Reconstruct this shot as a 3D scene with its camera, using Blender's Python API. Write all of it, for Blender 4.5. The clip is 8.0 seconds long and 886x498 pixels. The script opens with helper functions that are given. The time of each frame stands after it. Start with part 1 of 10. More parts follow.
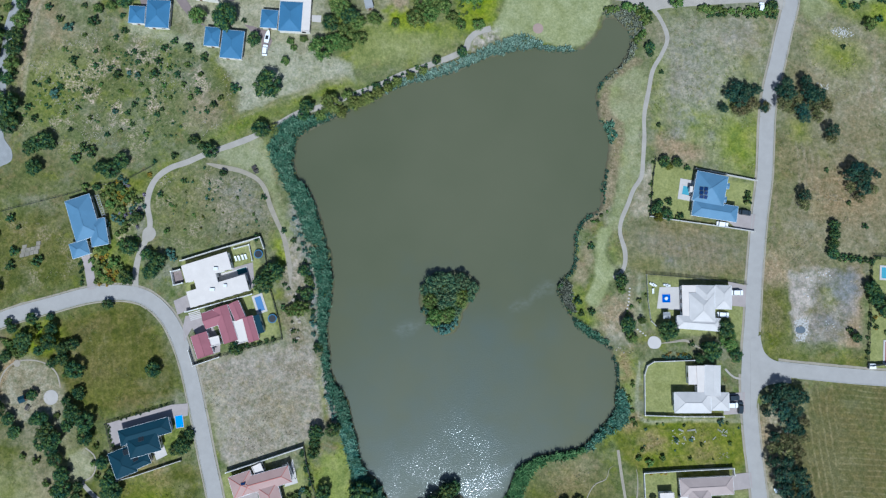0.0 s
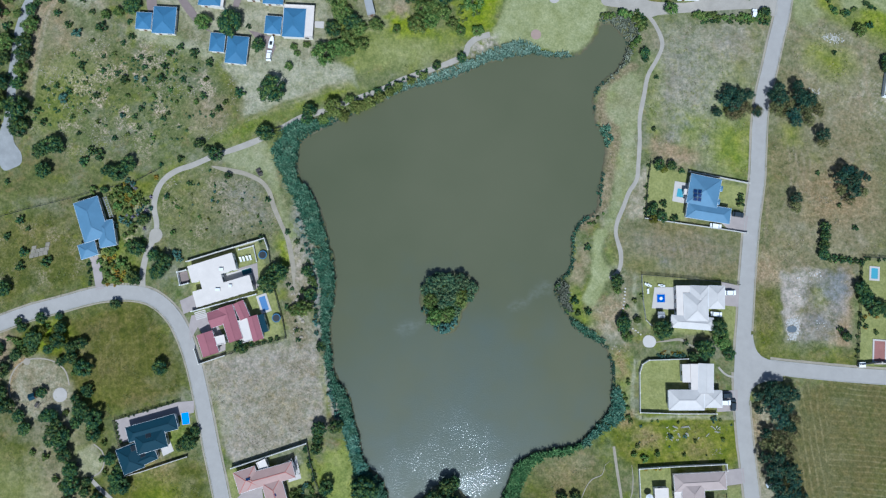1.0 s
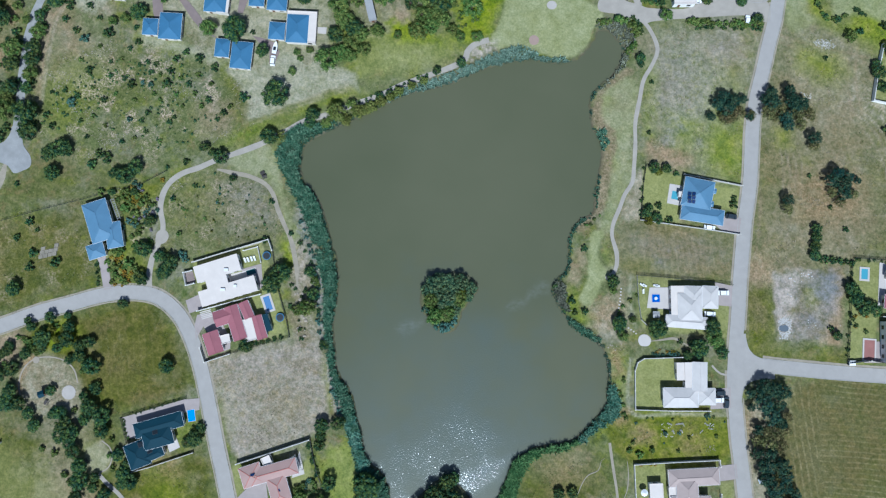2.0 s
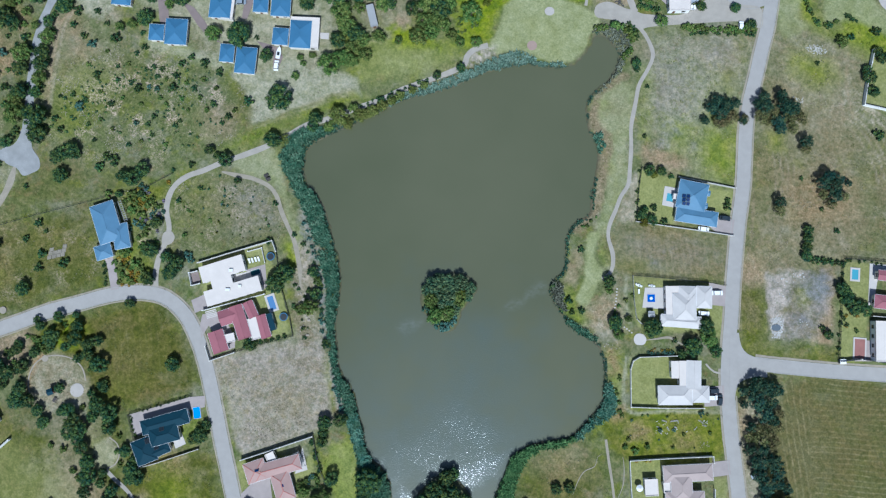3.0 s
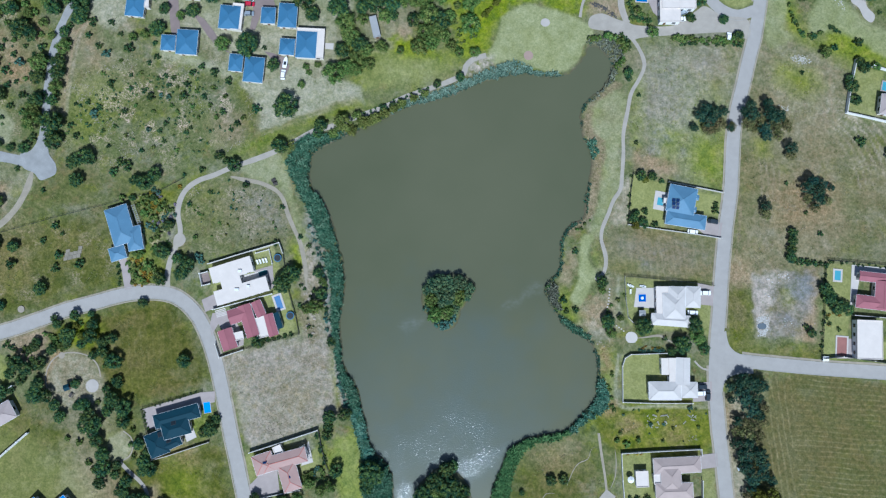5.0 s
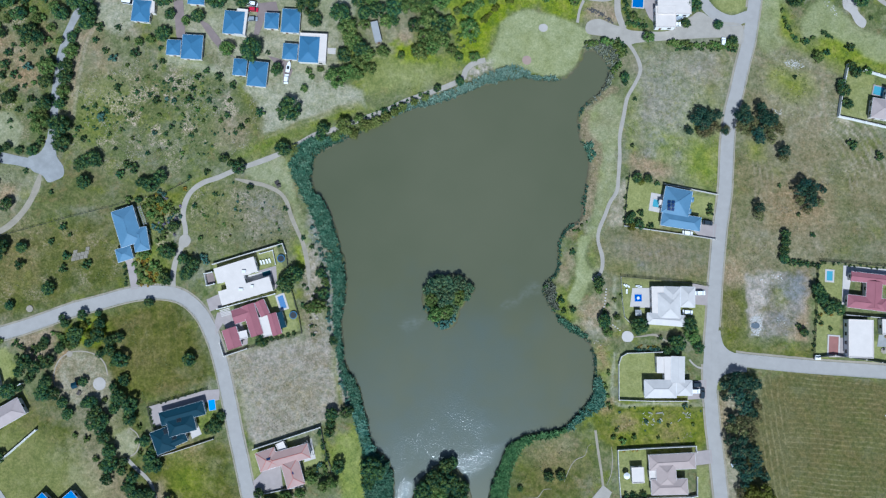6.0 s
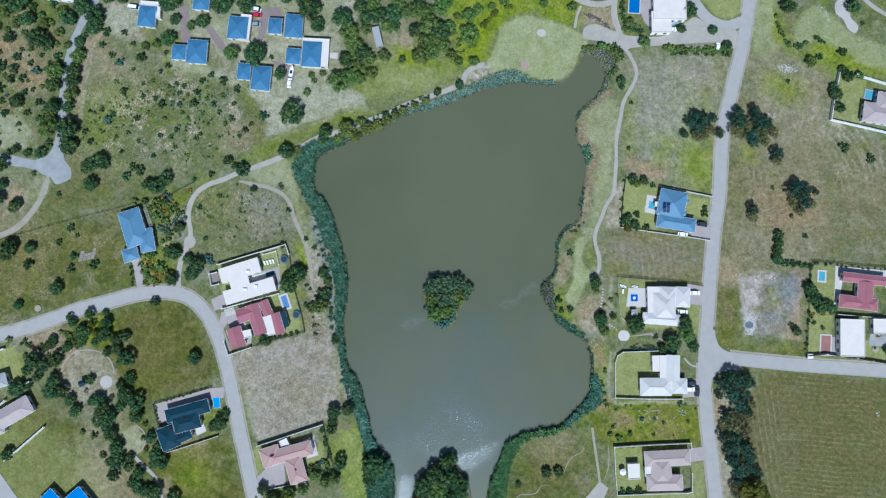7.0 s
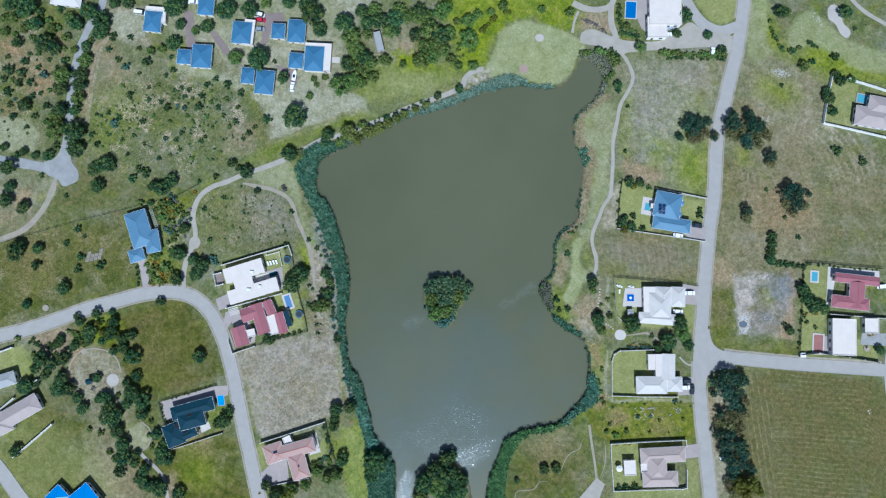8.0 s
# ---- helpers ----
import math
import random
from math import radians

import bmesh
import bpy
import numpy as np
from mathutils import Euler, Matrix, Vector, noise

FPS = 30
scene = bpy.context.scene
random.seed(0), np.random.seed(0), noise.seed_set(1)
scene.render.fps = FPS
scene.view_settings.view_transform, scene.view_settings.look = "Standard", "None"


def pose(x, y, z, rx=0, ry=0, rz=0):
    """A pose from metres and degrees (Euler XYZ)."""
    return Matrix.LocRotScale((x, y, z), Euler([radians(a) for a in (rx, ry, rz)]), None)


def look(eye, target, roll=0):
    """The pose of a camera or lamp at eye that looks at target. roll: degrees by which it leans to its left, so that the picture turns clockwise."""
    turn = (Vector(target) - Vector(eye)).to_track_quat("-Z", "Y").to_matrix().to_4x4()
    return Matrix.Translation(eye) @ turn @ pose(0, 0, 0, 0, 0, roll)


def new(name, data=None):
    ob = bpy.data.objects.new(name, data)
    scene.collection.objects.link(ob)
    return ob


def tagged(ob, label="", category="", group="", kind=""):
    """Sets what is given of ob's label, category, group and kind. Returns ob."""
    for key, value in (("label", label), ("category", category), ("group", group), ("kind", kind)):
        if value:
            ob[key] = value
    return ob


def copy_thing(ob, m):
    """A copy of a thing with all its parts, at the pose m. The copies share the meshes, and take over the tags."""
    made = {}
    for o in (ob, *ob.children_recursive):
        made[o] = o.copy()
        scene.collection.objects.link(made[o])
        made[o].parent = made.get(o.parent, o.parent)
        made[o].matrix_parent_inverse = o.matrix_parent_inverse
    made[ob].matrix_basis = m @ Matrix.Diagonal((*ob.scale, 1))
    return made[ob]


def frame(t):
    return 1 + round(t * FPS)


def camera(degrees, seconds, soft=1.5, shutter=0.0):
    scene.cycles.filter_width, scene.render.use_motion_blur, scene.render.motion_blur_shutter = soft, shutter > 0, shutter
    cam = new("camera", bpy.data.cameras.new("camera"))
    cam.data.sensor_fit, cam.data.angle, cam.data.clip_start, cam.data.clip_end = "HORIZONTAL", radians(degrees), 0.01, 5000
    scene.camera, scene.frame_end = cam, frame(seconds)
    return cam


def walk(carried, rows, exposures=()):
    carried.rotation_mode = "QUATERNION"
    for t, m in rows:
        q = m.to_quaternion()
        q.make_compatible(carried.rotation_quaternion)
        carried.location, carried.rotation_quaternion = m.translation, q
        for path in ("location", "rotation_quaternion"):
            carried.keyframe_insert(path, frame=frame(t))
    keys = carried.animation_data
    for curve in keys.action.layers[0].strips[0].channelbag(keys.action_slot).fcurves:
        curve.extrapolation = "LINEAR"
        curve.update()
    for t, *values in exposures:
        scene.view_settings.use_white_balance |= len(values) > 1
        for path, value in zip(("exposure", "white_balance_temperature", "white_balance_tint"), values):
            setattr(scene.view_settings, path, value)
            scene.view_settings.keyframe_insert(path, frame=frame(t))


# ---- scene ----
import itertools

# A small lake among plots, seen from a drone that rises over it.
# Plan in metres: x east, y north, z up; the drone hangs over the origin.
cam = camera(68.57, 8.0, soft=1.25)
ROWS = [
    (0, 0.067, -0.910, 241.492, 4.2619, 0.2755, -0.0878),
    (1, -0.015, -0.696, 247.265, 4.2063, 0.2475, -0.0759),
    (2, -0.074, -0.514, 253.005, 4.1581, 0.2248, -0.0639),
    (3, -0.111, -0.364, 258.713, 4.1174, 0.2072, -0.0516),
    (4, -0.125, -0.246, 264.387, 4.0840, 0.1949, -0.0391),
    (5, -0.117, -0.160, 270.029, 4.0580, 0.1878, -0.0264),
    (6, -0.087, -0.105, 275.638, 4.0395, 0.1860, -0.0136),
    (7, -0.034, -0.083, 281.215, 4.0283, 0.1893, -0.0005),
    (8, 0.041, -0.092, 286.758, 4.0246, 0.1979, 0.0127),
]
walk(cam, [(t, pose(x, y, z, rx, ry, rz)) for t, x, y, z, rx, ry, rz in ROWS], exposures=[(0.0, 0.20, 5140, 5.0), (8.0, 0.225, 5030, 5.0)])

# ---- daylight ----
SUN_HEIGHT, SUN_SIDE = radians(53), radians(0.5)
sky_world = bpy.data.worlds.new("sky")
scene.world = sky_world
sky_world.use_nodes = True
sky_nodes = sky_world.node_tree.nodes
sky_texture = sky_nodes.new("ShaderNodeTexSky")
sky_texture.sky_type = "NISHITA"
sky_texture.sun_disc = False
sky_texture.sun_elevation = SUN_HEIGHT
sky_texture.sun_rotation = math.pi - SUN_SIDE
sky_world.node_tree.links.new(sky_texture.outputs["Color"], sky_nodes["Background"].inputs["Color"])
sky_nodes["Background"].inputs["Strength"].default_value = 0.062
sun = new("sun", bpy.data.lights.new("sun", "SUN"))
sun.data.energy = 4.4
sun.data.angle = radians(0.53)
sun.data.color = (1.0, 0.96, 0.88)
sun.matrix_world = look((0, 0, 0), (-math.sin(SUN_SIDE) * math.cos(SUN_HEIGHT), math.cos(SUN_SIDE) * math.cos(SUN_HEIGHT), -math.sin(SUN_HEIGHT)))


# ---- materials ----
class Nodes:
    """A short way to write node trees."""

    def __init__(self, name, rough=0.8, metal=0.0, spec=0.5):
        self.mat = bpy.data.materials.new(name)
        self.mat.use_nodes = True
        self.tree = self.mat.node_tree
        self.bsdf = self.tree.nodes["Principled BSDF"]
        self.bsdf.inputs["Roughness"].default_value = rough
        self.bsdf.inputs["Metallic"].default_value = metal
        self.bsdf.inputs["Specular IOR Level"].default_value = spec
        self.where = self.add("ShaderNodeNewGeometry").outputs["Position"]
        self.grain_space = None

    def add(self, kind):
        return self.tree.nodes.new(kind)

    def link(self, a, b):
        self.tree.links.new(a, b)

    def noise(self, scale, detail=4.0, rough=0.55, stretch=None, turn=0.0):
        n = self.add("ShaderNodeTexNoise")
        n.inputs["Scale"].default_value = scale
        n.inputs["Detail"].default_value = detail
        n.inputs["Roughness"].default_value = rough
        if stretch:
            m = self.add("ShaderNodeMapping")
            m.inputs["Scale"].default_value = stretch
            m.inputs["Rotation"].default_value = (0, 0, turn)
            self.link(self.where, m.inputs["Vector"])
            self.link(m.outputs["Vector"], n.inputs["Vector"])
        else:
            if not self.grain_space:
                m = self.add("ShaderNodeMapping")
                m.inputs["Location"].default_value = (3.7, 9.1, 5.3)
                m.inputs["Rotation"].default_value = (0.62, 0.47, 0.35)
                self.link(self.where, m.inputs["Vector"])
                self.grain_space = m.outputs["Vector"]
            self.link(self.grain_space, n.inputs["Vector"])
        return n.outputs["Fac"]

    def ramp(self, fac, *stops):
        r = self.add("ShaderNodeValToRGB")
        e = r.color_ramp.elements
        e[0].position, e[0].color = stops[0][0], (*stops[0][1], 1)
        e[1].position, e[1].color = stops[-1][0], (*stops[-1][1], 1)
        for p, c in stops[1:-1]:
            e.new(p).color = (*c, 1)
        self.link(fac, r.inputs["Fac"])
        return r.outputs["Color"]

    def mix(self, fac, a, b, blend="MIX"):
        m = self.add("ShaderNodeMix")
        m.data_type, m.blend_type = "RGBA", blend
        for value, socket in ((fac, m.inputs[0]), (a, m.inputs[6]), (b, m.inputs[7])):
            if isinstance(value, (int, float)):
                socket.default_value = value
            elif isinstance(value, tuple):
                socket.default_value = (*value, 1)
            else:
                self.link(value, socket)
        return m.outputs[2]

    def math(self, op, a, b=0.0):
        m = self.add("ShaderNodeMath")
        m.operation = op
        for value, socket in ((a, m.inputs[0]), (b, m.inputs[1])):
            if isinstance(value, (int, float)):
                socket.default_value = value
            else:
                self.link(value, socket)
        return m.outputs[0]

    def spread(self, fac, low, high):
        m = self.add("ShaderNodeMapRange")
        m.inputs["From Min"].default_value, m.inputs["From Max"].default_value = low, high
        self.link(fac, m.inputs["Value"])
        return m.outputs["Result"]

    def bump(self, fac, strength=0.4, distance=0.1):
        b = self.add("ShaderNodeBump")
        b.inputs["Strength"].default_value, b.inputs["Distance"].default_value = strength, distance
        self.link(fac, b.inputs["Height"])
        self.link(b.outputs["Normal"], self.bsdf.inputs["Normal"])

    def colour(self, c):
        if isinstance(c, tuple):
            self.bsdf.inputs["Base Color"].default_value = (*c, 1)
        else:
            self.link(c, self.bsdf.inputs["Base Color"])
        return self.mat


def scaled(c, k):
    return tuple(v * k for v in c)


def weathered(name, colour, rough=0.7, grain=3.0, depth=0.25, metal=0.0, bump=0.15):
    """Paint, plaster, concrete: a colour with broad stains and fine grain."""
    n = Nodes(name, rough, metal)
    broad = n.noise(0.35, 3)
    fine = n.noise(grain, 5, 0.7)
    c = n.mix(n.spread(broad, 0.3, 0.7), scaled(colour, 1 - depth), scaled(colour, 1 + depth * 0.5))
    c = n.mix(n.spread(fine, 0.25, 0.8), scaled(colour, 1 - depth * 0.8), c)
    n.bump(fine, bump, 0.03)
    return n.colour(c)


def leafy(name, dark, light, rough=0.6):
    """Leaves: every tree a little different, every leaf too."""
    n = Nodes(name, rough, 0, 0.12)
    info = n.add("ShaderNodeObjectInfo")
    island = n.add("ShaderNodeNewGeometry")
    own = n.noise(0.5, 3)
    c = n.mix(n.spread(island.outputs["Random Per Island"], 0.15, 0.9), dark, light)
    c = n.mix(n.spread(own, 0.35, 0.7), c, scaled(dark, 0.8))
    hue = n.add("ShaderNodeHueSaturation")
    n.link(n.math("ADD", n.math("MULTIPLY", info.outputs["Random"], 0.05), 0.475), hue.inputs["Hue"])
    n.link(n.math("ADD", n.math("MULTIPLY", info.outputs["Random"], 0.45), 0.85), hue.inputs["Value"])
    n.link(c, hue.inputs["Color"])
    n.bsdf.inputs["Subsurface Weight"].default_value = 0.0
    return n.colour(hue.outputs["Color"])


def roofing(name, colour, rough=0.45, course=0.33, metal=0.0):
    """Roof covering: courses across the slope, sun-bleached patches."""
    n = Nodes(name, rough, metal, 0.2)
    wave = n.add("ShaderNodeTexWave")
    wave.wave_type, wave.bands_direction, wave.wave_profile = "BANDS", "Z", "SAW"
    wave.inputs["Scale"].default_value = 0.31 / course * 2.2
    n.link(n.where, wave.inputs["Vector"])
    broad = n.noise(0.25, 4, 0.6)
    fine = n.noise(6.0, 4, 0.7)
    c = n.mix(n.spread(broad, 0.3, 0.72), scaled(colour, 0.82), scaled(colour, 1.15))
    c = n.mix(n.spread(fine, 0.3, 0.8), scaled(colour, 0.85), c)
    n.bump(wave.outputs["Fac"], 0.25, 0.03)
    return n.colour(c)


M_ROOF_BLUE = roofing("blue_roof_sheet", (0.064, 0.168, 0.292), 0.55)
M_ROOF_PALEBLUE = roofing("pale_blue_roof_sheet", (0.112, 0.214, 0.322), 0.5)
M_ROOF_NAVY = roofing("navy_roof_tile", (0.006, 0.036, 0.056), 0.75)
M_ROOF_WHITE = roofing("white_roof_sheet", (0.565, 0.525, 0.495), 0.7)
M_ROOF_FLAT = weathered("white_roof_coating", (0.63, 0.56, 0.505), 0.8, 2.0, 0.12)
M_ROOF_RED = roofing("red_roof_tile", (0.310, 0.118, 0.138), 0.7)
M_ROOF_ROSE = roofing("faded_rose_roof_tile", (0.405, 0.322, 0.292), 0.75)
M_ROOF_PINK = roofing("pink_clay_tile", (0.40, 0.265, 0.235), 0.75)
M_ROOF_BEIGE = roofing("beige_roof_tile", (0.40, 0.33, 0.31), 0.65)
M_RIDGE_RED = weathered("red_ridge_tile", (0.42, 0.13, 0.10), 0.7)
M_ROOF_BRIGHT = roofing("bright_blue_roof_sheet", (0.03, 0.22, 0.60), 0.35)
M_ROOF_GREY = roofing("grey_roof_sheet", (0.34, 0.34, 0.34), 0.6)
M_PLASTER = weathered("cream_plaster", (0.68, 0.64, 0.57), 0.85, 3.0, 0.15)
M_PLASTER_WHITE = weathered("white_plaster", (0.78, 0.77, 0.75), 0.85, 3.0, 0.12)
M_FASCIA = weathered("white_fascia", (0.72, 0.72, 0.72), 0.5, 4.0, 0.1)
M_FRAME = weathered("dark_window_frame", (0.07, 0.06, 0.055), 0.4, 8.0, 0.2)
M_DOOR = weathered("brown_door", (0.16, 0.08, 0.045), 0.5, 8.0, 0.25)
M_ASPHALT = weathered("grey_road", (0.352, 0.327, 0.302), 0.9, 5.0, 0.14)
M_KERB = weathered("pale_kerb_concrete", (0.37, 0.35, 0.32), 0.9, 4.0, 0.2)
M_PATH = weathered("path_concrete", (0.375, 0.335, 0.285), 0.9, 4.0, 0.22)
M_DIRT = weathered("trodden_dirt", (0.34, 0.295, 0.225), 0.95, 2.0, 0.3)
M_GRAVEL = weathered("pale_gravel", (0.325, 0.322, 0.315), 0.95, 5.0, 0.3)
M_PAVING = weathered("pink_paving", (0.36, 0.305, 0.285), 0.85, 4.0, 0.2)
M_TERRACE = weathered("pale_terrace_tile", (0.50, 0.455, 0.42), 0.7, 4.0, 0.12)
M_COPING = weathered("wall_coping", (0.52, 0.50, 0.47), 0.8, 4.0, 0.15)
M_WALL = weathered("wall_plaster", (0.50, 0.47, 0.42), 0.9, 3.0, 0.2)
M_STEEL = weathered("dark_fence_steel", (0.05, 0.055, 0.06), 0.5, 8.0, 0.2, 0.6)
M_BARK = weathered("bark", (0.11, 0.08, 0.055), 0.95, 6.0, 0.35, 0.0, 0.6)
M_LEAF = leafy("dark_leaves", (0.009, 0.046, 0.026), (0.145, 0.190, 0.038))
M_LEAF_BANK = leafy("bank_leaves", (0.075, 0.112, 0.022), (0.270, 0.280, 0.078))
M_LEAF_OLIVE = leafy("olive_leaves", (0.046, 0.100, 0.022), (0.215, 0.240, 0.062))
M_LEAF_GREY = leafy("grey_green_leaves", (0.035, 0.095, 0.070), (0.135, 0.215, 0.160))
M_LEAF_YELLOW = leafy("yellow_green_leaves", (0.075, 0.090, 0.010), (0.16, 0.165, 0.025))
M_REED = leafy("reed_blades", (0.046, 0.138, 0.092), (0.235, 0.355, 0.235), 0.5)
M_REED_MINT = leafy("mint_reed_blades", (0.100, 0.170, 0.118), (0.285, 0.375, 0.290), 0.5)
M_LEAF_PALE = leafy("pale_grey_leaves", (0.12, 0.135, 0.095), (0.30, 0.31, 0.23))
M_REED_GREEN = leafy("green_reed_blades", (0.055, 0.130, 0.045), (0.19, 0.29, 0.11), 0.5)
M_FLOWER = leafy("orange_blossom", (0.15, 0.14, 0.02), (0.56, 0.30, 0.03))
M_SEDGE = leafy("sedge_blades", (0.018, 0.066, 0.046), (0.105, 0.165, 0.100))
M_LEAF_WILLOW = leafy("willow_leaves", (0.026, 0.080, 0.048), (0.195, 0.235, 0.095))
M_VIOLET = leafy("violet_blossom", (0.10, 0.10, 0.10), (0.34, 0.27, 0.44))
M_LEAF_GUM = leafy("gum_leaves", (0.007, 0.042, 0.034), (0.088, 0.132, 0.058))
M_LEAF_RUSTY = leafy("rusty_gum_leaves", (0.065, 0.085, 0.028), (0.300, 0.245, 0.100))
M_BRICK = weathered("mauve_brick_paving", (0.24, 0.185, 0.17), 0.9, 4.0, 0.25)
M_STONE = weathered("pale_stone", (0.36, 0.31, 0.245), 0.9, 4.0, 0.3)
M_POOL = Nodes("pool_water", 0.05).colour((0.09, 0.30, 0.38))
M_POOL_DARK = Nodes("covered_pool_water", 0.08).colour((0.10, 0.20, 0.38))
M_GLASS = Nodes("window_glass", 0.06).colour((0.02, 0.025, 0.03))
M_CAR_WHITE = Nodes("white_car_paint", 0.25).colour((0.78, 0.78, 0.78))
M_CAR_RED = Nodes("red_car_paint", 0.25).colour((0.45, 0.02, 0.05))
M_CAR_DARK = Nodes("dark_car_paint", 0.25).colour((0.03, 0.04, 0.05))
M_CAR_SILVER = Nodes("silver_car_paint", 0.3, 0.5).colour((0.45, 0.5, 0.55))
M_RUBBER = weathered("tyre_rubber", (0.02, 0.02, 0.02), 0.9)
M_PANEL = Nodes("solar_panel", 0.15).colour((0.01, 0.03, 0.10))


# ---- building tools ----
def plain(name, bm, material, parent=None, label="", smooth=False):
    mesh = bpy.data.meshes.new(name)
    bm.to_mesh(mesh)
    bm.free()
    mesh.materials.append(material)
    if smooth:
        mesh.polygons.foreach_set("use_smooth", [True] * len(mesh.polygons))
    ob = new(name, mesh)
    ob.parent = parent
    return tagged(ob, label)


def part(name, bm, material, parent, label=""):
    return plain(name, bm, material, parent, label)


def twin(name, mesh, parent, m):
    """Another object on the same mesh."""
    ob = new(name, mesh)
    ob.parent = parent
    ob.matrix_basis = m
    return ob


def root(name, x, y, label, category, group="", z=0.0):
    ob = new(name)
    ob.location = (x, y, z)
    return tagged(ob, label, category, group)


def box(bm, lo, hi, turn=None):
    m = Matrix.Translation([(a + b) / 2 for a, b in zip(lo, hi)]) @ Matrix.Diagonal([b - a for a, b in zip(lo, hi)] + [1])
    bmesh.ops.create_cube(bm, size=1, matrix=(turn or Matrix()) @ m)


def bar(bm, a, b, w, h):
    """A beam of that width and height from a to b."""
    a, b = Vector(a), Vector(b)
    m = (b - a).to_track_quat("X", "Z").to_matrix().to_4x4()
    box(bm, (0, -w / 2, -h / 2), ((b - a).length, w / 2, h / 2), Matrix.Translation(a) @ m)


def prism(bm, points, z0, z1):
    low = [bm.verts.new((x, y, z0)) for x, y in points]
    high = [bm.verts.new((x, y, z1)) for x, y in points]
    n = len(points)
    bm.faces.new(high)
    bm.faces.new(low[::-1])
    for i in range(n):
        bm.faces.new((low[i], low[(i + 1) % n], high[(i + 1) % n], high[i]))
    bmesh.ops.recalc_face_normals(bm, faces=bm.faces[:])


def curve(points, step=2.0, closed=False):
    """A smooth line through the points."""
    p = [np.array(q[:2], float) for q in points]
    n = len(p)
    out = []
    for i in range(n if closed else n - 1):
        if closed:
            a, b, c, d = p[i - 1], p[i], p[(i + 1) % n], p[(i + 2) % n]
        else:
            a, b, c, d = p[max(i - 1, 0)], p[i], p[i + 1], p[min(i + 2, n - 1)]
        k = max(1, int(np.hypot(*(c - b)) / step))
        for j in range(k):
            u = j / k
            out.append(0.5 * (2 * b + (c - a) * u + (2 * a - 5 * b + 4 * c - d) * u * u + (3 * b - a - 3 * c + d) * u ** 3))
    if not closed:
        out.append(p[-1])
    return np.array(out)


def sides(line, width):
    d = np.gradient(line, axis=0)
    d /= np.maximum(np.hypot(d[:, 0], d[:, 1]), 1e-6)[:, None]
    n = np.stack((-d[:, 1], d[:, 0]), 1)
    return line + n * np.asarray(width)[..., None] / 2, line - n * np.asarray(width)[..., None] / 2


def strip(bm, left, right, z0, z1):
    """A solid ribbon between two lines."""
    rows = []
    for a, b in zip(left, right):
        rows.append([bm.verts.new((a[0], a[1], z0)), bm.verts.new((a[0], a[1], z1)), bm.verts.new((b[0], b[1], z1)), bm.verts.new((b[0], b[1], z0))])
    for r, s in zip(rows, rows[1:]):
        for i in range(3):
            bm.faces.new((r[i], r[i + 1], s[i + 1], s[i]))
    bm.faces.new(rows[0][::-1])
    bm.faces.new(rows[-1])
    bmesh.ops.recalc_face_normals(bm, faces=bm.faces[:])


def edge_distance(px, py, poly, closed=True):
    """Distance of points from a line, below zero inside when it is closed."""
    poly = np.asarray(poly, float)
    a, b = (poly, np.roll(poly, -1, 0)) if closed else (poly[:-1], poly[1:])
    best = np.full(px.shape, 1e9)
    odd = np.zeros(px.shape, bool)
    for (ax, ay), (bx, by) in zip(a, b):
        ex, ey = bx - ax, by - ay
        u = np.clip(((px - ax) * ex + (py - ay) * ey) / max(ex * ex + ey * ey, 1e-9), 0, 1)
        np.minimum(best, (px - ax - u * ex) ** 2 + (py - ay - u * ey) ** 2, out=best)
        if closed and ay != by:
            odd ^= ((ay > py) != (by > py)) & (px < ax + (py - ay) * ex / ey)
    best = np.sqrt(best)
    return np.where(odd, -best, best) if closed else best


def value_noise(x, y, size, seed):
    table = np.random.RandomState(seed).rand(256, 256)
    u, v = x / size, y / size
    i, j = np.floor(u).astype(int), np.floor(v).astype(int)
    s, t = u - i, v - j
    s, t = s * s * (3 - 2 * s), t * t * (3 - 2 * t)
    g = lambda a, b: table[a % 256, b % 256]
    return (g(i, j) * (1 - s) + g(i + 1, j) * s) * (1 - t) + (g(i, j + 1) * (1 - s) + g(i + 1, j + 1) * s) * t


# ---- the lake's outline ----
SHORE_NORTH = [(-57.3, 56.8), (-55.8, 60.1), (-52.1, 62.9), (-46.8, 65.4), (-40.7, 68.3), (-31.1, 72.4), (-24.8, 75.7), (-18.5, 79.3), (-10.9, 81.6), (-4.6, 82.9), (2.3, 85.0), (8.7, 87.8), (15.0, 90.4), (21.4, 92.5), (28.5, 93.7), (35.6, 94.5), (41.2, 93.5), (47.6, 92.9), (52.7, 95.0), (56.5, 98.6), (59.1, 102.8), (61.2, 106.5)]
SHORE_EAST = [(64.8, 106.2), (68.3, 103.3), (70.8, 100.5), (71.8, 96.6), (70.7, 91.9), (67.8, 87.7), (64.5, 84.4), (61.4, 82.3), (59.1, 79.5), (58.0, 75.4), (58.2, 69.7), (59.1, 65.6), (61.3, 62.8), (62.3, 59.2), (62.0, 54.6), (61.4, 50.6), (60.8, 46.5), (60.0, 41.4), (59.4, 36.4), (58.6, 31.8), (54.3, 29.3), (51.0, 26.6), (49.3, 22.8), (48.9, 17.8), (48.4, 12.8), (46.6, 8.3), (43.3, 4.8), (42.3, 0.6), (44.5, -4.1), (47.6, -8.6), (50.1, -12.3), (53.3, -14.5), (57.4, -16.7)]
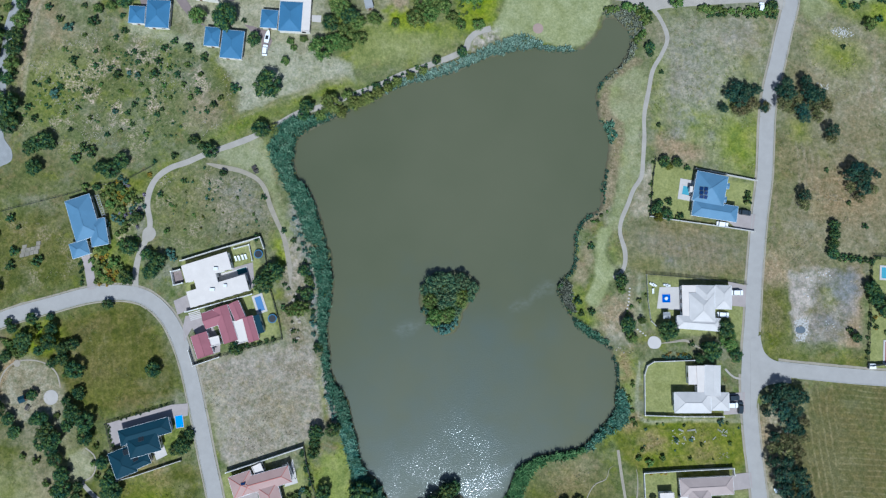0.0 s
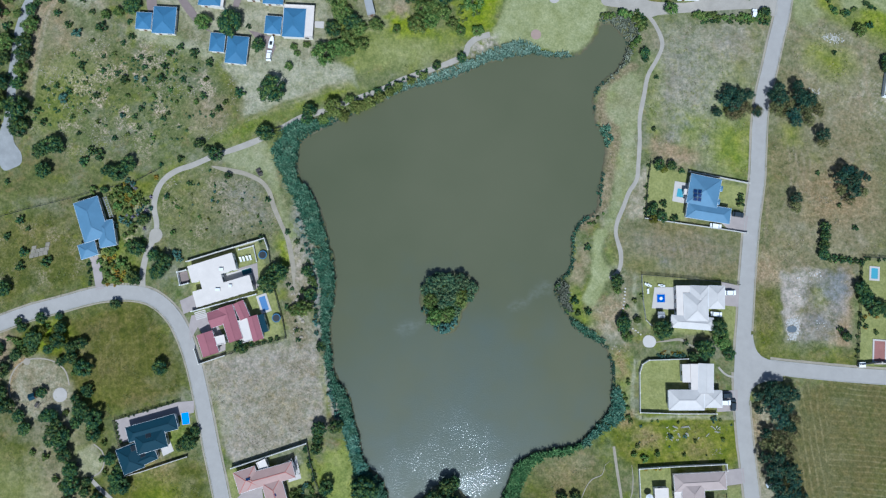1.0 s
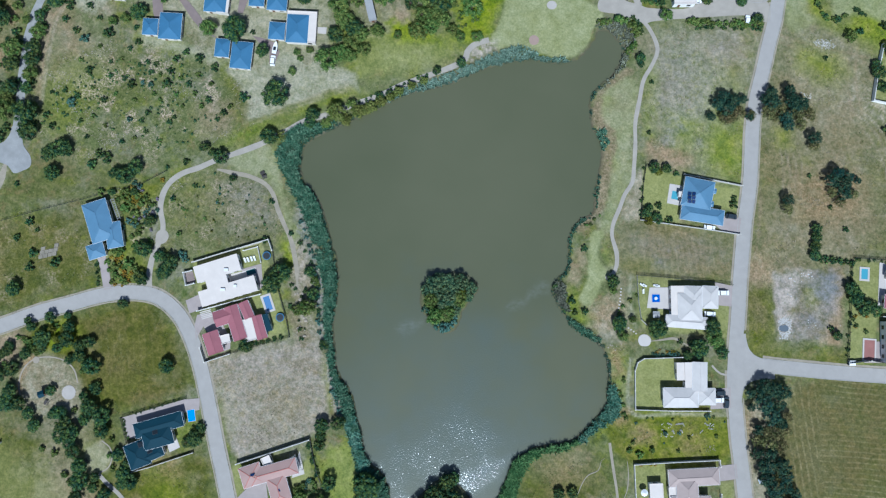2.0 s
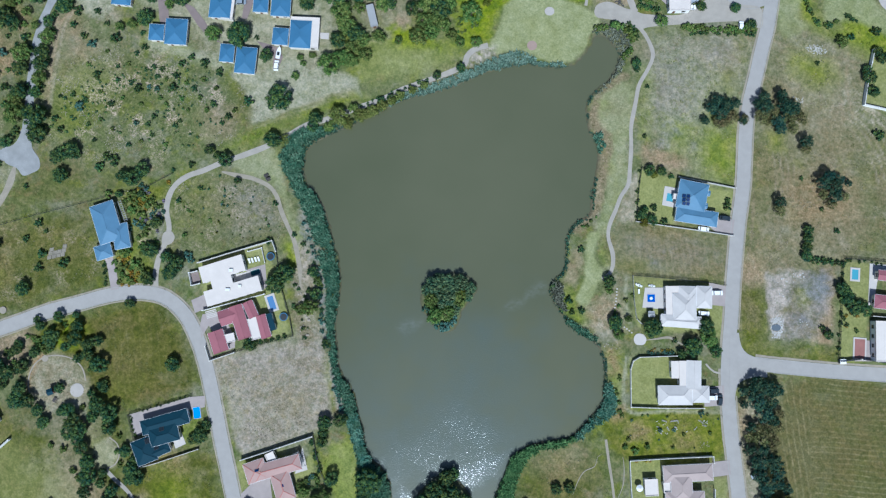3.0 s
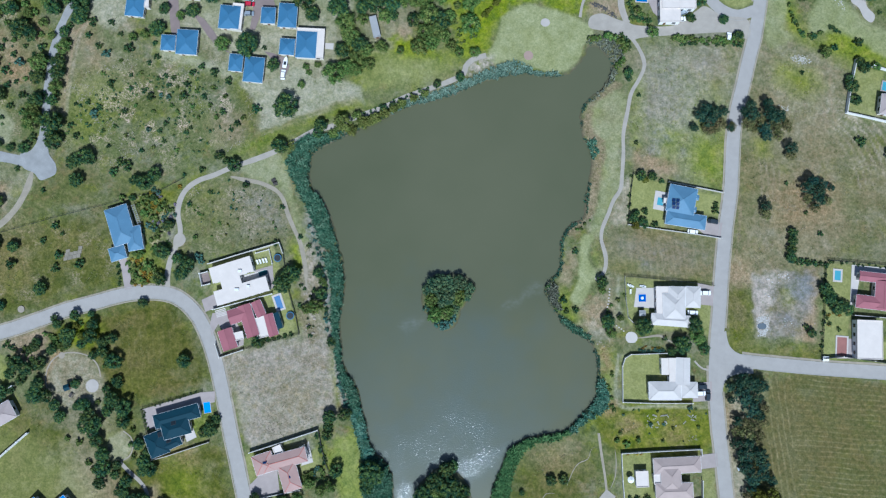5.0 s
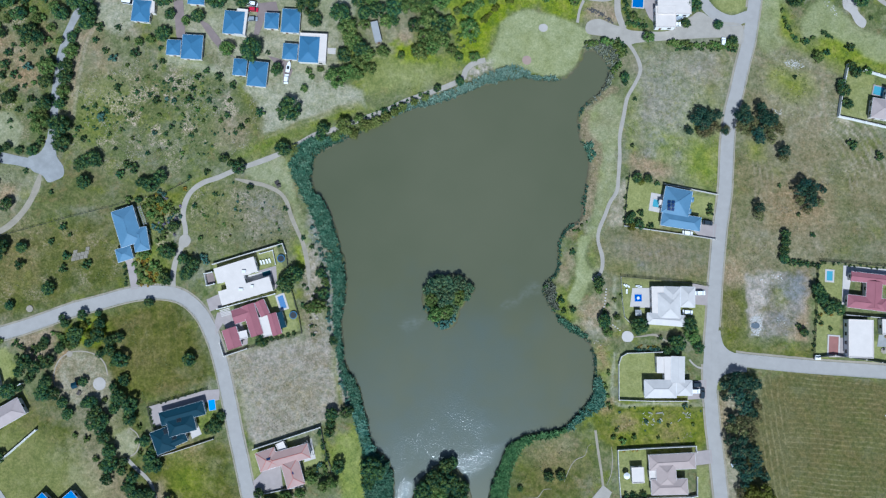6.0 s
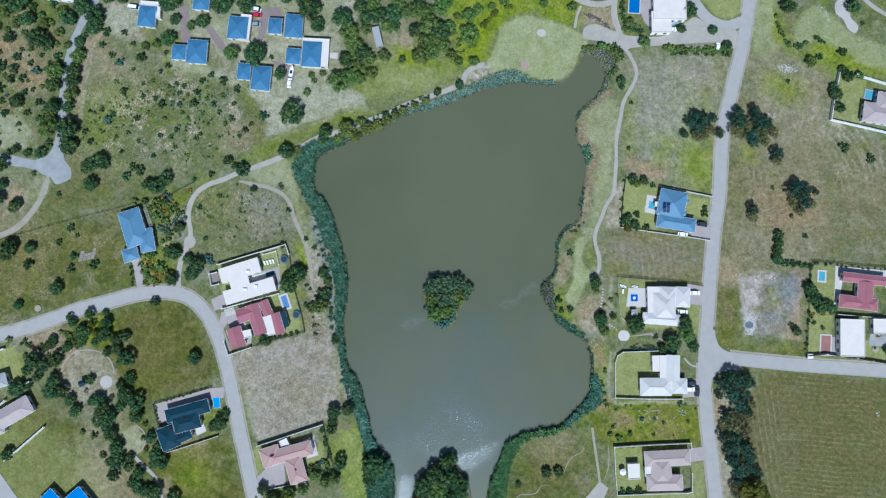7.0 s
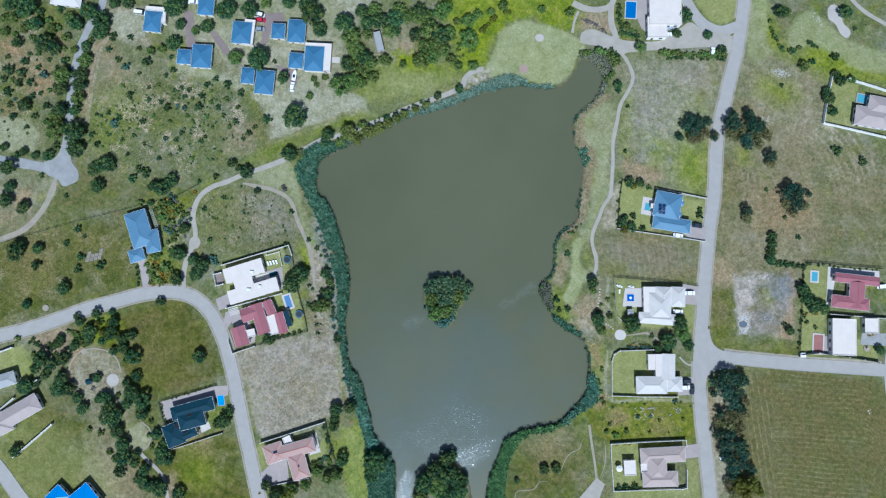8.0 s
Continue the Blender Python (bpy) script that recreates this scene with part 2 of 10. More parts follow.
SHORE_SOUTH = [(60.9, -19.4), (62.0, -23.1), (63.0, -27.2), (63.4, -31.6), (63.0, -37.0), (62.7, -41.4), (60.5, -45.0), (57.0, -48.2), (53.5, -52.3), (50.8, -55.2), (44.6, -57.1), (37.2, -58.3), (31.3, -60.0), (27.7, -62.4), (25.2, -66.8), (22.9, -71.6), (20.5, -76.6), (19.0, -82.3), (18.0, -89.5), (16.9, -106.0), (14.9, -127.1)]
SHORE_WEST = [(-18.4, -127.1), (-20.9, -106.1), (-22.2, -87.6), (-22.2, -80.0), (-22.8, -72.8), (-23.8, -69.5), (-26.7, -66.8), (-29.9, -63.4), (-31.7, -59.6), (-32.7, -54.8), (-33.9, -49.9), (-35.2, -45.1), (-36.5, -40.5), (-38.5, -36.1), (-41.0, -32.9), (-42.3, -29.2), (-43.3, -24.3), (-43.9, -19.4), (-44.2, -14.5), (-44.0, -9.6), (-43.5, -4.6), (-42.8, 0.4), (-42.6, 5.3), (-42.9, 10.3), (-44.0, 16.1), (-45.3, 20.3), (-46.6, 25.3), (-48.1, 30.4), (-49.7, 35.2), (-52.3, 39.7), (-55.6, 43.0), (-57.2, 46.8), (-57.7, 51.9)]
LAKE = curve(SHORE_NORTH + SHORE_EAST + SHORE_SOUTH + SHORE_WEST, 2.0, True)
ISLAND = curve([(-9.0, 0.4), (-6.5, 5.8), (-0.8, 7.8), (6.0, 7.8), (11.4, 3.3), (9.4, -1.6), (6.0, -5.8), (3.0, -12.5), (-1.5, -13.5), (-5.0, -10.0), (-8.0, -5.8)], 1.5, True)
SPIT = curve([(-11.2, -80.0), (-5.4, -73.3), (0.5, -69.9), (4.4, -73.3), (7.8, -77.1), (9.7, -82.8), (10.7, -91.8), (11.6, -106.0), (-11.7, -106.0), (-13.4, -91.9)], 1.5, True)
WATER_LEVEL = -0.45


# ---- the ground ----
def grid_axis(lo, hi, step, far):
    inner = list(np.arange(lo, hi + step, step))
    out, d = [], step
    while not out or out[-1] < far:
        d *= 1.35
        out.append((out[-1] if out else 0) + d)
    return np.array([lo - v for v in out[::-1]] + inner + [inner[-1] + v for v in out])


GX, GY = grid_axis(-214.0, 214.0, 0.75, 2600), grid_axis(-122.0, 140.0, 0.75, 2600)
gx, gy = [a.ravel() for a in np.meshgrid(GX, GY)]
wob = value_noise(gx, gy, 1.7, 3) - 0.5 + 0.6 * (value_noise(gx, gy, 5.0, 4) - 0.5)
depth = edge_distance(gx, gy, LAKE) + wob * 0.9
for land in (ISLAND, SPIT):
    depth = np.maximum(depth, -(edge_distance(gx, gy, land) + wob * 0.9))
near = (abs(gx) < 230) & (abs(gy) < 160)
gz = 0.06 * (value_noise(gx, gy, 6.0, 5) - 0.5) + np.clip(depth, -6.0, 0.0) * 0.45
gz = np.where(near, gz, np.minimum(gz, 0.0) * 0.2)

COVER = {k: np.zeros(gx.shape) for k in ("lush", "pale", "dry", "bare", "scrub", "mown", "grit", "lawn", "deep", "dust", "rust", "mauve", "chalk", "slate", "tawny")}


def cover(kind, points, soft=1.5, amount=1.0, ragged=1.0, smooth=True):
    """Lays one kind of ground cover over a patch, with a ragged edge."""
    line = curve(points, 4.0, True) if smooth else np.array(points)
    lo, hi = line.min(0) - 8, line.max(0) + 8
    pick = np.nonzero((gx > lo[0]) & (gx < hi[0]) & (gy > lo[1]) & (gy < hi[1]))[0]
    d = edge_distance(gx[pick], gy[pick], line) + wob[pick] * 2.2 * ragged
    w = np.clip(0.5 - d / soft, 0, 1) * amount
    COVER[kind][pick] = np.maximum(COVER[kind][pick], w)


# golf green, fairways and rough
cover("bare", [(60.0, 126.9), (67.2, 128.2), (74.3, 126.1), (75.2, 117.7), (67.1, 120.3), (60.4, 120.3)], 4, 0.8)
cover("pale", [(17.9, 100.8), (21.5, 108.6), (24.1, 117.8), (28.7, 121.7), (35.4, 124.6), (44.1, 122.5), (51.7, 119.8), (57.3, 117.7), (62.4, 114.6), (63.3, 110.4), (59.2, 106.2), (56.6, 99.9), (52.4, 95.3), (43.8, 94.0), (36.2, 96.9), (29.1, 99.5), (21.4, 97.4)], 1.2, 1, 0.5)
cover("lush", [(-37.7, 102.1), (-22.5, 107.9), (-4.6, 104.7), (3.1, 117.8), (0.5, 138.9), (54.5, 138.8), (58.1, 118.2), (44.1, 121.9), (35.4, 124.1), (24.6, 118.8), (18.9, 103.1), (10.7, 99.0), (3.1, 94.3), (-22.4, 88.6), (-37.6, 90.4)], 8, 0.4, 2)
cover("lush", [(0.5, 138.9), (54.5, 138.8), (58.1, 118.2), (44.1, 121.9), (35.4, 124.1), (24.6, 118.8), (18.9, 103.1), (10.7, 99.0), (3.1, 102.1), (3.1, 117.8)], 6, 0.85, 2)
cover("lush", [(-23.7, 107.4), (-14.8, 108.4), (-7.1, 104.2), (0.5, 102.6), (-2.0, 100.0), (-17.3, 99.5), (-22.4, 101.6)], 4, 1.0, 2)
cover("dry", [(-35.4, 123.1), (-25.1, 128.4), (-17.4, 117.8), (-22.5, 107.4), (-32.7, 104.8)], 8, 0.6)
cover("bare", [(-21.2, 113.9), (-14.8, 114.7), (-14.3, 108.6), (-19.9, 108.7)], 5, 0.8)
cover("lush", [(15.9, 125.7), (26.2, 128.3), (44.1, 125.6), (51.7, 120.4), (36.4, 124.1), (23.6, 119.1), (15.8, 104.7), (10.7, 102.1), (6.9, 107.3)], 5, 1.0, 2)
cover("pale", [(69.1, 86.4), (75.6, 84.9), (76.5, 75.6), (74.0, 65.3), (73.4, 45.5), (68.7, 37.4), (66.1, 30.3), (64.5, 24.3), (60.5, 22.8), (61.6, 31.6), (64.8, 43.0), (66.0, 55.7), (65.2, 65.4), (62.2, 71.0), (61.9, 80.0), (65.5, 83.9)], 2, 0.55, 0.8)
cover("dry", [(68.0, 85.2), (75.1, 83.9), (76.0, 75.6), (73.7, 65.3), (73.1, 45.5), (68.2, 37.4), (65.7, 32.8), (64.3, 43.0), (66.0, 55.7), (65.2, 65.4), (62.7, 71.0), (62.4, 80.0)], 4, 0.4)
cover("bare", [(58.5, 77.4), (62.3, 78.7), (62.2, 71.0), (65.7, 65.4), (67.6, 59.5), (65.4, 50.6), (63.3, 43.0), (63.2, 34.1), (59.6, 30.3), (58.2, 35.4), (60.9, 48.0), (62.5, 58.2), (59.6, 65.4)], 3, 0.7)
cover("bare", [(50.4, 17.8), (54.0, 20.3), (54.4, 12.8), (52.8, 5.3), (47.8, 5.3), (49.1, 12.8)], 3, 0.5)
cover("dry", [(55.1, -7.1), (62.6, -2.1), (67.6, 1.6), (71.1, -12.0), (67.3, -16.9), (59.9, -16.9), (55.5, -13.2)], 5, 0.7)
cover("lush", [(44.8, 0.4), (49.0, 2.3), (52.6, -5.8), (57.5, -9.5), (52.5, -12.5), (47.6, -7.1)], 5, 0.6)
cover("lush", [(62.8, -21.9), (67.8, -20.6), (70.8, -29.2), (68.3, -43.8), (64.8, -48.7), (63.5, -39.0)], 5, 0.45)
cover("deep", [(67.3, -45.8), (106.6, -47.2), (106.1, -63.1), (73.9, -64.1), (67.1, -61.9)], 5, 0.75)
cover("deep", [(78.9, -54.7), (101.0, -55.9), (104.5, -61.9), (76.3, -63.1)], 10, 0.6)
cover("dry", [(32.3, -63.2), (42.1, -60.3), (56.8, -60.7), (54.3, -67.9), (39.6, -68.0)], 14, 0.3)
cover("lush", [(-37.3, -55.5), (-44.7, -58.4), (-48.0, -65.6), (-44.5, -75.2), (-40.4, -89.5), (-33.1, -89.5), (-34.3, -68.0)], 2.5, 0.75, 0.7)
cover("pale", [(-44.9, -58.4), (-37.3, -56.0), (-34.3, -68.0), (-33.7, -80.0), (-36.1, -89.5), (-43.9, -89.5), (-43.0, -75.2), (-47.1, -65.6)], 4, 0.30)
# open plots on the west side
cover("dry", [(-92.1, -26.3), (-71.4, -20.9), (-59.5, -17.5), (-51.6, -17.0), (-45.5, -29.2), (-44.8, -43.9), (-48.7, -52.4), (-56.0, -54.8), (-79.0, -62.3), (-81.5, -60.4), (-85.8, -43.9)], 3, 1.0)
cover("dry", [(-60.0, 15.3), (-55.5, 20.3), (-53.3, 5.3), (-49.2, -9.6), (-45.0, -29.2), (-56.5, -19.4), (-60.1, -9.6), (-57.8, 2.8)], 4, 0.8)
cover("pale", [(-87.8, 53.2), (-72.7, 58.8), (-67.2, 58.3), (-64.9, 45.6), (-60.9, 30.4), (-57.0, 20.3), (-59.0, 17.8), (-63.5, 30.4), (-67.4, 43.0), (-72.5, 46.1), (-82.7, 49.1)], 3, 0.7)
cover("scrub", [(-110.3, 43.0), (-100.3, 48.1), (-87.7, 48.6), (-72.5, 43.5), (-66.8, 35.4), (-62.1, 20.3), (-72.1, 20.3), (-87.0, 17.3), (-102.1, 20.3), (-109.4, 30.4)], 6, 0.6)
cover("scrub", [(-132.3, 39.3), (-122.8, 41.8), (-113.9, 39.2), (-113.5, 25.4), (-119.2, 5.3), (-131.2, 5.3), (-126.1, 25.4)], 4, 0.9)
cover("lush", [(-131.7, 20.3), (-122.2, 20.3), (-121.7, 4.1), (-130.7, 4.1)], 8, 0.5)
cover("lush", [(-106.5, 45.6), (-92.7, 48.1), (-90.0, 40.5), (-97.2, 25.4), (-107.3, 27.9)], 14, 0.4)
cover("pale", [(-85.5, 90.5), (-78.4, 91.8), (-63.1, 94.4), (-47.8, 91.8), (-32.5, 85.3), (-57.8, 75.0), (-78.0, 69.1), (-80.6, 73.7), (-73.1, 81.4)], 5, 0.12)
cover("dry", [(-84.7, 89.7), (-73.3, 93.1), (-47.8, 90.5), (-36.3, 84.0), (-57.8, 77.5), (-75.5, 71.1), (-79.0, 68.5), (-78.7, 80.1)], 5, 1.0)
cover("dry", [(-152.0, 116.7), (-138.0, 120.6), (-133.8, 110.1), (-150.7, 118.0)], 5, 0.6)
cover("dry", [(-50.9, 136.4), (-30.3, 136.3), (-43.0, 123.1), (-48.1, 117.9), (-50.8, 125.8)], 6, 0.8)
cover("dry", [(-152.5, 131.2), (-138.3, 129.9), (-136.3, 115.4), (-140.3, 112.7), (-150.8, 119.3)], 5, 0.8)
cover("pale", [(-124.7, 104.9), (-113.1, 104.3), (-98.9, 97.0), (-88.6, 91.8), (-104.0, 95.7), (-116.9, 100.2)], 4, 0.6)
cover("pale", [(-127.9, 128.5), (-99.8, 136.4), (-48.3, 136.3), (-49.2, 99.6), (-63.1, 89.2), (-80.9, 90.5), (-99.2, 107.5), (-125.1, 118.0)], 10, 0.25)
cover("dry", [(-125.3, 125.9), (-94.3, 117.9), (-81.6, 128.5), (-50.7, 117.9), (-50.4, 94.4), (-73.3, 94.4), (-93.9, 102.2), (-117.4, 118.0)], 12, 0.9)
cover("scrub", [(-159.7, 84.1), (-134.7, 99.7), (-98.9, 97.0), (-83.3, 81.4), (-88.1, 66.0), (-115.6, 55.8), (-148.7, 59.6), (-159.2, 71.2)], 18, 0.9)
cover("scrub", [(-208.3, 139.3), (-164.4, 139.2), (-168.7, 118.0), (-173.1, 99.7), (-174.6, 73.8), (-205.0, 71.2)], 12, 0.6)
cover("bare", [(-196.8, 112.8), (-189.1, 112.8), (-178.3, 102.3), (-185.7, 94.5), (-196.4, 105.0)], 14, 0.5)
cover("bare", [(-163.4, 112.8), (-157.1, 115.4), (-160.1, 94.5), (-162.0, 77.6), (-163.9, 73.8), (-162.8, 97.1)], 3, 0.6)
cover("dry", [(-205.3, 78.5), (-187.5, 78.4), (-182.7, 72.5), (-184.4, 64.8), (-204.7, 65.6)], 2, 0.5, 0.5)
cover("pale", [(-205.3, 78.5), (-187.5, 78.4), (-182.7, 72.5), (-184.4, 64.8), (-204.7, 65.6)], 2, 0.5, 0.5)
cover("dry", [(-204.1, 53.3), (-183.8, 52.0), (-174.9, 50.7), (-180.7, 38.0), (-192.9, 30.4), (-203.0, 30.4)], 10, 0.45)
cover("bare", [(-190.5, 44.4), (-186.0, 45.1), (-185.3, 40.5), (-189.9, 40.5)], 5, 0.9)
cover("scrub", [(-197.5, 20.4), (-147.6, 30.4), (-138.7, 5.3), (-166.4, -2.1), (-195.8, -14.5)], 20, 0.4)
cover("bare", [(-182.7, -19.5), (-166.0, -13.3), (-165.1, -21.9), (-170.3, -29.3), (-178.0, -24.4)], 4, 0.9)
cover("dry", [(-163.0, -25.6), (-155.7, -23.1), (-146.9, -25.6), (-141.6, -34.2), (-140.1, -43.9), (-147.4, -46.8), (-159.8, -43.9), (-165.1, -34.2)], 5, 0.9)
cover("dry", [(-165.5, -24.4), (-160.5, -25.6), (-159.8, -43.9), (-164.9, -41.5)], 5, 0.6)
cover("lush", [(-154.9, -9.6), (-147.4, -10.1), (-145.9, -17.0), (-152.1, -19.4)], 5, 0.9)
cover("lawn", [(-195.2, -26.8), (-185.5, -22.4), (-181.4, -31.7), (-187.2, -39.1), (-199.6, -39.1)], 2, 0.9)
cover("dry", [(-138.3, -58.5), (-132.2, -56.0), (-127.7, -60.9), (-129.0, -66.9), (-134.8, -68.8), (-138.8, -65.7)], 2, 0.9, 0.5)
cover("dry", [(-152.4, -43.9), (-137.5, -46.4), (-134.6, -58.5), (-138.0, -68.1), (-143.6, -82.5), (-136.0, -89.6), (-153.1, -89.6)], 8, 0.4)
cover("bare", [(-146.6, -68.1), (-134.1, -75.3), (-128.7, -89.6), (-148.3, -89.6)], 12, 0.5)
cover("bare", [(-122.7, -77.7), (-117.3, -77.7), (-116.0, -89.6), (-119.9, -89.6)], 4, 0.6)
cover("lush", [(-111.0, -68.1), (-99.9, -70.5), (-102.1, -82.4), (-111.9, -80.1)], 12, 0.5)
# open plots on the east side
cover("dry", [(82.1, 104.6), (125.4, 104.6), (122.1, 81.2), (116.3, 55.6), (98.6, 48.0), (86.2, 55.6), (79.9, 55.6), (81.6, 81.3)], 14, 0.4)
cover("lush", [(87.5, 72.3), (94.1, 74.1), (101.7, 72.2), (102.7, 62.0), (95.0, 58.2), (88.3, 62.0)], 10, 0.6)
cover("lush", [(78.7, 86.4), (81.9, 94.2), (82.5, 76.1), (79.3, 65.9)], 5, 0.5)
cover("bare", [(79.1, 56.9), (81.7, 58.7), (91.2, 55.6), (97.4, 51.8), (93.6, 49.3), (81.5, 51.6)], 5, 0.8)
cover("lush", [(104.4, 81.2), (117.1, 63.3), (116.1, 46.7), (104.9, 49.3), (101.3, 58.2)], 12, 0.7)
cover("dry", [(74.7, 46.7), (78.0, 48.0), (77.6, 29.1), (70.1, 29.1), (68.1, 30.3), (72.0, 40.4)], 3, 0.9)
cover("dry", [(68.1, 27.3), (111.7, 23.3), (110.5, 5.8), (67.7, 8.3)], 10, 0.55)
cover("mown", [(69.3, 27.3), (111.7, 23.3), (110.5, 5.8), (68.2, 8.3)], 3, 0.6)
cover("dry", [(135.6, 105.8), (165.9, 101.9), (167.1, 68.3), (149.0, 55.6), (129.2, 65.8), (132.7, 94.1)], 18, 0.7)
cover("lush", [(141.7, 98.0), (155.5, 94.1), (159.0, 87.6), (151.3, 83.8), (142.6, 89.0)], 10, 0.8)
cover("lush", [(130.4, 64.5), (135.5, 65.3), (136.5, 58.2), (130.2, 58.2)], 6, 0.8)
cover("lush", [(144.1, 133.4), (156.0, 107.1), (163.8, 113.6), (181.4, 107.1), (198.3, 99.3), (216.4, 96.6), (216.1, 91.5), (180.9, 96.7), (165.8, 99.3), (155.9, 105.8), (146.0, 112.4)], 8, 0.8)
cover("pale", [(137.1, 138.7), (144.8, 138.7), (146.3, 122.8), (144.7, 112.4), (148.4, 109.2), (136.8, 105.8)], 2, 0.7, 0.5)
cover("pale", [(155.1, 117.6), (159.2, 125.5), (167.0, 128.1), (173.1, 122.8), (181.7, 114.9), (191.7, 111.0), (216.8, 104.4), (216.6, 99.8), (186.2, 100.6), (180.1, 105.8), (173.8, 109.2), (166.3, 112.3), (156.1, 111.0)], 2, 0.75, 0.5)
cover("dry", [(173.4, 129.4), (176.0, 131.2), (179.2, 128.1), (179.5, 122.8), (183.2, 118.8), (181.7, 115.4), (178.8, 117.0), (176.4, 122.3), (173.2, 124.9)], 1.2, 1.0, 0.4)
cover("lawn", [(116.2, 141.4), (133.6, 141.3), (132.1, 125.5), (127.1, 121.8), (121.3, 122.4), (117.1, 126.8), (113.9, 132.1)], 1.2, 0.9, 0.3)
cover("dry", [(135.9, 40.4), (164.0, 53.0), (165.6, 30.3), (159.9, 12.8), (139.8, 5.3), (127.5, 10.3), (128.1, 30.3)], 20, 0.5)
cover("bare", [(118.9, 15.3), (127.1, 12.8), (126.3, 4.1), (116.9, 5.3)], 6, 0.6)
cover("grit", [(126.9, 8.2), (138.7, 9.1), (152.9, 9.9), (153.3, 0.2), (152.9, -7.0), (150.3, -14.3), (147.7, -16.7), (138.3, -17.3), (129.8, -17.3), (127.7, -13.2), (127.4, -4.9), (126.7, 2.4)], 1.2, 1.0, 0.6)
cover("chalk", [(127.1, 8.0), (133.2, 8.6), (142.6, 8.8), (142.1, 6.5), (138.3, 5.3), (137.7, 1.9), (134.3, 0.3), (135.0, -2.8), (132.6, -5.5), (133.9, -9.1), (132.9, -13.2), (129.4, -16.3), (128.0, -10.1), (127.4, -4.9), (126.7, 2.4)], 2.5, 1.0, 1.2)
cover("slate", [(145.1, 8.2), (151.4, 8.6), (152.3, 2.3), (150.9, -0.8), (146.3, -2.2), (143.9, 1.3)], 4, 1.0, 1.5)
cover("slate", [(138.7, -9.1), (143.5, -8.5), (144.2, -11.8), (139.5, -13.0)], 4, 0.6, 1.5)
cover("tawny", [(132.7, -2.8), (138.0, -1.8), (144.1, -4.9), (150.2, -8.1), (147.7, -16.3), (135.2, -16.3), (133.9, -10.1)], 10, 0.7, 1.5)
cover("chalk", [(128.3, -9.5), (131.8, -8.7), (133.8, -12.2), (132.8, -16.3), (129.4, -16.9), (127.9, -14.2)], 3, 0.9)
cover("bare", [(149.9, 10.3), (152.8, 10.3), (151.7, -19.4), (144.4, -18.4), (149.1, -9.5)], 3, 0.8)
cover("lush", [(138.9, 3.6), (144.7, 4.1), (144.9, -2.1), (142.3, -5.8), (138.2, -3.4)], 4, 0.25)
cover("lush", [(117.5, -9.5), (126.7, -14.5), (136.4, -20.6), (153.6, -21.8), (153.9, -26.7), (123.9, -25.5), (116.7, -20.6)], 8, 0.2)
cover("dry", [(167.1, 68.3), (196.6, 64.5), (209.3, 55.6), (207.1, 12.8), (162.5, 15.3), (161.1, 42.9)], 24, 0.2)
cover("deep", [(164.1, 55.6), (196.3, 58.1), (208.0, 30.3), (202.1, 12.8), (162.4, 14.0)], 24, 0.5)
cover("mown", [(130.4, 104.5), (168.4, 100.6), (168.5, 70.9), (196.7, 65.8), (194.3, 15.3), (127.6, 12.8)], 14, 0.3)
cover("bare", [(142.6, 50.5), (153.9, 53.0), (163.6, 42.9), (165.4, 25.3), (152.7, 20.3), (140.4, 25.3), (135.8, 35.3)], 18, 0.45)
cover("dry", [(80.8, 104.6), (99.9, 104.1), (115.0, 99.4), (112.1, 83.8), (91.8, 81.3), (81.7, 86.4)], 14, 0.5)
cover("bare", [(86.9, 89.0), (104.5, 86.4), (99.2, 73.5), (86.6, 76.1)], 14, 0.3)
cover("mown", [(134.7, -36.0), (186.1, -37.9), (209.1, -43.7), (205.9, -105.8), (131.1, -105.9)], 4, 1.0)
cover("dry", [(114.8, -43.8), (123.4, -41.4), (125.4, -58.3), (122.0, -87.0), (115.2, -87.0), (113.0, -63.1)], 5, 0.8)
cover("dry", [(130.6, -48.6), (145.4, -43.8), (146.3, -86.9), (134.2, -87.0)], 16, 0.4)
# tired grass with brown and grey patches
cover("bare", [(128.9, 55.6), (139.0, 58.1), (141.1, 45.4), (133.4, 40.4), (127.3, 42.9)], 16, 0.35)
cover("bare", [(171.6, 55.6), (186.8, 58.1), (195.7, 45.4), (188.3, 35.3), (173.5, 40.4)], 24, 0.3)
cover("bare", [(125.6, 30.3), (135.5, 27.8), (135.1, 15.3), (123.8, 12.8)], 14, 0.35)
cover("dry", [(84.2, 81.3), (101.9, 83.8), (104.0, 65.8), (91.2, 58.2), (82.6, 65.9)], 16, 0.45)
cover("bare", [(104.9, 102.0), (117.6, 102.0), (114.7, 89.0), (104.7, 91.6)], 16, 0.3)
cover("lush", [(97.1, 94.2), (112.2, 89.0), (115.5, 71.0), (104.0, 65.8), (95.5, 78.7)], 16, 0.35)
cover("bare", [(80.5, 25.3), (97.9, 22.8), (95.3, 16.5), (77.9, 19.0)], 10, 0.35)
cover("lush", [(70.3, 14.0), (80.3, 13.3), (79.0, 9.8), (69.0, 10.3)], 8, 0.4)
cover("mauve", [(-87.6, 43.0), (-77.5, 44.3), (-69.8, 36.7), (-68.4, 27.9), (-79.8, 30.4)], 10, 0.5)
cover("dry", [(-87.4, 35.4), (-72.4, 38.0), (-67.1, 25.3), (-79.6, 22.8)], 14, 0.35)
cover("dry", [(-158.2, 110.1), (-134.9, 104.9), (-139.5, 89.3), (-154.6, 84.1), (-160.1, 94.5)], 18, 0.35)
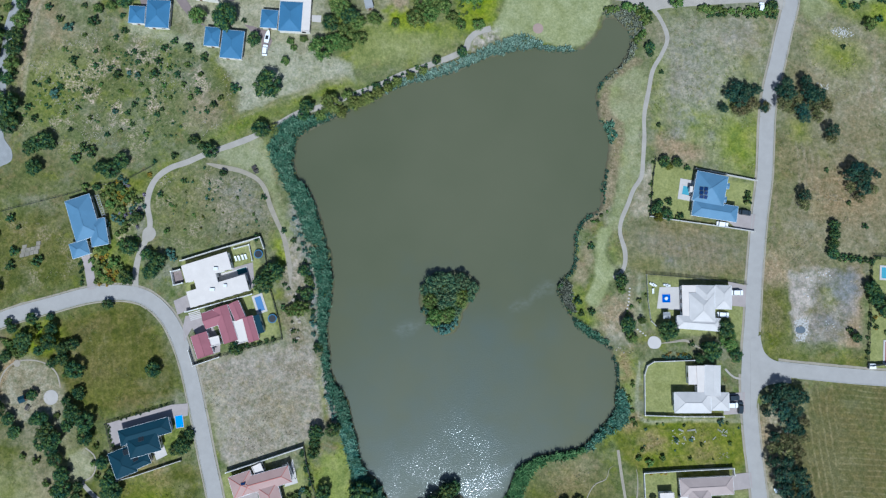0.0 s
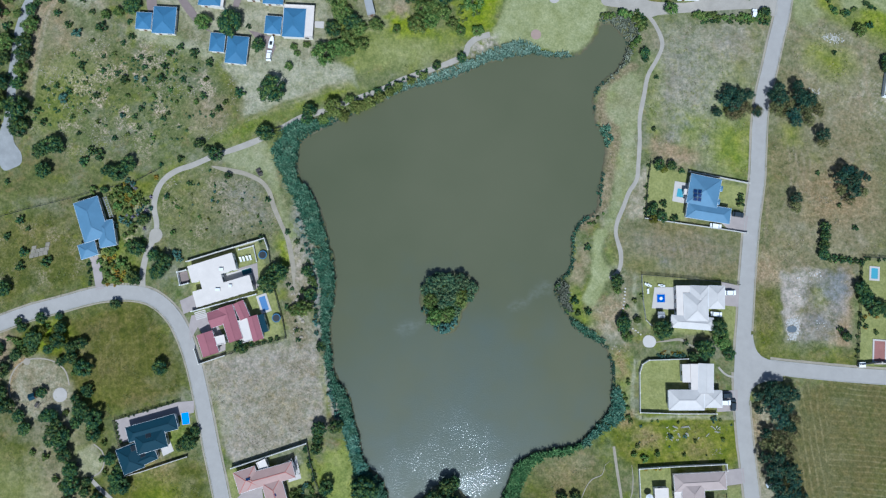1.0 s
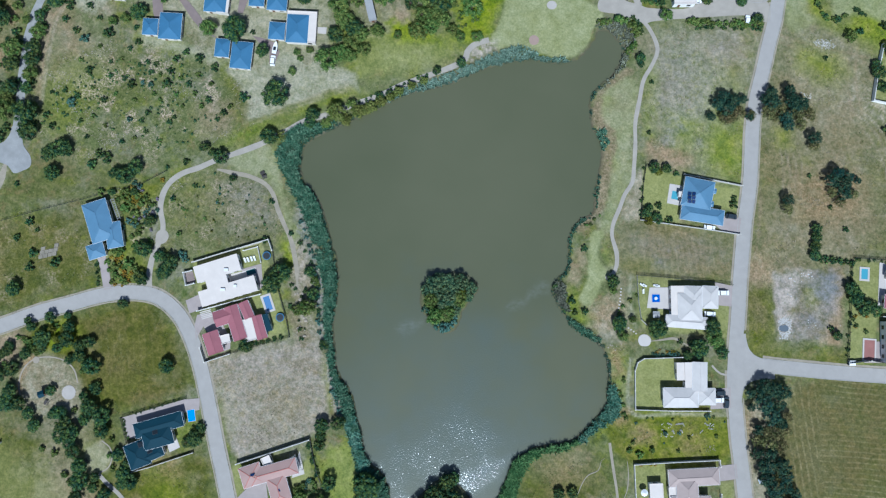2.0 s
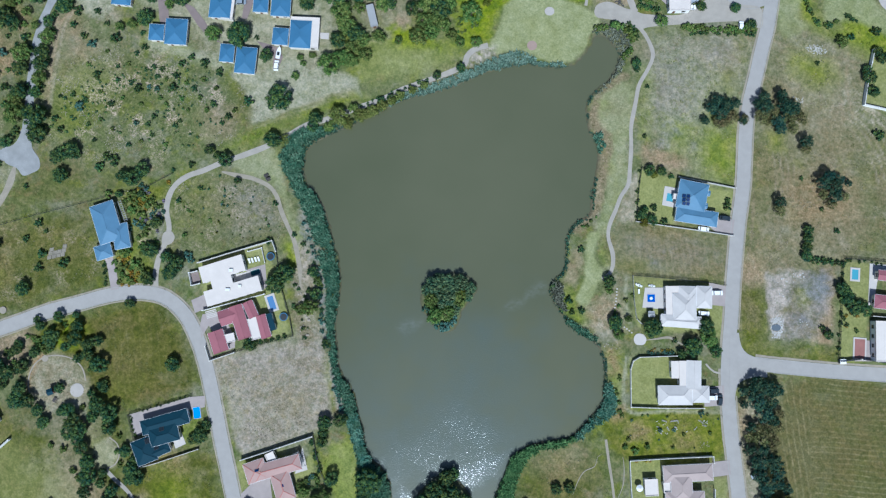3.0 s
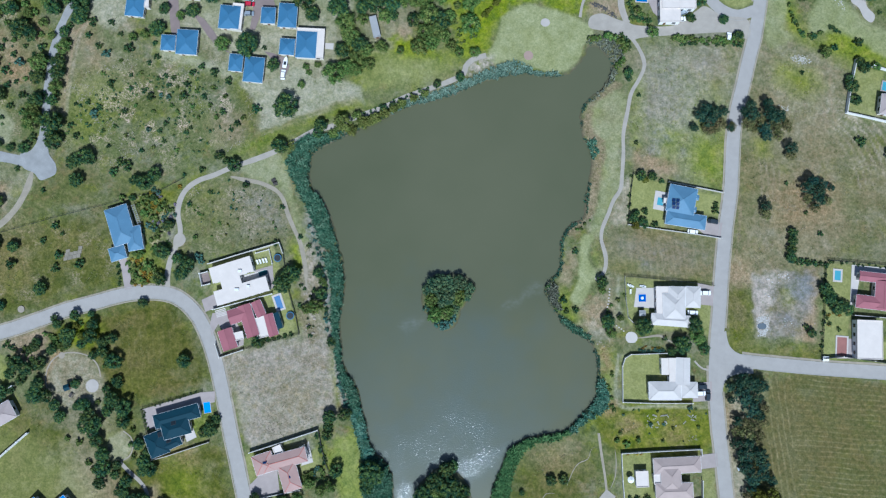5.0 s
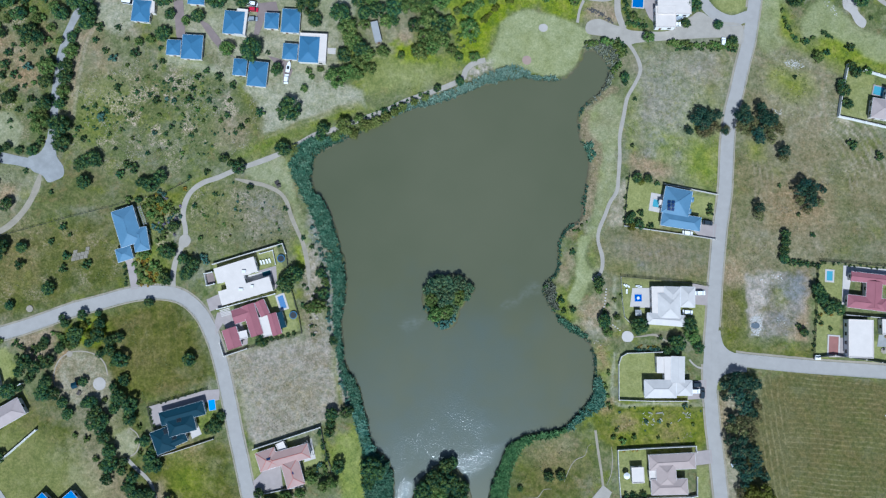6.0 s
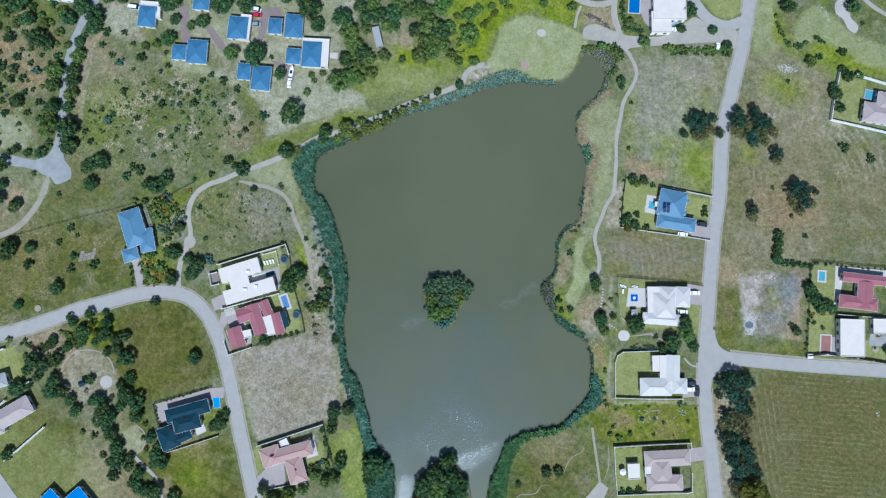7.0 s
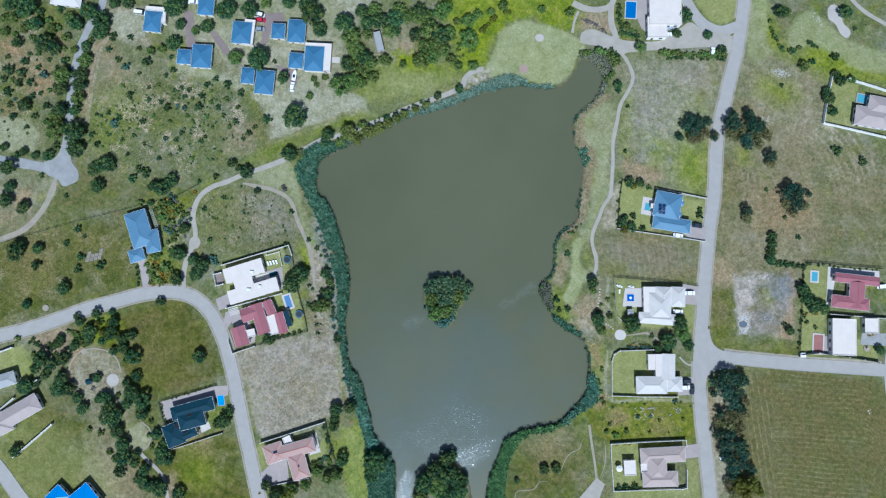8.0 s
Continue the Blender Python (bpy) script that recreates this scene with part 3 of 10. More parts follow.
cover("lush", [(-157.3, 86.7), (-144.8, 94.5), (-139.3, 81.5), (-151.4, 66.0), (-159.1, 68.6)], 18, 0.3)
cover("bare", [(-98.4, 73.7), (-88.2, 75.0), (-85.6, 68.6), (-95.6, 63.4)], 8, 0.5)
cover("deep", [(-87.2, 84.0), (-80.8, 86.6), (-78.1, 77.6), (-80.5, 69.8), (-84.4, 75.0)], 5, 0.7)
cover("lush", [(-78.0, 68.5), (-57.8, 75.0), (-35.0, 82.7), (-32.5, 80.1), (-57.7, 69.8), (-80.3, 59.6), (-90.4, 58.3)], 5, 0.45)
cover("lawn", [(-33.9, 99.5), (-17.3, 101.6), (3.1, 100.0), (0.5, 93.0), (-22.3, 87.1), (-35.1, 86.6)], 8, 0.45)
cover("pale", [(-24.9, 96.9), (-7.1, 98.2), (-4.6, 93.0), (-22.4, 88.6)], 8, 0.4)
# greener fields
cover("deep", [(-109.7, 43.0), (-99.8, 47.6), (-87.7, 48.1), (-73.0, 43.0), (-67.3, 34.9), (-63.1, 21.3), (-72.1, 20.3), (-87.0, 17.8), (-101.6, 20.8), (-109.4, 30.4)], 6, 0.55)
cover("deep", [(-205.0, 20.4), (-172.7, 27.9), (-144.0, 34.2), (-139.2, 20.3), (-136.7, 5.3), (-159.0, -2.1), (-181.1, -9.6), (-203.3, -14.5)], 10, 1.0)
cover("deep", [(-165.9, -14.5), (-146.3, -8.3), (-121.5, -1.6), (-110.2, -5.9), (-102.4, -19.4), (-97.1, -34.1), (-120.3, -43.9), (-135.2, -41.5), (-145.4, -31.7), (-163.3, -19.4)], 8, 1.0)
cover("deep", [(-127.0, -68.1), (-112.3, -65.7), (-93.3, -60.4), (-88.8, -75.3), (-84.8, -91.9), (-118.9, -92.0)], 8, 0.95)
cover("deep", [(-198.5, -60.9), (-178.9, -58.5), (-149.2, -63.3), (-143.3, -92.0), (-177.5, -92.0), (-197.8, -75.4)], 12, 0.85)
cover("deep", [(114.8, 2.8), (126.3, 2.8), (126.6, -16.9), (136.4, -21.8), (153.6, -23.1), (153.4, -27.2), (121.4, -25.5), (115.5, -19.4)], 8, 0.95)
cover("deep", [(125.2, 17.8), (152.7, 20.3), (152.4, 11.5), (127.5, 10.3)], 14, 0.4)
cover("deep", [(27.4, -68.0), (37.2, -62.0), (56.8, -60.7), (61.5, -70.3), (61.4, -79.9), (51.5, -89.4), (24.8, -89.5)], 16, 0.8)
cover("deep", [(-166.4, 58.4), (-135.7, 50.7), (-122.9, 43.1), (-147.9, 36.7), (-175.3, 30.4), (-182.6, 25.4), (-178.0, 35.5), (-173.5, 48.2)], 14, 0.5)
cover("deep", [(-160.2, 84.1), (-155.1, 95.8), (-134.7, 97.6), (-116.6, 90.5), (-123.8, 75.0), (-141.5, 71.2), (-154.1, 69.9), (-160.6, 73.2)], 12, 0.6)
cover("deep", [(-208.3, 139.3), (-167.0, 139.2), (-170.0, 118.0), (-173.7, 102.3), (-175.1, 73.8), (-185.0, 80.2), (-205.5, 81.6)], 14, 0.5)
cover("deep", [(181.5, -48.1), (185.9, -47.6), (186.2, -52.9), (183.2, -54.4), (180.9, -51.5)], 3, 0.8)
cover("tawny", [(-72.5, -34.6), (-64.3, -30.5), (-53.8, -34.6), (-50.6, -44.8), (-59.8, -52.9), (-70.1, -50.9)], 16, 0.5, 3)
cover("tawny", [(-91.5, -26.4), (-85.2, -25.3), (-81.0, -30.5), (-87.1, -32.5)], 8, 0.6, 2)
cover("tawny", [(-60.3, -22.3), (-52.0, -20.2), (-47.7, -28.5), (-53.9, -30.5)], 10, 0.6, 2)
cover("mauve", [(-76.9, -24.3), (-60.4, -18.1), (-46.8, -16.1), (-45.7, -24.4), (-60.2, -26.4), (-74.7, -30.5)], 12, 0.5, 2)
cover("deep", [(-69.4, -37.7), (-62.2, -34.6), (-55.9, -38.7), (-56.8, -46.8), (-66.0, -49.9), (-71.3, -44.8)], 14, 0.4, 3)
cover("lawn", [(-90.2, -34.6), (-85.1, -32.5), (-81.7, -42.8), (-80.5, -50.9), (-84.6, -52.9)], 10, 0.45, 2)
cover("mauve", [(-45.2, -26.4), (-43.9, -28.5), (-41.3, -38.7), (-39.2, -45.8), (-39.6, -49.9), (-41.3, -45.8), (-43.4, -38.7), (-45.6, -31.5)], 2, 0.9, 0.6)
cover("lush", [(-47.1, -24.4), (-46.1, -26.4), (-44.5, -36.7), (-43.3, -44.8), (-44.4, -45.2), (-46.3, -36.7), (-48.1, -27.4)], 3, 0.5, 0.6)
cover("deep", [(64.6, -46.5), (106.8, -45.3), (106.2, -62.7), (69.8, -63.5), (64.3, -60.0)], 3, 1.0, 0.6)
cover("lush", [(69.7, -49.4), (78.3, -51.0), (84.3, -57.0), (83.1, -62.1), (70.8, -63.1), (74.0, -57.0)], 12, 0.5, 2)
cover("lush", [(86.6, -47.9), (105.1, -47.4), (105.0, -52.0), (90.5, -55.0)], 14, 0.35, 2)
cover("tawny", [(66.4, -50.0), (72.2, -49.0), (74.0, -57.0), (67.9, -58.0)], 8, 0.4, 2)
cover("tawny", [(131.3, -34.8), (140.6, -34.8), (142.0, -49.0), (138.9, -73.1), (132.8, -73.1)], 20, 0.6, 3)
cover("tawny", [(145.6, -61.1), (159.7, -57.1), (158.8, -73.1), (142.9, -73.1)], 18, 0.5, 3)
cover("pale", [(57.6, 25.2), (61.4, 25.2), (62.4, 23.9), (60.4, 21.0), (59.3, 16.1), (60.5, 12.3), (62.9, 9.6), (63.5, 7.3), (60.7, 4.6), (58.5, -0.0), (56.0, -4.2), (53.0, -4.2), (51.6, -2.1), (52.9, 1.5), (55.1, 6.7), (55.7, 13.0), (55.5, 17.2), (56.2, 21.4)], 1.0, 1.0, 0.3)
cover("mauve", [(86.6, 99.3), (99.5, 101.4), (109.8, 88.2), (107.0, 68.5), (89.9, 66.3), (83.9, 79.5)], 14, 0.4, 2)
cover("mauve", [(86.8, 69.6), (93.3, 71.8), (95.2, 65.2), (88.8, 63.1)], 6, 0.6, 2)
cover("mauve", [(71.8, 23.5), (86.5, 21.4), (105.3, 17.1), (103.0, 11.8), (86.3, 15.0), (71.7, 17.2)], 8, 0.4, 2)
cover("deep", [(65.0, -45.9), (69.2, -45.9), (69.8, -63.1), (65.7, -64.1), (63.8, -57.0)], 5, 0.9, 1)
cover("tawny", [(115.3, 4.5), (125.3, 4.5), (125.9, -16.3), (116.5, -18.4)], 14, 0.55, 2)
cover("tawny", [(130.4, 68.4), (141.2, 70.5), (146.9, 55.4), (142.0, 40.4), (129.3, 40.4), (125.7, 55.4)], 20, 0.15, 3)
cover("tawny", [(128.9, 29.7), (141.8, 36.1), (158.3, 29.7), (157.6, 17.0), (140.8, 14.9)], 20, 0.35, 3)
cover("deep", [(153.2, 99.0), (167.8, 99.0), (166.2, 68.3), (154.1, 72.7)], 20, 0.5, 3)
cover("lush", [(65.2, -46.9), (106.4, -45.9), (105.8, -62.3), (70.2, -63.1), (64.9, -59.4)], 8, 0.45, 3)
cover("tawny", [(-181.4, -17.5), (-166.5, -17.0), (-165.5, -22.4), (-175.4, -24.9), (-180.4, -22.4)], 5, 0.9, 1.5)
cover("lush", [(-193.2, -26.4), (-185.3, -24.9), (-180.1, -29.3), (-181.1, -36.1), (-189.7, -37.1)], 4, 0.6, 1)
cover("tawny", [(-163.3, -29.3), (-158.0, -24.9), (-149.3, -24.9), (-144.2, -29.3), (-142.2, -35.4), (-145.0, -41.5), (-154.7, -45.1), (-161.1, -41.5), (-163.3, -35.4)], 3, 0.6, 0.6)
cover("rust", [(-163.4, -25.6), (-159.1, -22.4), (-158.0, -23.9), (-161.8, -28.1), (-163.6, -34.2), (-164.3, -40.3), (-165.4, -39.1), (-164.9, -31.7)], 2, 1.0, 0.5)
cover("lush", [(-157.2, -13.3), (-144.8, -10.8), (-144.5, -19.4), (-150.7, -20.9), (-155.7, -19.4)], 5, 0.8, 1.5)
cover("deep", [(-194.1, -48.8), (-179.5, -43.9), (-166.9, -48.8), (-163.5, -41.5), (-157.2, -46.4), (-141.0, -48.8), (-132.6, -43.9), (-127.7, -41.5), (-125.2, -82.4), (-143.3, -87.7), (-192.2, -87.8)], 8, 0.75, 1.5)
cover("lawn", [(-193.9, -53.7), (-156.4, -65.7), (-143.3, -87.7), (-192.2, -87.8)], 12, 0.45, 1.5)
cover("lawn", [(-141.8, -60.9), (-139.0, -56.5), (-133.4, -56.5), (-129.1, -59.7), (-128.0, -63.8), (-129.8, -67.4), (-135.4, -69.3), (-139.2, -66.9)], 2, 0.5, 0.6)
cover("tawny", [(-140.1, -75.3), (-133.9, -78.9), (-131.1, -87.7), (-134.8, -87.7), (-138.7, -80.1)], 4, 0.6, 1)
cover("tawny", [(-60.0, 20.3), (-55.0, 20.3), (-52.9, 10.3), (-53.7, 0.4), (-56.1, -9.5), (-49.1, -13.2), (-46.5, -19.4), (-56.4, -19.4), (-60.3, -9.5), (-60.8, 5.3)], 4, 0.7, 1.2)
cover("chalk", [(-58.2, 20.3), (-55.0, 19.1), (-54.1, 10.3), (-56.3, 2.9), (-57.6, -4.6), (-59.2, 2.9), (-58.4, 11.6)], 4, 0.6, 1.5)
cover("mauve", [(-50.6, 12.8), (-48.9, 10.3), (-47.2, -4.6), (-46.0, -19.4), (-47.0, -21.9), (-49.0, -16.9), (-50.2, -4.6), (-51.8, 5.3)], 3, 0.9, 0.8)
cover("mauve", [(-104.0, 43.1), (-82.8, 47.3), (-67.7, 38.7), (-63.2, 25.9), (-75.8, 19.6), (-99.1, 21.7), (-106.8, 30.2)], 14, 0.12, 3)
cover("tawny", [(-104.0, 43.1), (-82.8, 47.3), (-67.7, 38.7), (-63.2, 25.9), (-75.8, 19.6), (-99.1, 21.7), (-106.8, 30.2)], 14, 0.3, 3)
cover("deep", [(-104.0, 43.1), (-82.8, 47.3), (-67.7, 38.7), (-63.2, 25.9), (-75.8, 19.6), (-99.1, 21.7), (-106.8, 30.2)], 10, 0.8, 2)
cover("chalk", [(8.2, 94.3), (9.7, 98.0), (13.3, 100.6), (17.9, 102.1), (20.9, 101.1), (20.4, 98.0), (15.8, 95.4), (12.0, 93.8)], 3, 0.85, 1.2)
cover("lush", [(40.1, 111.2), (45.3, 112.5), (48.5, 108.6), (47.7, 100.8), (43.8, 96.9), (40.0, 100.8)], 4, 0.22, 0.5)
cover("deep", [(-128.4, 41.0), (-120.0, 43.6), (-113.0, 44.8), (-114.0, 36.2), (-111.6, 29.2), (-116.0, 19.6), (-117.2, 4.9), (-129.1, 3.2), (-130.1, 13.3), (-124.5, 21.8), (-127.0, 32.4)], 4, 1.0, 1)
cover("lush", [(-128.4, 41.0), (-120.0, 43.6), (-113.0, 44.8), (-114.0, 36.2), (-111.6, 29.2), (-116.0, 19.6), (-117.2, 4.9), (-129.1, 3.2), (-130.1, 13.3), (-124.5, 21.8), (-127.0, 32.4)], 8, 0.3, 3)
cover("deep", [(126.4, 72.8), (147.8, 74.9), (166.2, 68.3), (165.1, 46.7), (144.4, 46.8), (125.1, 40.4)], 20, 0.4, 3)
cover("deep", [(119.8, 40.4), (129.4, 42.5), (130.2, 10.7), (119.7, 10.8)], 10, 0.4, 3)
# bare brown rim of the east bank
cover("bare", [(73.0, 90.9), (69.5, 87.8), (65.2, 84.3), (61.7, 81.7), (59.4, 77.8), (58.1, 73.0), (58.0, 66.9), (62.2, 65.1), (64.3, 62.9), (64.2, 57.8), (61.9, 52.4), (60.5, 47.0), (58.7, 40.6), (59.0, 35.2), (55.1, 30.3), (50.8, 26.1), (52.1, 24.0), (56.8, 28.2), (62.8, 35.0), (63.4, 40.5), (63.9, 47.0), (65.3, 52.1), (68.0, 57.7), (67.7, 62.9), (65.6, 66.0), (61.4, 67.7), (61.0, 72.1), (61.6, 76.5), (63.8, 79.5), (67.3, 83.0), (71.6, 86.5), (75.1, 89.1)], 1.2, 0.45, 0.8)
cover("tawny", [(73.0, 90.9), (69.5, 87.8), (65.2, 84.3), (61.7, 81.7), (59.4, 77.8), (58.1, 73.0), (58.0, 66.9), (62.2, 65.1), (64.3, 62.9), (64.2, 57.8), (61.9, 52.4), (60.5, 47.0), (58.7, 40.6), (59.0, 35.2), (55.1, 30.3), (50.8, 26.1), (52.1, 24.0), (56.8, 28.2), (62.8, 35.0), (63.4, 40.5), (63.9, 47.0), (65.3, 52.1), (68.0, 57.7), (67.7, 62.9), (65.6, 66.0), (61.4, 67.7), (61.0, 72.1), (61.6, 76.5), (63.8, 79.5), (67.3, 83.0), (71.6, 86.5), (75.1, 89.1)], 1.2, 1.0, 0.8)
cover("lush", [(61.6, 78.2), (65.0, 78.6), (66.7, 77.3), (62.4, 75.6)], 2, 0.35, 1)
cover("lush", [(68.1, 63.8), (73.7, 65.1), (72.7, 59.9), (68.4, 59.0)], 4, 0.22, 1)
cover("lush", [(64.1, 55.2), (68.8, 56.9), (67.8, 51.3), (64.4, 49.1)], 3, 0.15, 1)
cover("tawny", [(66.8, 79.5), (73.1, 77.3), (70.8, 70.8), (65.8, 73.0)], 6, 0.35, 2)
# greener streaks on the open plots
cover("lush", [(-61.0, 25.0), (-58.4, 19.1), (-58.5, 10.9), (-61.9, 9.8), (-64.2, 17.9), (-64.5, 23.8)], 3, 0.95, 1.5)
cover("lush", [(78.5, 86.7), (83.4, 91.5), (86.2, 86.7), (84.8, 77.0), (82.1, 62.6), (79.2, 63.8), (80.3, 75.8)], 4, 0.4, 2)
cover("lush", [(95.4, 74.6), (104.8, 75.8), (105.4, 62.6), (95.1, 63.8)], 8, 0.3, 3)
cover("lush", [(90.1, 98.8), (100.6, 95.1), (99.3, 87.9), (91.0, 89.1)], 8, 0.22, 3)
cover("deep", [(-102.3, 37.9), (-83.6, 42.6), (-69.4, 37.9), (-68.1, 27.3), (-84.3, 22.6), (-99.5, 21.5)], 12, 0.7, 4)
cover("lush", [(-103.3, 34.4), (-92.8, 36.7), (-88.0, 29.7), (-98.4, 23.8)], 8, 0.2, 4)
cover("mauve", [(-58.1, 27.3), (-54.6, 27.3), (-50.4, 14.4), (-47.9, 6.3), (-52.1, 9.8), (-55.7, 19.1)], 2, 0.6, 1.2)
cover("tawny", [(-94.9, 72.5), (-84.3, 77.3), (-79.5, 72.5), (-84.1, 66.5), (-93.5, 65.3)], 8, 0.45, 2)
# faint tyre tracks and a mown green
def track(kind, points, width, amount):
    line = curve(points, 3.0)
    lo, hi = line.min(0) - 4, line.max(0) + 4
    pick = np.nonzero((gx > lo[0]) & (gx < hi[0]) & (gy > lo[1]) & (gy < hi[1]))[0]
    d = edge_distance(gx[pick], gy[pick], line, False) + wob[pick] * 0.5
    COVER[kind][pick] = np.maximum(COVER[kind][pick], np.clip(1.2 - d / width * 1.6, 0, 1) * amount)


for kind, points, width, amount in (
    ("bare", [(115.4, 5.3), (121.2, 6.3), (127.3, 4.6)], 1.2, 0.7),
    ("bare", [(122.6, 55.6), (123.3, 35.3), (120.6, 12.8)], 1.4, 0.45),
    ("bare", [(130.4, 104.5), (140.5, 100.6), (155.6, 96.7), (168.2, 94.1)], 1.0, 0.5),
    ("bare", [(132.9, 100.6), (142.9, 97.2), (158.0, 94.1), (168.5, 91.0)], 1.0, 0.4),
    ("bare", [(164.6, 99.3), (162.8, 86.3), (164.7, 70.9)], 1.2, 0.5),
    ("bare", [(162.0, 99.3), (159.7, 86.4), (160.9, 69.6)], 1.0, 0.4),
    ("dry", [(149.0, 55.6), (166.7, 58.1), (184.1, 53.0), (204.3, 55.6)], 1.2, 0.6),
    ("dry", [(153.8, 50.5), (171.6, 54.3), (188.8, 48.0), (203.9, 49.2)], 1.0, 0.5),
    ("dry", [(170.8, 35.3), (178.1, 30.3), (185.1, 20.3), (188.5, 12.8)], 1.2, 0.5),
    ("dry", [(175.8, 36.6), (183.1, 31.5), (190.1, 21.5), (192.7, 12.8)], 1.2, 0.5),
    ("bare", [(128.7, 48.0), (136.0, 42.9), (146.1, 45.4), (153.9, 53.0)], 1.2, 0.45),
    ("bare", [(138.5, 5.3), (135.0, 12.8), (127.7, 16.5), (125.5, 25.3)], 1.2, 0.4),
    ("dry", [(81.8, 91.6), (91.9, 89.0), (104.6, 90.3), (119.8, 87.7)], 1.0, 0.5),
    ("dry", [(84.0, 71.0), (94.1, 72.3), (99.0, 65.8), (96.3, 58.2)], 1.0, 0.5),
    ("bare", [(71.7, 22.8), (82.9, 21.5), (97.9, 19.0), (109.0, 17.8)], 1.0, 0.5),
    ("bare", [(71.6, 16.5), (85.3, 15.3), (100.2, 12.8), (109.6, 12.3)], 1.0, 0.4),
    ("dry", [(-160.8, 77.6), (-158.8, 94.5), (-156.1, 110.1), (-153.2, 116.4)], 1.8, 0.8),
    ("bare", [(-162.0, 77.6), (-160.6, 94.5), (-157.7, 111.5), (-155.3, 115.4)], 1.6, 0.8),
    ("dry", [(-32.5, 84.0), (-47.7, 78.3), (-62.8, 73.2), (-77.9, 67.0)], 1.0, 0.5),
):
    track(kind, points, width, amount)
cover("lawn", [(29.9, 112.0), (37.6, 113.6), (45.2, 110.9), (50.0, 107.8), (48.4, 99.4), (46.3, 95.8), (42.5, 95.0), (39.2, 98.9), (33.2, 105.2)], 1.5, 0.2, 0.3)
cover("lush", [(48.5, 107.3), (53.6, 107.8), (55.1, 103.1), (52.0, 100.0), (48.9, 102.0)], 5, 0.5)
cover("lush", [(21.5, 109.4), (26.6, 110.4), (28.6, 106.2), (23.5, 104.2)], 6, 0.4)
cover("lush", [(34.9, 97.4), (40.0, 96.8), (41.2, 94.2), (36.1, 95.3)], 3, 0.5)
track("dust", [(71.1, -24.8), (70.8, -44.8), (86.5, -45.5), (107.3, -46.0)], 1.2, 0.8)
track("dust", [(71.7, 7.8), (71.5, -4.6), (73.3, -12.5)], 1.4, 0.6)
cover("mown", [(-136.2, -9.6), (-113.9, -5.9), (-103.6, -19.4), (-98.4, -31.7), (-132.7, -41.5), (-141.6, -34.2)], 10, 0.3)
cover("bare", [(126.9, 8.3), (131.4, 8.5), (130.2, 1.6), (131.5, -4.6), (134.4, -7.6), (128.8, -10.0), (127.7, -0.4)], 1.5, 0.85, 0.6)
cover("mauve", [(-58.3, 36.4), (-54.2, 30.4), (-51.5, 20.3), (-49.4, 12.8), (-52.4, 10.3), (-55.5, 20.3), (-58.1, 27.9)], 4, 0.6)
cover("rust", [(-91.0, -29.3), (-71.3, -22.9), (-52.8, -19.9), (-46.9, -31.7), (-46.8, -45.1), (-56.1, -52.4), (-78.1, -59.9), (-84.5, -43.9)], 10, 0.22)
# dusty yards, rusty soil and mauve weeds
DUST = (
    ([(-87.5, 89.7), (-82.8, 84.3), (-77.9, 76.3), (-78.8, 71.1), (-77.5, 68.8), (-69.7, 71.4), (-63.6, 74.7), (-48.0, 80.9), (-37.6, 84.2), (-34.0, 80.4), (-35.8, 88.4), (-42.0, 89.7), (-51.7, 93.3), (-55.0, 91.5), (-62.2, 97.0), (-70.0, 93.3), (-75.0, 89.7), (-82.2, 91.8)], 1.6, 0.85),
    ([(-153.1, 127.5), (-137.1, 126.7), (-136.4, 118.8), (-140.3, 113.5), (-144.9, 113.8), (-149.2, 116.7), (-151.4, 121.2)], 2.5, 0.8),
    ([(-121.3, 104.1), (-114.4, 102.8), (-106.4, 100.1), (-99.0, 99.6), (-93.8, 97.0), (-90.6, 91.8), (-96.3, 93.9), (-104.0, 97.0), (-116.9, 99.6), (-121.0, 100.7)], 3, 0.6),
    ([(-128.1, 133.8), (-99.8, 136.4), (-50.4, 136.3), (-48.9, 99.6), (-58.1, 94.4), (-75.8, 91.8), (-94.0, 104.3), (-117.3, 115.3), (-127.9, 125.9)], 8, 0.35),
    ([(-49.4, 136.3), (-30.8, 136.3), (-36.7, 128.4), (-41.0, 120.5), (-45.0, 115.2), (-48.1, 117.9)], 4, 0.7),
    ([(126.9, 8.3), (131.7, 8.3), (130.6, -0.4), (134.4, -7.1), (128.6, -9.5), (127.7, -0.4)], 1.5, 0.35),
    ([(-205.3, 78.5), (-187.5, 78.4), (-182.7, 72.5), (-184.4, 64.8), (-204.7, 65.6)], 1.5, 0.35),
    ([(-164.1, -34.7), (-163.3, -29.8), (-161.2, -26.6), (-157.3, -24.6), (-151.6, -24.4), (-146.9, -26.1), (-143.8, -29.3), (-142.4, -34.2), (-143.8, -41.5), (-147.4, -44.9), (-157.3, -45.4), (-162.3, -42.5)], 1.2, 0.3),
    ([(-137.6, -58.5), (-132.2, -56.0), (-128.7, -58.5), (-128.1, -62.3), (-130.0, -66.2), (-134.3, -68.1), (-137.8, -65.2)], 1.2, 0.3),
    ([(-175.7, 51.2), (-172.6, 51.2), (-173.9, 44.3), (-177.2, 39.3), (-179.7, 40.0), (-176.9, 45.1)], 2.0, 0.7),
    ([(-87.8, 53.2), (-72.7, 58.8), (-67.7, 57.8), (-66.0, 48.1), (-72.5, 47.6), (-80.2, 50.1), (-86.5, 51.2)], 2, 0.3),
)
for points, soft, amount in DUST:
    cover("dust", points, soft, amount, 0.6)
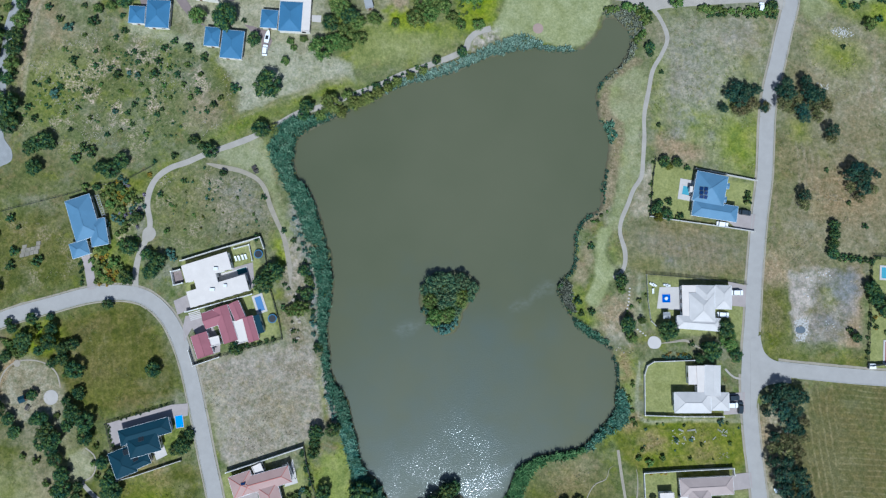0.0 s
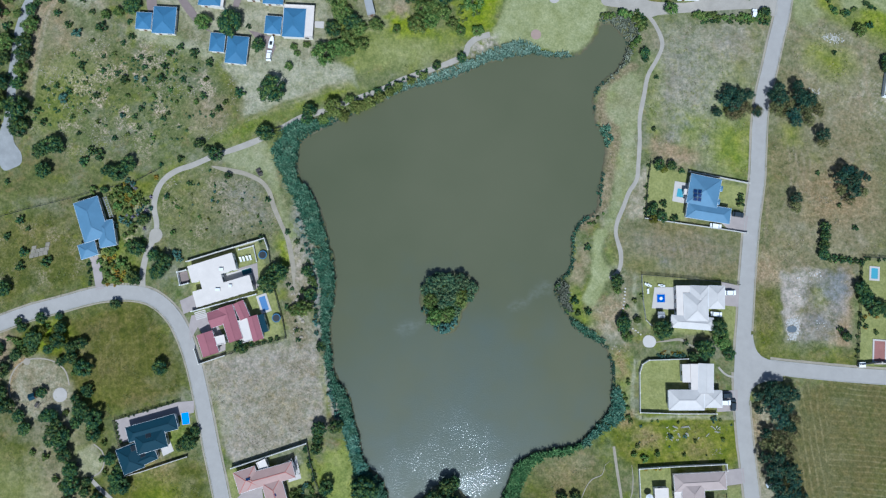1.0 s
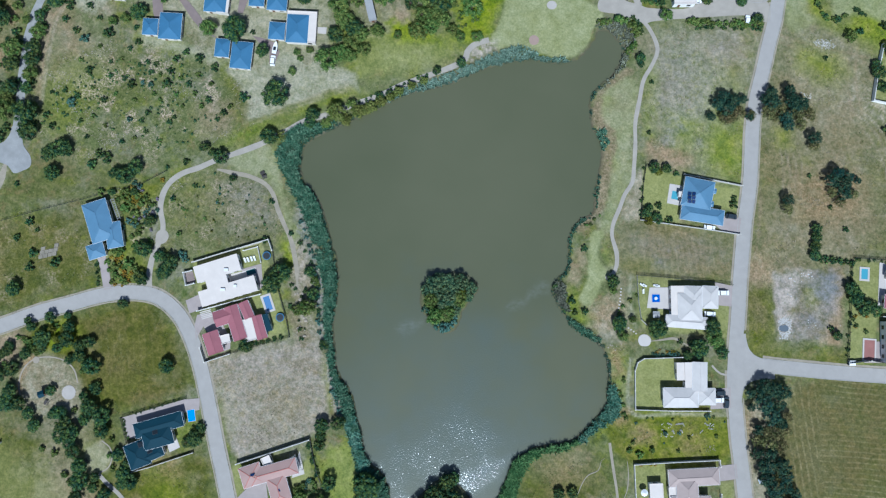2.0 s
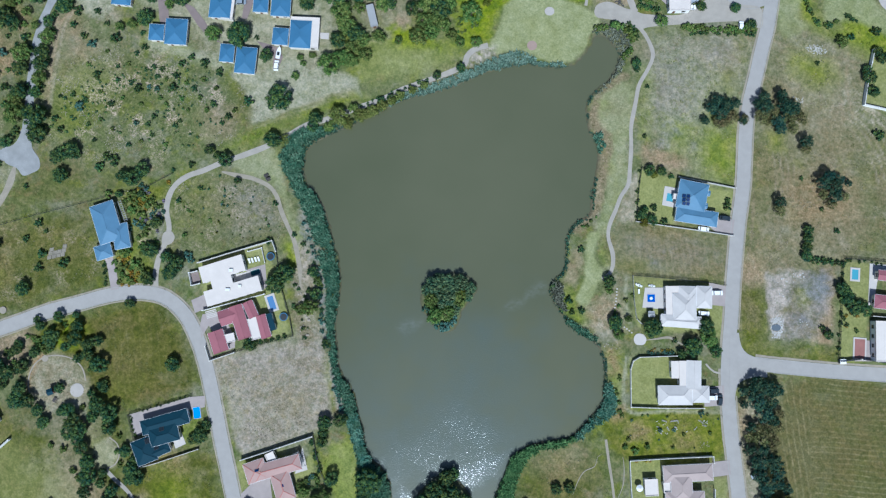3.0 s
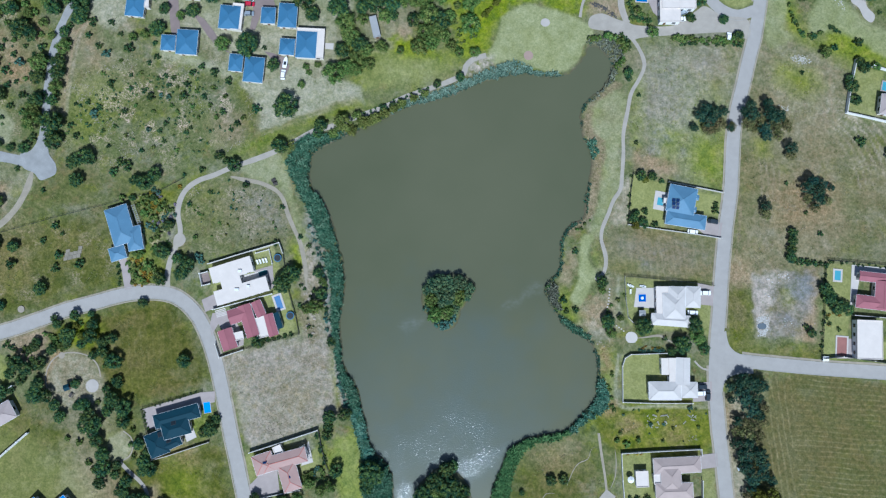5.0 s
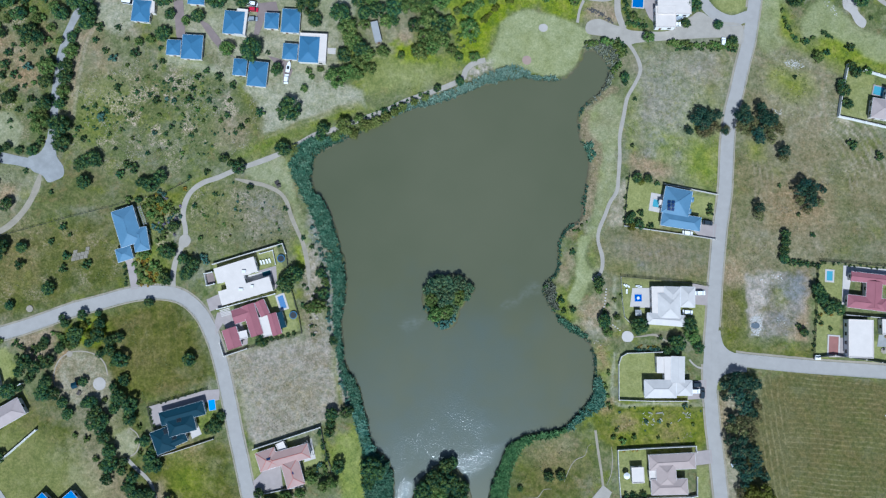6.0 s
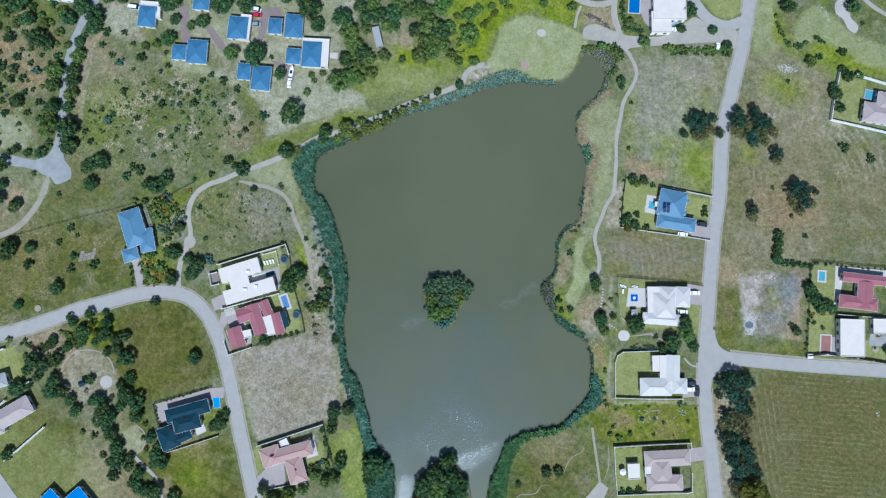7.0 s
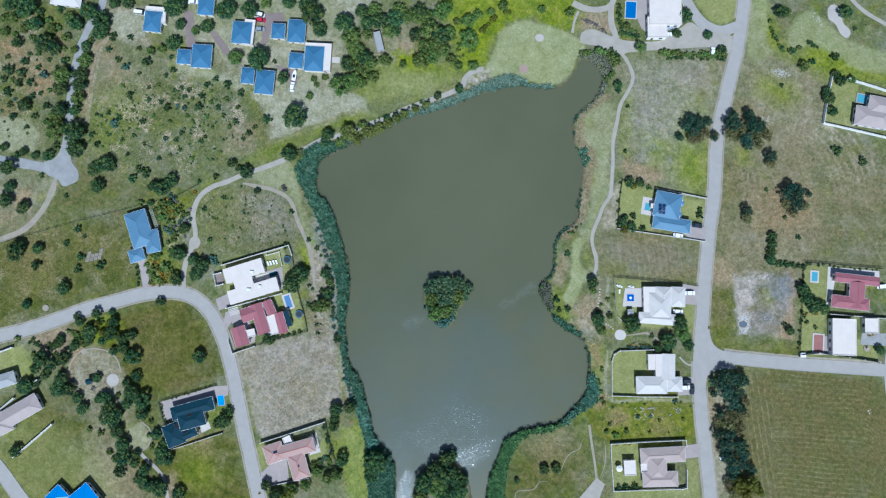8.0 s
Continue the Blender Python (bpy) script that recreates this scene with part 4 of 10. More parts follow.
RUST = (
    ([(-204.6, 116.0), (-196.9, 114.9), (-190.3, 111.5), (-191.4, 107.6), (-199.1, 108.1), (-204.3, 110.2)], 8, 0.9),
    ([(-186.0, 100.8), (-176.7, 100.2), (-176.3, 91.4), (-182.9, 88.8), (-188.2, 94.5)], 7, 0.9),
    ([(-176.4, 118.1), (-171.2, 116.5), (-173.0, 108.6), (-177.1, 110.2)], 5, 0.7),
    ([(-200.6, 86.7), (-192.9, 85.4), (-193.2, 80.2), (-200.3, 80.3)], 6, 0.6),
    ([(-196.4, 104.4), (-188.7, 105.5), (-187.9, 98.4), (-194.5, 97.6)], 6, 0.6),
    ([(-188.3, 107.6), (-181.0, 105.5), (-183.4, 101.3), (-188.6, 102.9)], 6, 0.5),
    ([(-154.3, 117.5), (-149.1, 114.1), (-146.4, 104.9), (-148.7, 97.1), (-152.7, 102.3), (-156.6, 108.8)], 8, 0.45),
    ([(-153.3, 103.6), (-143.7, 99.7), (-144.8, 95.0), (-151.3, 97.1)], 6, 0.45),
    ([(-191.2, 46.9), (-184.8, 46.1), (-185.3, 39.3), (-190.9, 40.0)], 5, 0.8),
    ([(-197.0, 37.5), (-190.7, 36.7), (-192.0, 31.7), (-198.0, 31.7)], 6, 0.5),
    ([(148.3, -11.3), (151.6, -10.0), (151.3, -18.1), (147.6, -17.9)], 2.5, 0.8),
    ([(151.6, 10.3), (154.3, 10.3), (153.1, -8.3), (151.4, -8.3)], 2.5, 0.5),
    ([(136.0, 42.9), (146.8, 49.2), (156.4, 51.0), (162.6, 44.2), (163.2, 34.1), (153.0, 27.8), (140.5, 27.8)], 10, 0.8),
    ([(125.1, 55.6), (128.9, 56.1), (129.1, 44.2), (125.0, 42.9)], 8, 0.35),
    ([(119.0, 16.5), (126.7, 15.3), (125.8, 5.3), (117.9, 5.8)], 5, 0.5),
    ([(132.4, 86.4), (139.9, 83.8), (140.9, 74.8), (132.0, 74.8)], 10, 0.5),
    ([(149.5, 68.4), (162.2, 70.9), (164.2, 58.1), (153.9, 53.0)], 14, 0.35),
    ([(113.6, -41.4), (118.0, -41.4), (118.3, -65.5), (115.8, -67.9)], 4, 0.5),
    ([(137.9, -47.4), (146.5, -48.6), (149.5, -65.5), (142.1, -67.9)], 12, 0.4),
    ([(181.8, -53.4), (189.0, -54.6), (189.4, -72.6), (183.3, -72.6)], 8, 0.45),
    ([(80.5, 60.0), (86.2, 59.5), (95.7, 54.1), (93.6, 51.1), (81.1, 53.6)], 3, 0.5),
    ([(55.6, -5.8), (62.6, -2.1), (68.1, -2.1), (69.0, -7.6), (62.4, -12.5), (57.0, -11.0)], 5, 0.55),
    ([(63.3, -20.6), (66.8, -19.9), (67.6, -29.2), (64.6, -31.6)], 4, 0.7),
    ([(66.9, -41.4), (70.6, -43.8), (69.2, -49.9), (65.8, -48.7)], 4, 0.7),
    ([(-190.2, 25.4), (-167.8, 30.4), (-147.7, 32.9), (-142.3, 20.3), (-166.9, 10.3), (-186.8, 5.3)], 16, 0.35),
    ([(71.2, -50.6), (78.5, -50.3), (78.9, -55.4), (72.1, -55.9)], 5, 0.8),
    ([(88.7, -54.7), (97.3, -54.0), (98.4, -59.5), (89.8, -60.7)], 8, 0.6),
    ([(88.9, -49.1), (96.2, -49.1), (95.7, -52.3), (88.8, -52.3)], 6, 0.4),
    ([(80.5, 26.3), (98.0, 24.8), (97.9, 22.3), (81.0, 23.3)], 4, 0.6),
    ([(75.4, 20.3), (90.4, 19.3), (102.8, 17.3), (101.5, 14.8), (82.8, 16.3), (74.9, 17.8)], 5, 0.6),
    ([(90.2, 12.3), (108.9, 10.8), (108.8, 7.8), (92.6, 8.8)], 5, 0.5),
    ([(-74.8, -36.1), (-63.7, -32.9), (-52.6, -36.6), (-51.2, -47.5), (-61.0, -52.4), (-72.1, -50.0)], 12, 0.3),
    ([(-88.5, -31.7), (-78.6, -29.2), (-77.3, -36.6), (-84.5, -43.9)], 10, 0.35),
    ([(-112.4, -60.9), (-102.6, -62.1), (-101.2, -68.1), (-109.7, -69.3)], 8, 0.5),
    ([(-135.8, -23.9), (-120.9, -21.9), (-118.3, -29.3), (-133.0, -31.7)], 12, 0.3),
    ([(38.4, -65.6), (48.2, -63.1), (50.6, -70.3), (40.8, -72.8)], 10, 0.45),
)
for points, soft, amount in RUST:
    cover("rust", points, soft, amount, 1.2)
MAUVE = (
    ([(88.5, 69.9), (91.5, 69.4), (90.9, 65.8), (87.9, 66.4)], 4, 0.7),
    ([(96.3, 81.3), (99.9, 81.3), (100.3, 77.6), (96.7, 77.6)], 4, 0.6),
    ([(97.9, 62.3), (101.9, 61.7), (101.3, 58.7), (98.3, 59.2)], 4, 0.6),
    ([(82.2, 83.8), (90.5, 83.3), (88.9, 68.4), (82.7, 69.7)], 10, 0.38),
    ([(81.9, 94.2), (89.6, 96.8), (97.0, 90.3), (91.8, 82.5), (83.7, 83.8)], 12, 0.35),
    ([(104.9, 102.0), (113.1, 102.0), (111.8, 91.6), (105.9, 90.3)], 10, 0.5),
    ([(85.9, 65.3), (88.9, 66.4), (90.0, 59.5), (86.2, 59.5)], 5, 0.8),
    ([(-123.1, 34.2), (-115.1, 35.4), (-112.3, 24.1), (-117.1, 17.8), (-122.3, 24.1)], 4, 0.7),
    ([(-131.5, 12.8), (-122.0, 14.1), (-121.7, 5.3), (-130.2, 4.8)], 6, 0.4),
    ([(146.3, 7.8), (151.8, 7.8), (151.0, -7.1), (146.7, -8.5), (145.5, -0.9)], 4, 0.6),
    ([(133.9, 8.3), (145.4, 9.3), (145.6, 3.3), (137.2, 3.8), (135.7, -3.4), (132.6, -2.1), (132.2, 2.8)], 3, 0.45),
    ([(127.2, 8.0), (131.9, 8.3), (131.2, 0.4), (132.4, -5.8), (128.9, -9.5), (127.9, -0.4)], 1.5, 0.7),
    ([(134.3, -9.5), (144.2, -8.6), (145.0, -13.2), (135.3, -17.4), (131.1, -16.9)], 5, 0.55),
    ([(109.5, 83.8), (114.5, 79.9), (112.1, 65.3), (108.6, 66.3)], 6, 0.3),
    ([(-92.0, -27.3), (-71.3, -21.4), (-52.1, -17.9), (-46.0, -29.2), (-45.3, -43.9), (-48.7, -51.6), (-79.0, -61.3), (-81.5, -59.4), (-85.8, -43.9)], 4, 0.35),
    ([(-45.5, -28.3), (-43.5, -29.2), (-41.4, -39.0), (-40.9, -45.3), (-43.3, -45.8), (-44.4, -37.8)], 2, 0.85),
    ([(87.4, 18.8), (90.9, 18.8), (90.8, 16.5), (87.3, 16.5)], 3, 0.8),
    ([(81.5, 13.8), (85.8, 13.8), (85.2, 11.3), (81.7, 11.3)], 3, 0.8),
    ([(106.3, 16.5), (109.3, 16.3), (108.7, 13.3), (106.2, 13.8)], 3, 0.7),
    ([(95.5, 22.8), (100.4, 22.3), (99.9, 19.8), (95.4, 20.3)], 4, 0.5),
)
for points, soft, amount in MAUVE:
    cover("mauve", points, soft, amount, 1.4)
# hay lines left by the mower
for start, count, dx, dy, amount in (
    ([(145.0, 70.4), (154.6, 71.9), (164.5, 65.3), (171.5, 53.0), (173.7, 44.2)], 8, 2.6, 1.2, 0.75),
    ([(136.7, 63.3), (140.0, 50.5), (138.9, 37.9), (135.1, 30.3)], 4, -2.4, 0.3, 0.5),
    ([(150.3, 91.5), (160.1, 83.8), (166.0, 72.2)], 5, 2.4, -1.2, 0.65),
    ([(84.4, 94.2), (83.7, 81.3), (84.4, 68.4)], 6, 2.2, 0.0, 0.45),
    ([(116.5, 16.5), (116.6, 10.3), (116.4, 5.8)], 5, 2.0, 0.0, 0.35),
    ([(109.8, 0.4), (110.0, -9.5), (109.8, -19.4)], 4, 2.2, 0.0, 0.25),
):
    for k in range(count):
        track("dry", [(x + dx * k, y + dy * k + 0.5 * math.sin(k * 2.1)) for x, y in start], 0.85, min(1.0, amount * 1.5))
eye = edge_distance(gx, gy, curve([(63.2, 23.3), (61.5, 20.3), (60.3, 15.7), (61.7, 12.3), (64.4, 9.8), (66.1, 11.7), (66.8, 14.6), (65.6, 18.9), (64.2, 21.8)], 2.0, True)) + wob
COVER["pale"] *= np.clip(0.5 + eye / 1.2, 0, 1)
COVER["lush"] = np.maximum(COVER["lush"] * np.clip(0.5 + eye / 1.2, 0, 1), np.clip(0.5 - eye / 1.5, 0, 1) * 0.28)
# greener turf west of the pale blue roof, and on the round meadow
for points, keep in (
    ([(-171.8, 33.6), (-154.9, 36.8), (-143.8, 37.8), (-139.2, 17.6), (-134.4, 3.8), (-153.1, -1.4), (-169.8, -5.5)], 0.25),
    ([(-106.1, 43.1), (-82.8, 47.3), (-67.7, 38.7), (-61.1, 23.8), (-75.8, 20.6), (-99.0, 17.5), (-106.6, 26.0)], 0.45),
):
    out = np.clip(0.5 + (edge_distance(gx, gy, curve(points, 4.0, True)) + wob * 3) / 6, keep, 1)
    for kind in ("dry", "bare", "rust", "lush"):
        COVER[kind] *= out
bed = np.clip(0.5 + (edge_distance(gx, gy, curve([(-128.4, 41.0), (-120.0, 43.6), (-116.7, 41.0), (-117.3, 34.5), (-115.1, 26.0), (-117.0, 17.5), (-117.2, 4.9), (-129.1, 3.2), (-130.1, 13.3), (-124.5, 21.8), (-127.0, 32.4)], 4.0, True)) + wob * 2) / 4, 0.25, 1)
for kind in ("mauve", "dust", "dry", "bare"):
    COVER[kind] *= bed
# which way the mower went: east-west rows that turn at the field's ends
EDGE_WEST, EDGE_EAST = (143.0, -58.3)[0], (181.1, -58.2)[0]
swath = gy + 0.057 * gx + np.clip(gx - EDGE_EAST, 0, None) ** 2 * 0.13 + 0.00035 * (gx - 130.0) ** 2
swath = np.where(gx + wob * 3.0 < EDGE_WEST, gx * 0.8 + 0.1 * gy, swath)
# gardens
cover("lawn", [(78.0, 50.6), (93.5, 46.0), (91.1, 27.8), (76.1, 29.3)], 1, 1, 0.2, False)
cover("lawn", [(104.7, 42.9), (115.9, 41.4), (115.2, 32.3), (104.5, 34.1)], 1, 1, 0.2, False)
cover("lawn", [(74.2, 7.3), (110.4, 4.6), (109.8, -16.9), (76.8, -13.2), (74.9, -9.5)], 1, 0.8, 0.2, False)
cover("lawn", [(72.6, -24.8), (90.6, -24.3), (90.2, -43.8), (72.3, -43.8)], 1, 0.9, 0.2, False)
cover("lawn", [(70.9, -64.3), (84.9, -64.3), (85.7, -84.2), (72.3, -84.2)], 1, 0.8, 0.2, False)
cover("lawn", [(104.2, -70.8), (109.1, -70.8), (109.8, -89.4), (72.2, -89.4), (72.3, -84.6), (103.9, -82.7)], 1, 0.7, 0.2, False)
cover("lawn", [(157.4, 13.3), (169.8, 12.3), (166.9, -9.5), (163.3, -26.7), (154.7, -26.7)], 1, 0.9, 0.2, False)
cover("lawn", [(179.6, -19.4), (189.4, -19.9), (188.3, -29.2), (178.5, -28.2)], 1, 0.9, 0.2, False)
cover("lawn", [(173.3, 96.7), (185.9, 94.1), (181.5, 74.7), (169.5, 76.6)], 1, 0.8, 0.2, False)
cover("lawn", [(-98.9, 12.8), (-72.1, 20.3), (-64.7, 0.4), (-61.5, -17.0), (-76.4, -18.2), (-79.2, -2.1), (-95.3, -4.6)], 1, 0.9, 0.2, False)
cover("lawn", [(-73.5, -37.1), (-63.7, -33.6), (-53.3, -37.1), (-52.7, -45.1), (-59.8, -50.7), (-70.9, -48.7)], 14, 0.28, 2.5)
cover("lawn", [(-89.0, -31.7), (-83.6, -30.5), (-82.2, -36.1), (-86.3, -41.5)], 8, 0.35, 2.0)
cover("lawn", [(-82.8, -65.7), (-79.0, -63.2), (-76.5, -75.2), (-80.7, -76.4)], 1, 0.8, 0.2, False)
cover("lawn", [(-58.8, -68.0), (-52.2, -62.0), (-50.9, -70.4), (-58.1, -78.8), (-59.4, -75.2)], 1, 0.9, 0.2, False)
cover("lush", [(-104.1, -48.8), (-95.5, -47.5), (-94.1, -54.8), (-102.6, -59.6)], 2, 0.4, 0.5)

mesh = bpy.data.meshes.new("ground")
nx, ny = len(GX), len(GY)
corner = (np.arange(ny - 1)[:, None] * nx + np.arange(nx - 1)).ravel()
mesh.from_pydata(np.stack((gx, gy, gz), 1), [], np.stack((corner, corner + 1, corner + nx + 1, corner + nx), 1).tolist())
for name, keys in (("cover_one", ("lush", "pale", "dry")), ("cover_two", ("scrub", "mown", "grit")), ("cover_three", ("bare", "lawn", "deep")), ("cover_four", ("dust", "rust", "mauve")), ("cover_five", ("chalk", "slate", "tawny"))):
    layer = mesh.attributes.new(name, "FLOAT_VECTOR", "POINT")
    data = np.zeros((len(gx), 3), np.float32)
    for i, k in enumerate(keys):
        data[:, i] = COVER[k]
    layer.data.foreach_set("vector", data.ravel())
wet = mesh.attributes.new("shore", "FLOAT", "POINT")
wet.data.foreach_set("value", depth.astype(np.float32))
lane = mesh.attributes.new("swath", "FLOAT", "POINT")
lane.data.foreach_set("value", swath.astype(np.float32))
mesh.polygons.foreach_set("use_smooth", [True] * len(mesh.polygons))
ground = tagged(new("ground", mesh), "uneven green and straw-coloured grassland round the lake", "ground", kind="structure")


def ground_material():
    n = Nodes("grassland", 0.95, 0, 0.1)
    big, mid, fine, tiny = n.noise(0.03, 4, 0.6), n.noise(0.22, 5, 0.65), n.noise(1.3, 5, 0.7), n.noise(5.0, 3, 0.7)
    grass = n.ramp(mid, (0.30, (0.074, 0.094, 0.028)), (0.5, (0.134, 0.152, 0.058)), (0.70, (0.220, 0.215, 0.115)))
    grass = n.mix(n.spread(big, 0.35, 0.7), grass, (0.170, 0.172, 0.090))
    brown, green = n.noise(0.075, 5, 0.7), n.noise(0.13, 5, 0.7)
    grass = n.mix(n.math("MULTIPLY", n.spread(brown, 0.5, 0.68), 0.75), grass, (0.200, 0.165, 0.105))
    grass = n.mix(n.math("MULTIPLY", n.spread(green, 0.52, 0.68), 0.8), grass, (0.085, 0.120, 0.030))
    grey, yellow, rust = n.noise(0.055, 6, 0.72), n.noise(0.095, 6, 0.72), n.noise(0.16, 5, 0.72)
    tone = lambda base, k: n.mix(n.math("MULTIPLY", n.spread(rust, 0.56, 0.66), 0.5 * k), n.mix(n.math("MULTIPLY", n.spread(yellow, 0.53, 0.64), 0.75 * k), n.mix(n.math("MULTIPLY", n.spread(grey, 0.52, 0.64), 0.65 * k), base, (0.225, 0.215, 0.175)), (0.165, 0.178, 0.026)), (0.215, 0.145, 0.075))
    grass = tone(grass, 1.0)
    kinds = {}
    for name, keys in (("cover_one", ("lush", "pale", "dry")), ("cover_two", ("scrub", "mown", "grit")), ("cover_three", ("bare", "lawn", "deep")), ("cover_four", ("dust", "rust", "mauve")), ("cover_five", ("chalk", "slate", "tawny"))):
        a = n.add("ShaderNodeAttribute")
        a.attribute_name = name
        s = n.add("ShaderNodeSeparateXYZ")
        n.link(a.outputs["Vector"], s.inputs["Vector"])
        for k, o in zip(keys, s.outputs):
            kinds[k] = o
    c = grass
    deep = n.ramp(mid, (0.3, (0.052, 0.066, 0.008)), (0.5, (0.096, 0.100, 0.014)), (0.7, (0.160, 0.140, 0.036)))
    deep = n.mix(n.math("MULTIPLY", n.spread(brown, 0.5, 0.68), 0.6), deep, (0.170, 0.130, 0.055))
    deep = tone(deep, 0.35)
    c = n.mix(kinds["deep"], c, deep)
    scrub = n.ramp(fine, (0.34, (0.076, 0.098, 0.028)), (0.52, (0.128, 0.142, 0.052)), (0.70, (0.205, 0.192, 0.100)))
    c = n.mix(n.math("MULTIPLY", kinds["scrub"], 0.75), c, tone(scrub, 0.6))
    specks = n.math("MULTIPLY", n.spread(n.noise(1.5, 4, 0.75), 0.47, 0.58), n.spread(n.noise(0.085, 4, 0.65), 0.51, 0.60))
    c = n.mix(n.math("MULTIPLY", kinds["scrub"], specks), c, (0.55, 0.415, 0.350))
    dry = n.ramp(mid, (0.3, (0.215, 0.180, 0.122)), (0.5, (0.330, 0.280, 0.212)), (0.7, (0.410, 0.355, 0.292)))
    dry = n.mix(n.math("MULTIPLY", n.spread(n.noise(0.10, 5, 0.75), 0.5, 0.64), 0.75), dry, (0.225, 0.185, 0.115))
    dry = n.mix(n.math("MULTIPLY", n.spread(n.noise(0.9, 4, 0.75), 0.56, 0.70), 0.6), dry, (0.50, 0.46, 0.40))
    c = n.mix(kinds["dry"], c, dry)
    grit = n.ramp(mid, (0.32, (0.145, 0.128, 0.100)), (0.5, (0.215, 0.190, 0.158)), (0.68, (0.325, 0.288, 0.248)))
    grit = n.mix(n.math("MULTIPLY", n.spread(n.noise(0.16, 5, 0.75), 0.48, 0.60), 0.85), grit, (0.135, 0.130, 0.052))
    grit = n.mix(n.math("MULTIPLY", n.spread(n.noise(0.55, 5, 0.75), 0.57, 0.66), 0.55), grit, (0.42, 0.39, 0.39))
    grit = n.mix(n.math("MULTIPLY", n.spread(n.noise(0.42, 5, 0.75), 0.42, 0.34), 0.7), grit, (0.085, 0.080, 0.075))
    c = n.mix(kinds["grit"], c, grit)
    bare = n.ramp(mid, (0.3, (0.27, 0.19, 0.13)), (0.7, (0.42, 0.32, 0.235)))
    c = n.mix(kinds["bare"], c, bare)
    lush = n.ramp(mid, (0.3, (0.110, 0.165, 0.010)), (0.5, (0.205, 0.242, 0.009)), (0.7, (0.280, 0.275, 0.036)))
    c = n.mix(kinds["lush"], c, lush)
    pale = n.ramp(mid, (0.3, (0.243, 0.252, 0.114)), (0.7, (0.350, 0.350, 0.200)))
    c = n.mix(kinds["pale"], c, pale)
    lawn = n.ramp(mid, (0.3, (0.232, 0.235, 0.082)), (0.7, (0.310, 0.305, 0.125)))
    c = n.mix(kinds["lawn"], c, lawn)
    dust = n.ramp(mid, (0.3, (0.275, 0.265, 0.175)), (0.5, (0.345, 0.325, 0.245)), (0.7, (0.395, 0.365, 0.300)))
    dust = n.mix(n.math("MULTIPLY", n.spread(n.noise(0.12, 5, 0.75), 0.50, 0.66), 0.5), dust, (0.215, 0.220, 0.105))
    c = n.mix(kinds["dust"], c, dust)
    c = n.mix(n.math("MULTIPLY", kinds["rust"], n.spread(n.noise(0.28, 5, 0.75), 0.32, 0.52)), c, n.ramp(fine, (0.35, (0.225, 0.135, 0.070)), (0.65, (0.38, 0.265, 0.165))))
    c = n.mix(n.math("MULTIPLY", kinds["mauve"], n.spread(n.noise(0.33, 5, 0.75), 0.32, 0.52)), c, n.ramp(mid, (0.3, (0.240, 0.220, 0.250)), (0.7, (0.360, 0.330, 0.350))))
    c = n.mix(n.math("MULTIPLY", kinds["tawny"], n.spread(n.noise(0.2, 6, 0.75), 0.36, 0.56)), c, n.ramp(fine, (0.35, (0.155, 0.122, 0.065)), (0.65, (0.268, 0.212, 0.142))))
    c = n.mix(n.math("MULTIPLY", kinds["slate"], n.spread(n.noise(0.3, 6, 0.75), 0.34, 0.54)), c, n.ramp(mid, (0.3, (0.150, 0.152, 0.172)), (0.7, (0.250, 0.252, 0.275))))
    c = n.mix(n.math("MULTIPLY", kinds["chalk"], n.spread(n.noise(0.35, 6, 0.75), 0.36, 0.52)), c, n.ramp(mid, (0.3, (0.330, 0.275, 0.250)), (0.7, (0.510, 0.435, 0.405))))
    way = n.add("ShaderNodeAttribute")
    way.attribute_name = "swath"
    lane = n.math("ADD", way.outputs["Fac"], n.math("MULTIPLY", n.noise(0.05, 3, 0.5), 2.4))
    rows = n.math("SINE", n.math("MULTIPLY", lane, 6.283 / 2.0))
    hay = n.math("MULTIPLY", n.spread(rows, 0.30, 1.0), n.math("MULTIPLY", n.spread(n.noise(0.30, 4, 0.7), 0.30, 0.66), n.spread(n.noise(0.06, 4, 0.6), 0.30, 0.60)))
    swath_colour = n.mix(hay, (0.112, 0.102, 0.032), (0.245, 0.208, 0.110))
    swath_colour = n.mix(n.math("MULTIPLY", n.spread(brown, 0.45, 0.68), 0.7), swath_colour, (0.150, 0.116, 0.050))
    c = n.mix(n.math("MULTIPLY", kinds["mown"], n.math("ADD", n.math("MULTIPLY", n.spread(brown, 0.3, 0.6), 0.30), 0.6)), c, swath_colour)
    calm = n.math("SUBTRACT", 1.0, n.math("MAXIMUM", n.math("MULTIPLY", kinds["lawn"], 0.75), n.math("MULTIPLY", kinds["pale"], 0.7)))
    tussock = n.noise(0.6, 4, 0.7)
    c = n.mix(n.math("MULTIPLY", n.spread(tussock, 0.50, 0.34), n.math("MULTIPLY", calm, 0.8)), c, n.mix(1.0, c, (0.62, 0.70, 0.56), "MULTIPLY"))
    c = n.mix(n.math("MULTIPLY", n.spread(tussock, 0.50, 0.66), n.math("MULTIPLY", calm, 0.8)), c, n.mix(1.0, c, (1.36, 1.30, 1.28), "MULTIPLY"))
    c = n.mix(n.spread(fine, 0.3, 0.75), n.mix(1.0, c, (0.66, 0.70, 0.62), "MULTIPLY"), n.mix(1.0, c, (1.27, 1.23, 1.20), "MULTIPLY"))
    c = n.mix(n.spread(tiny, 0.35, 0.8), n.mix(1.0, c, (0.88, 0.90, 0.87), "MULTIPLY"), c)
    w = n.add("ShaderNodeAttribute")
    w.attribute_name = "shore"
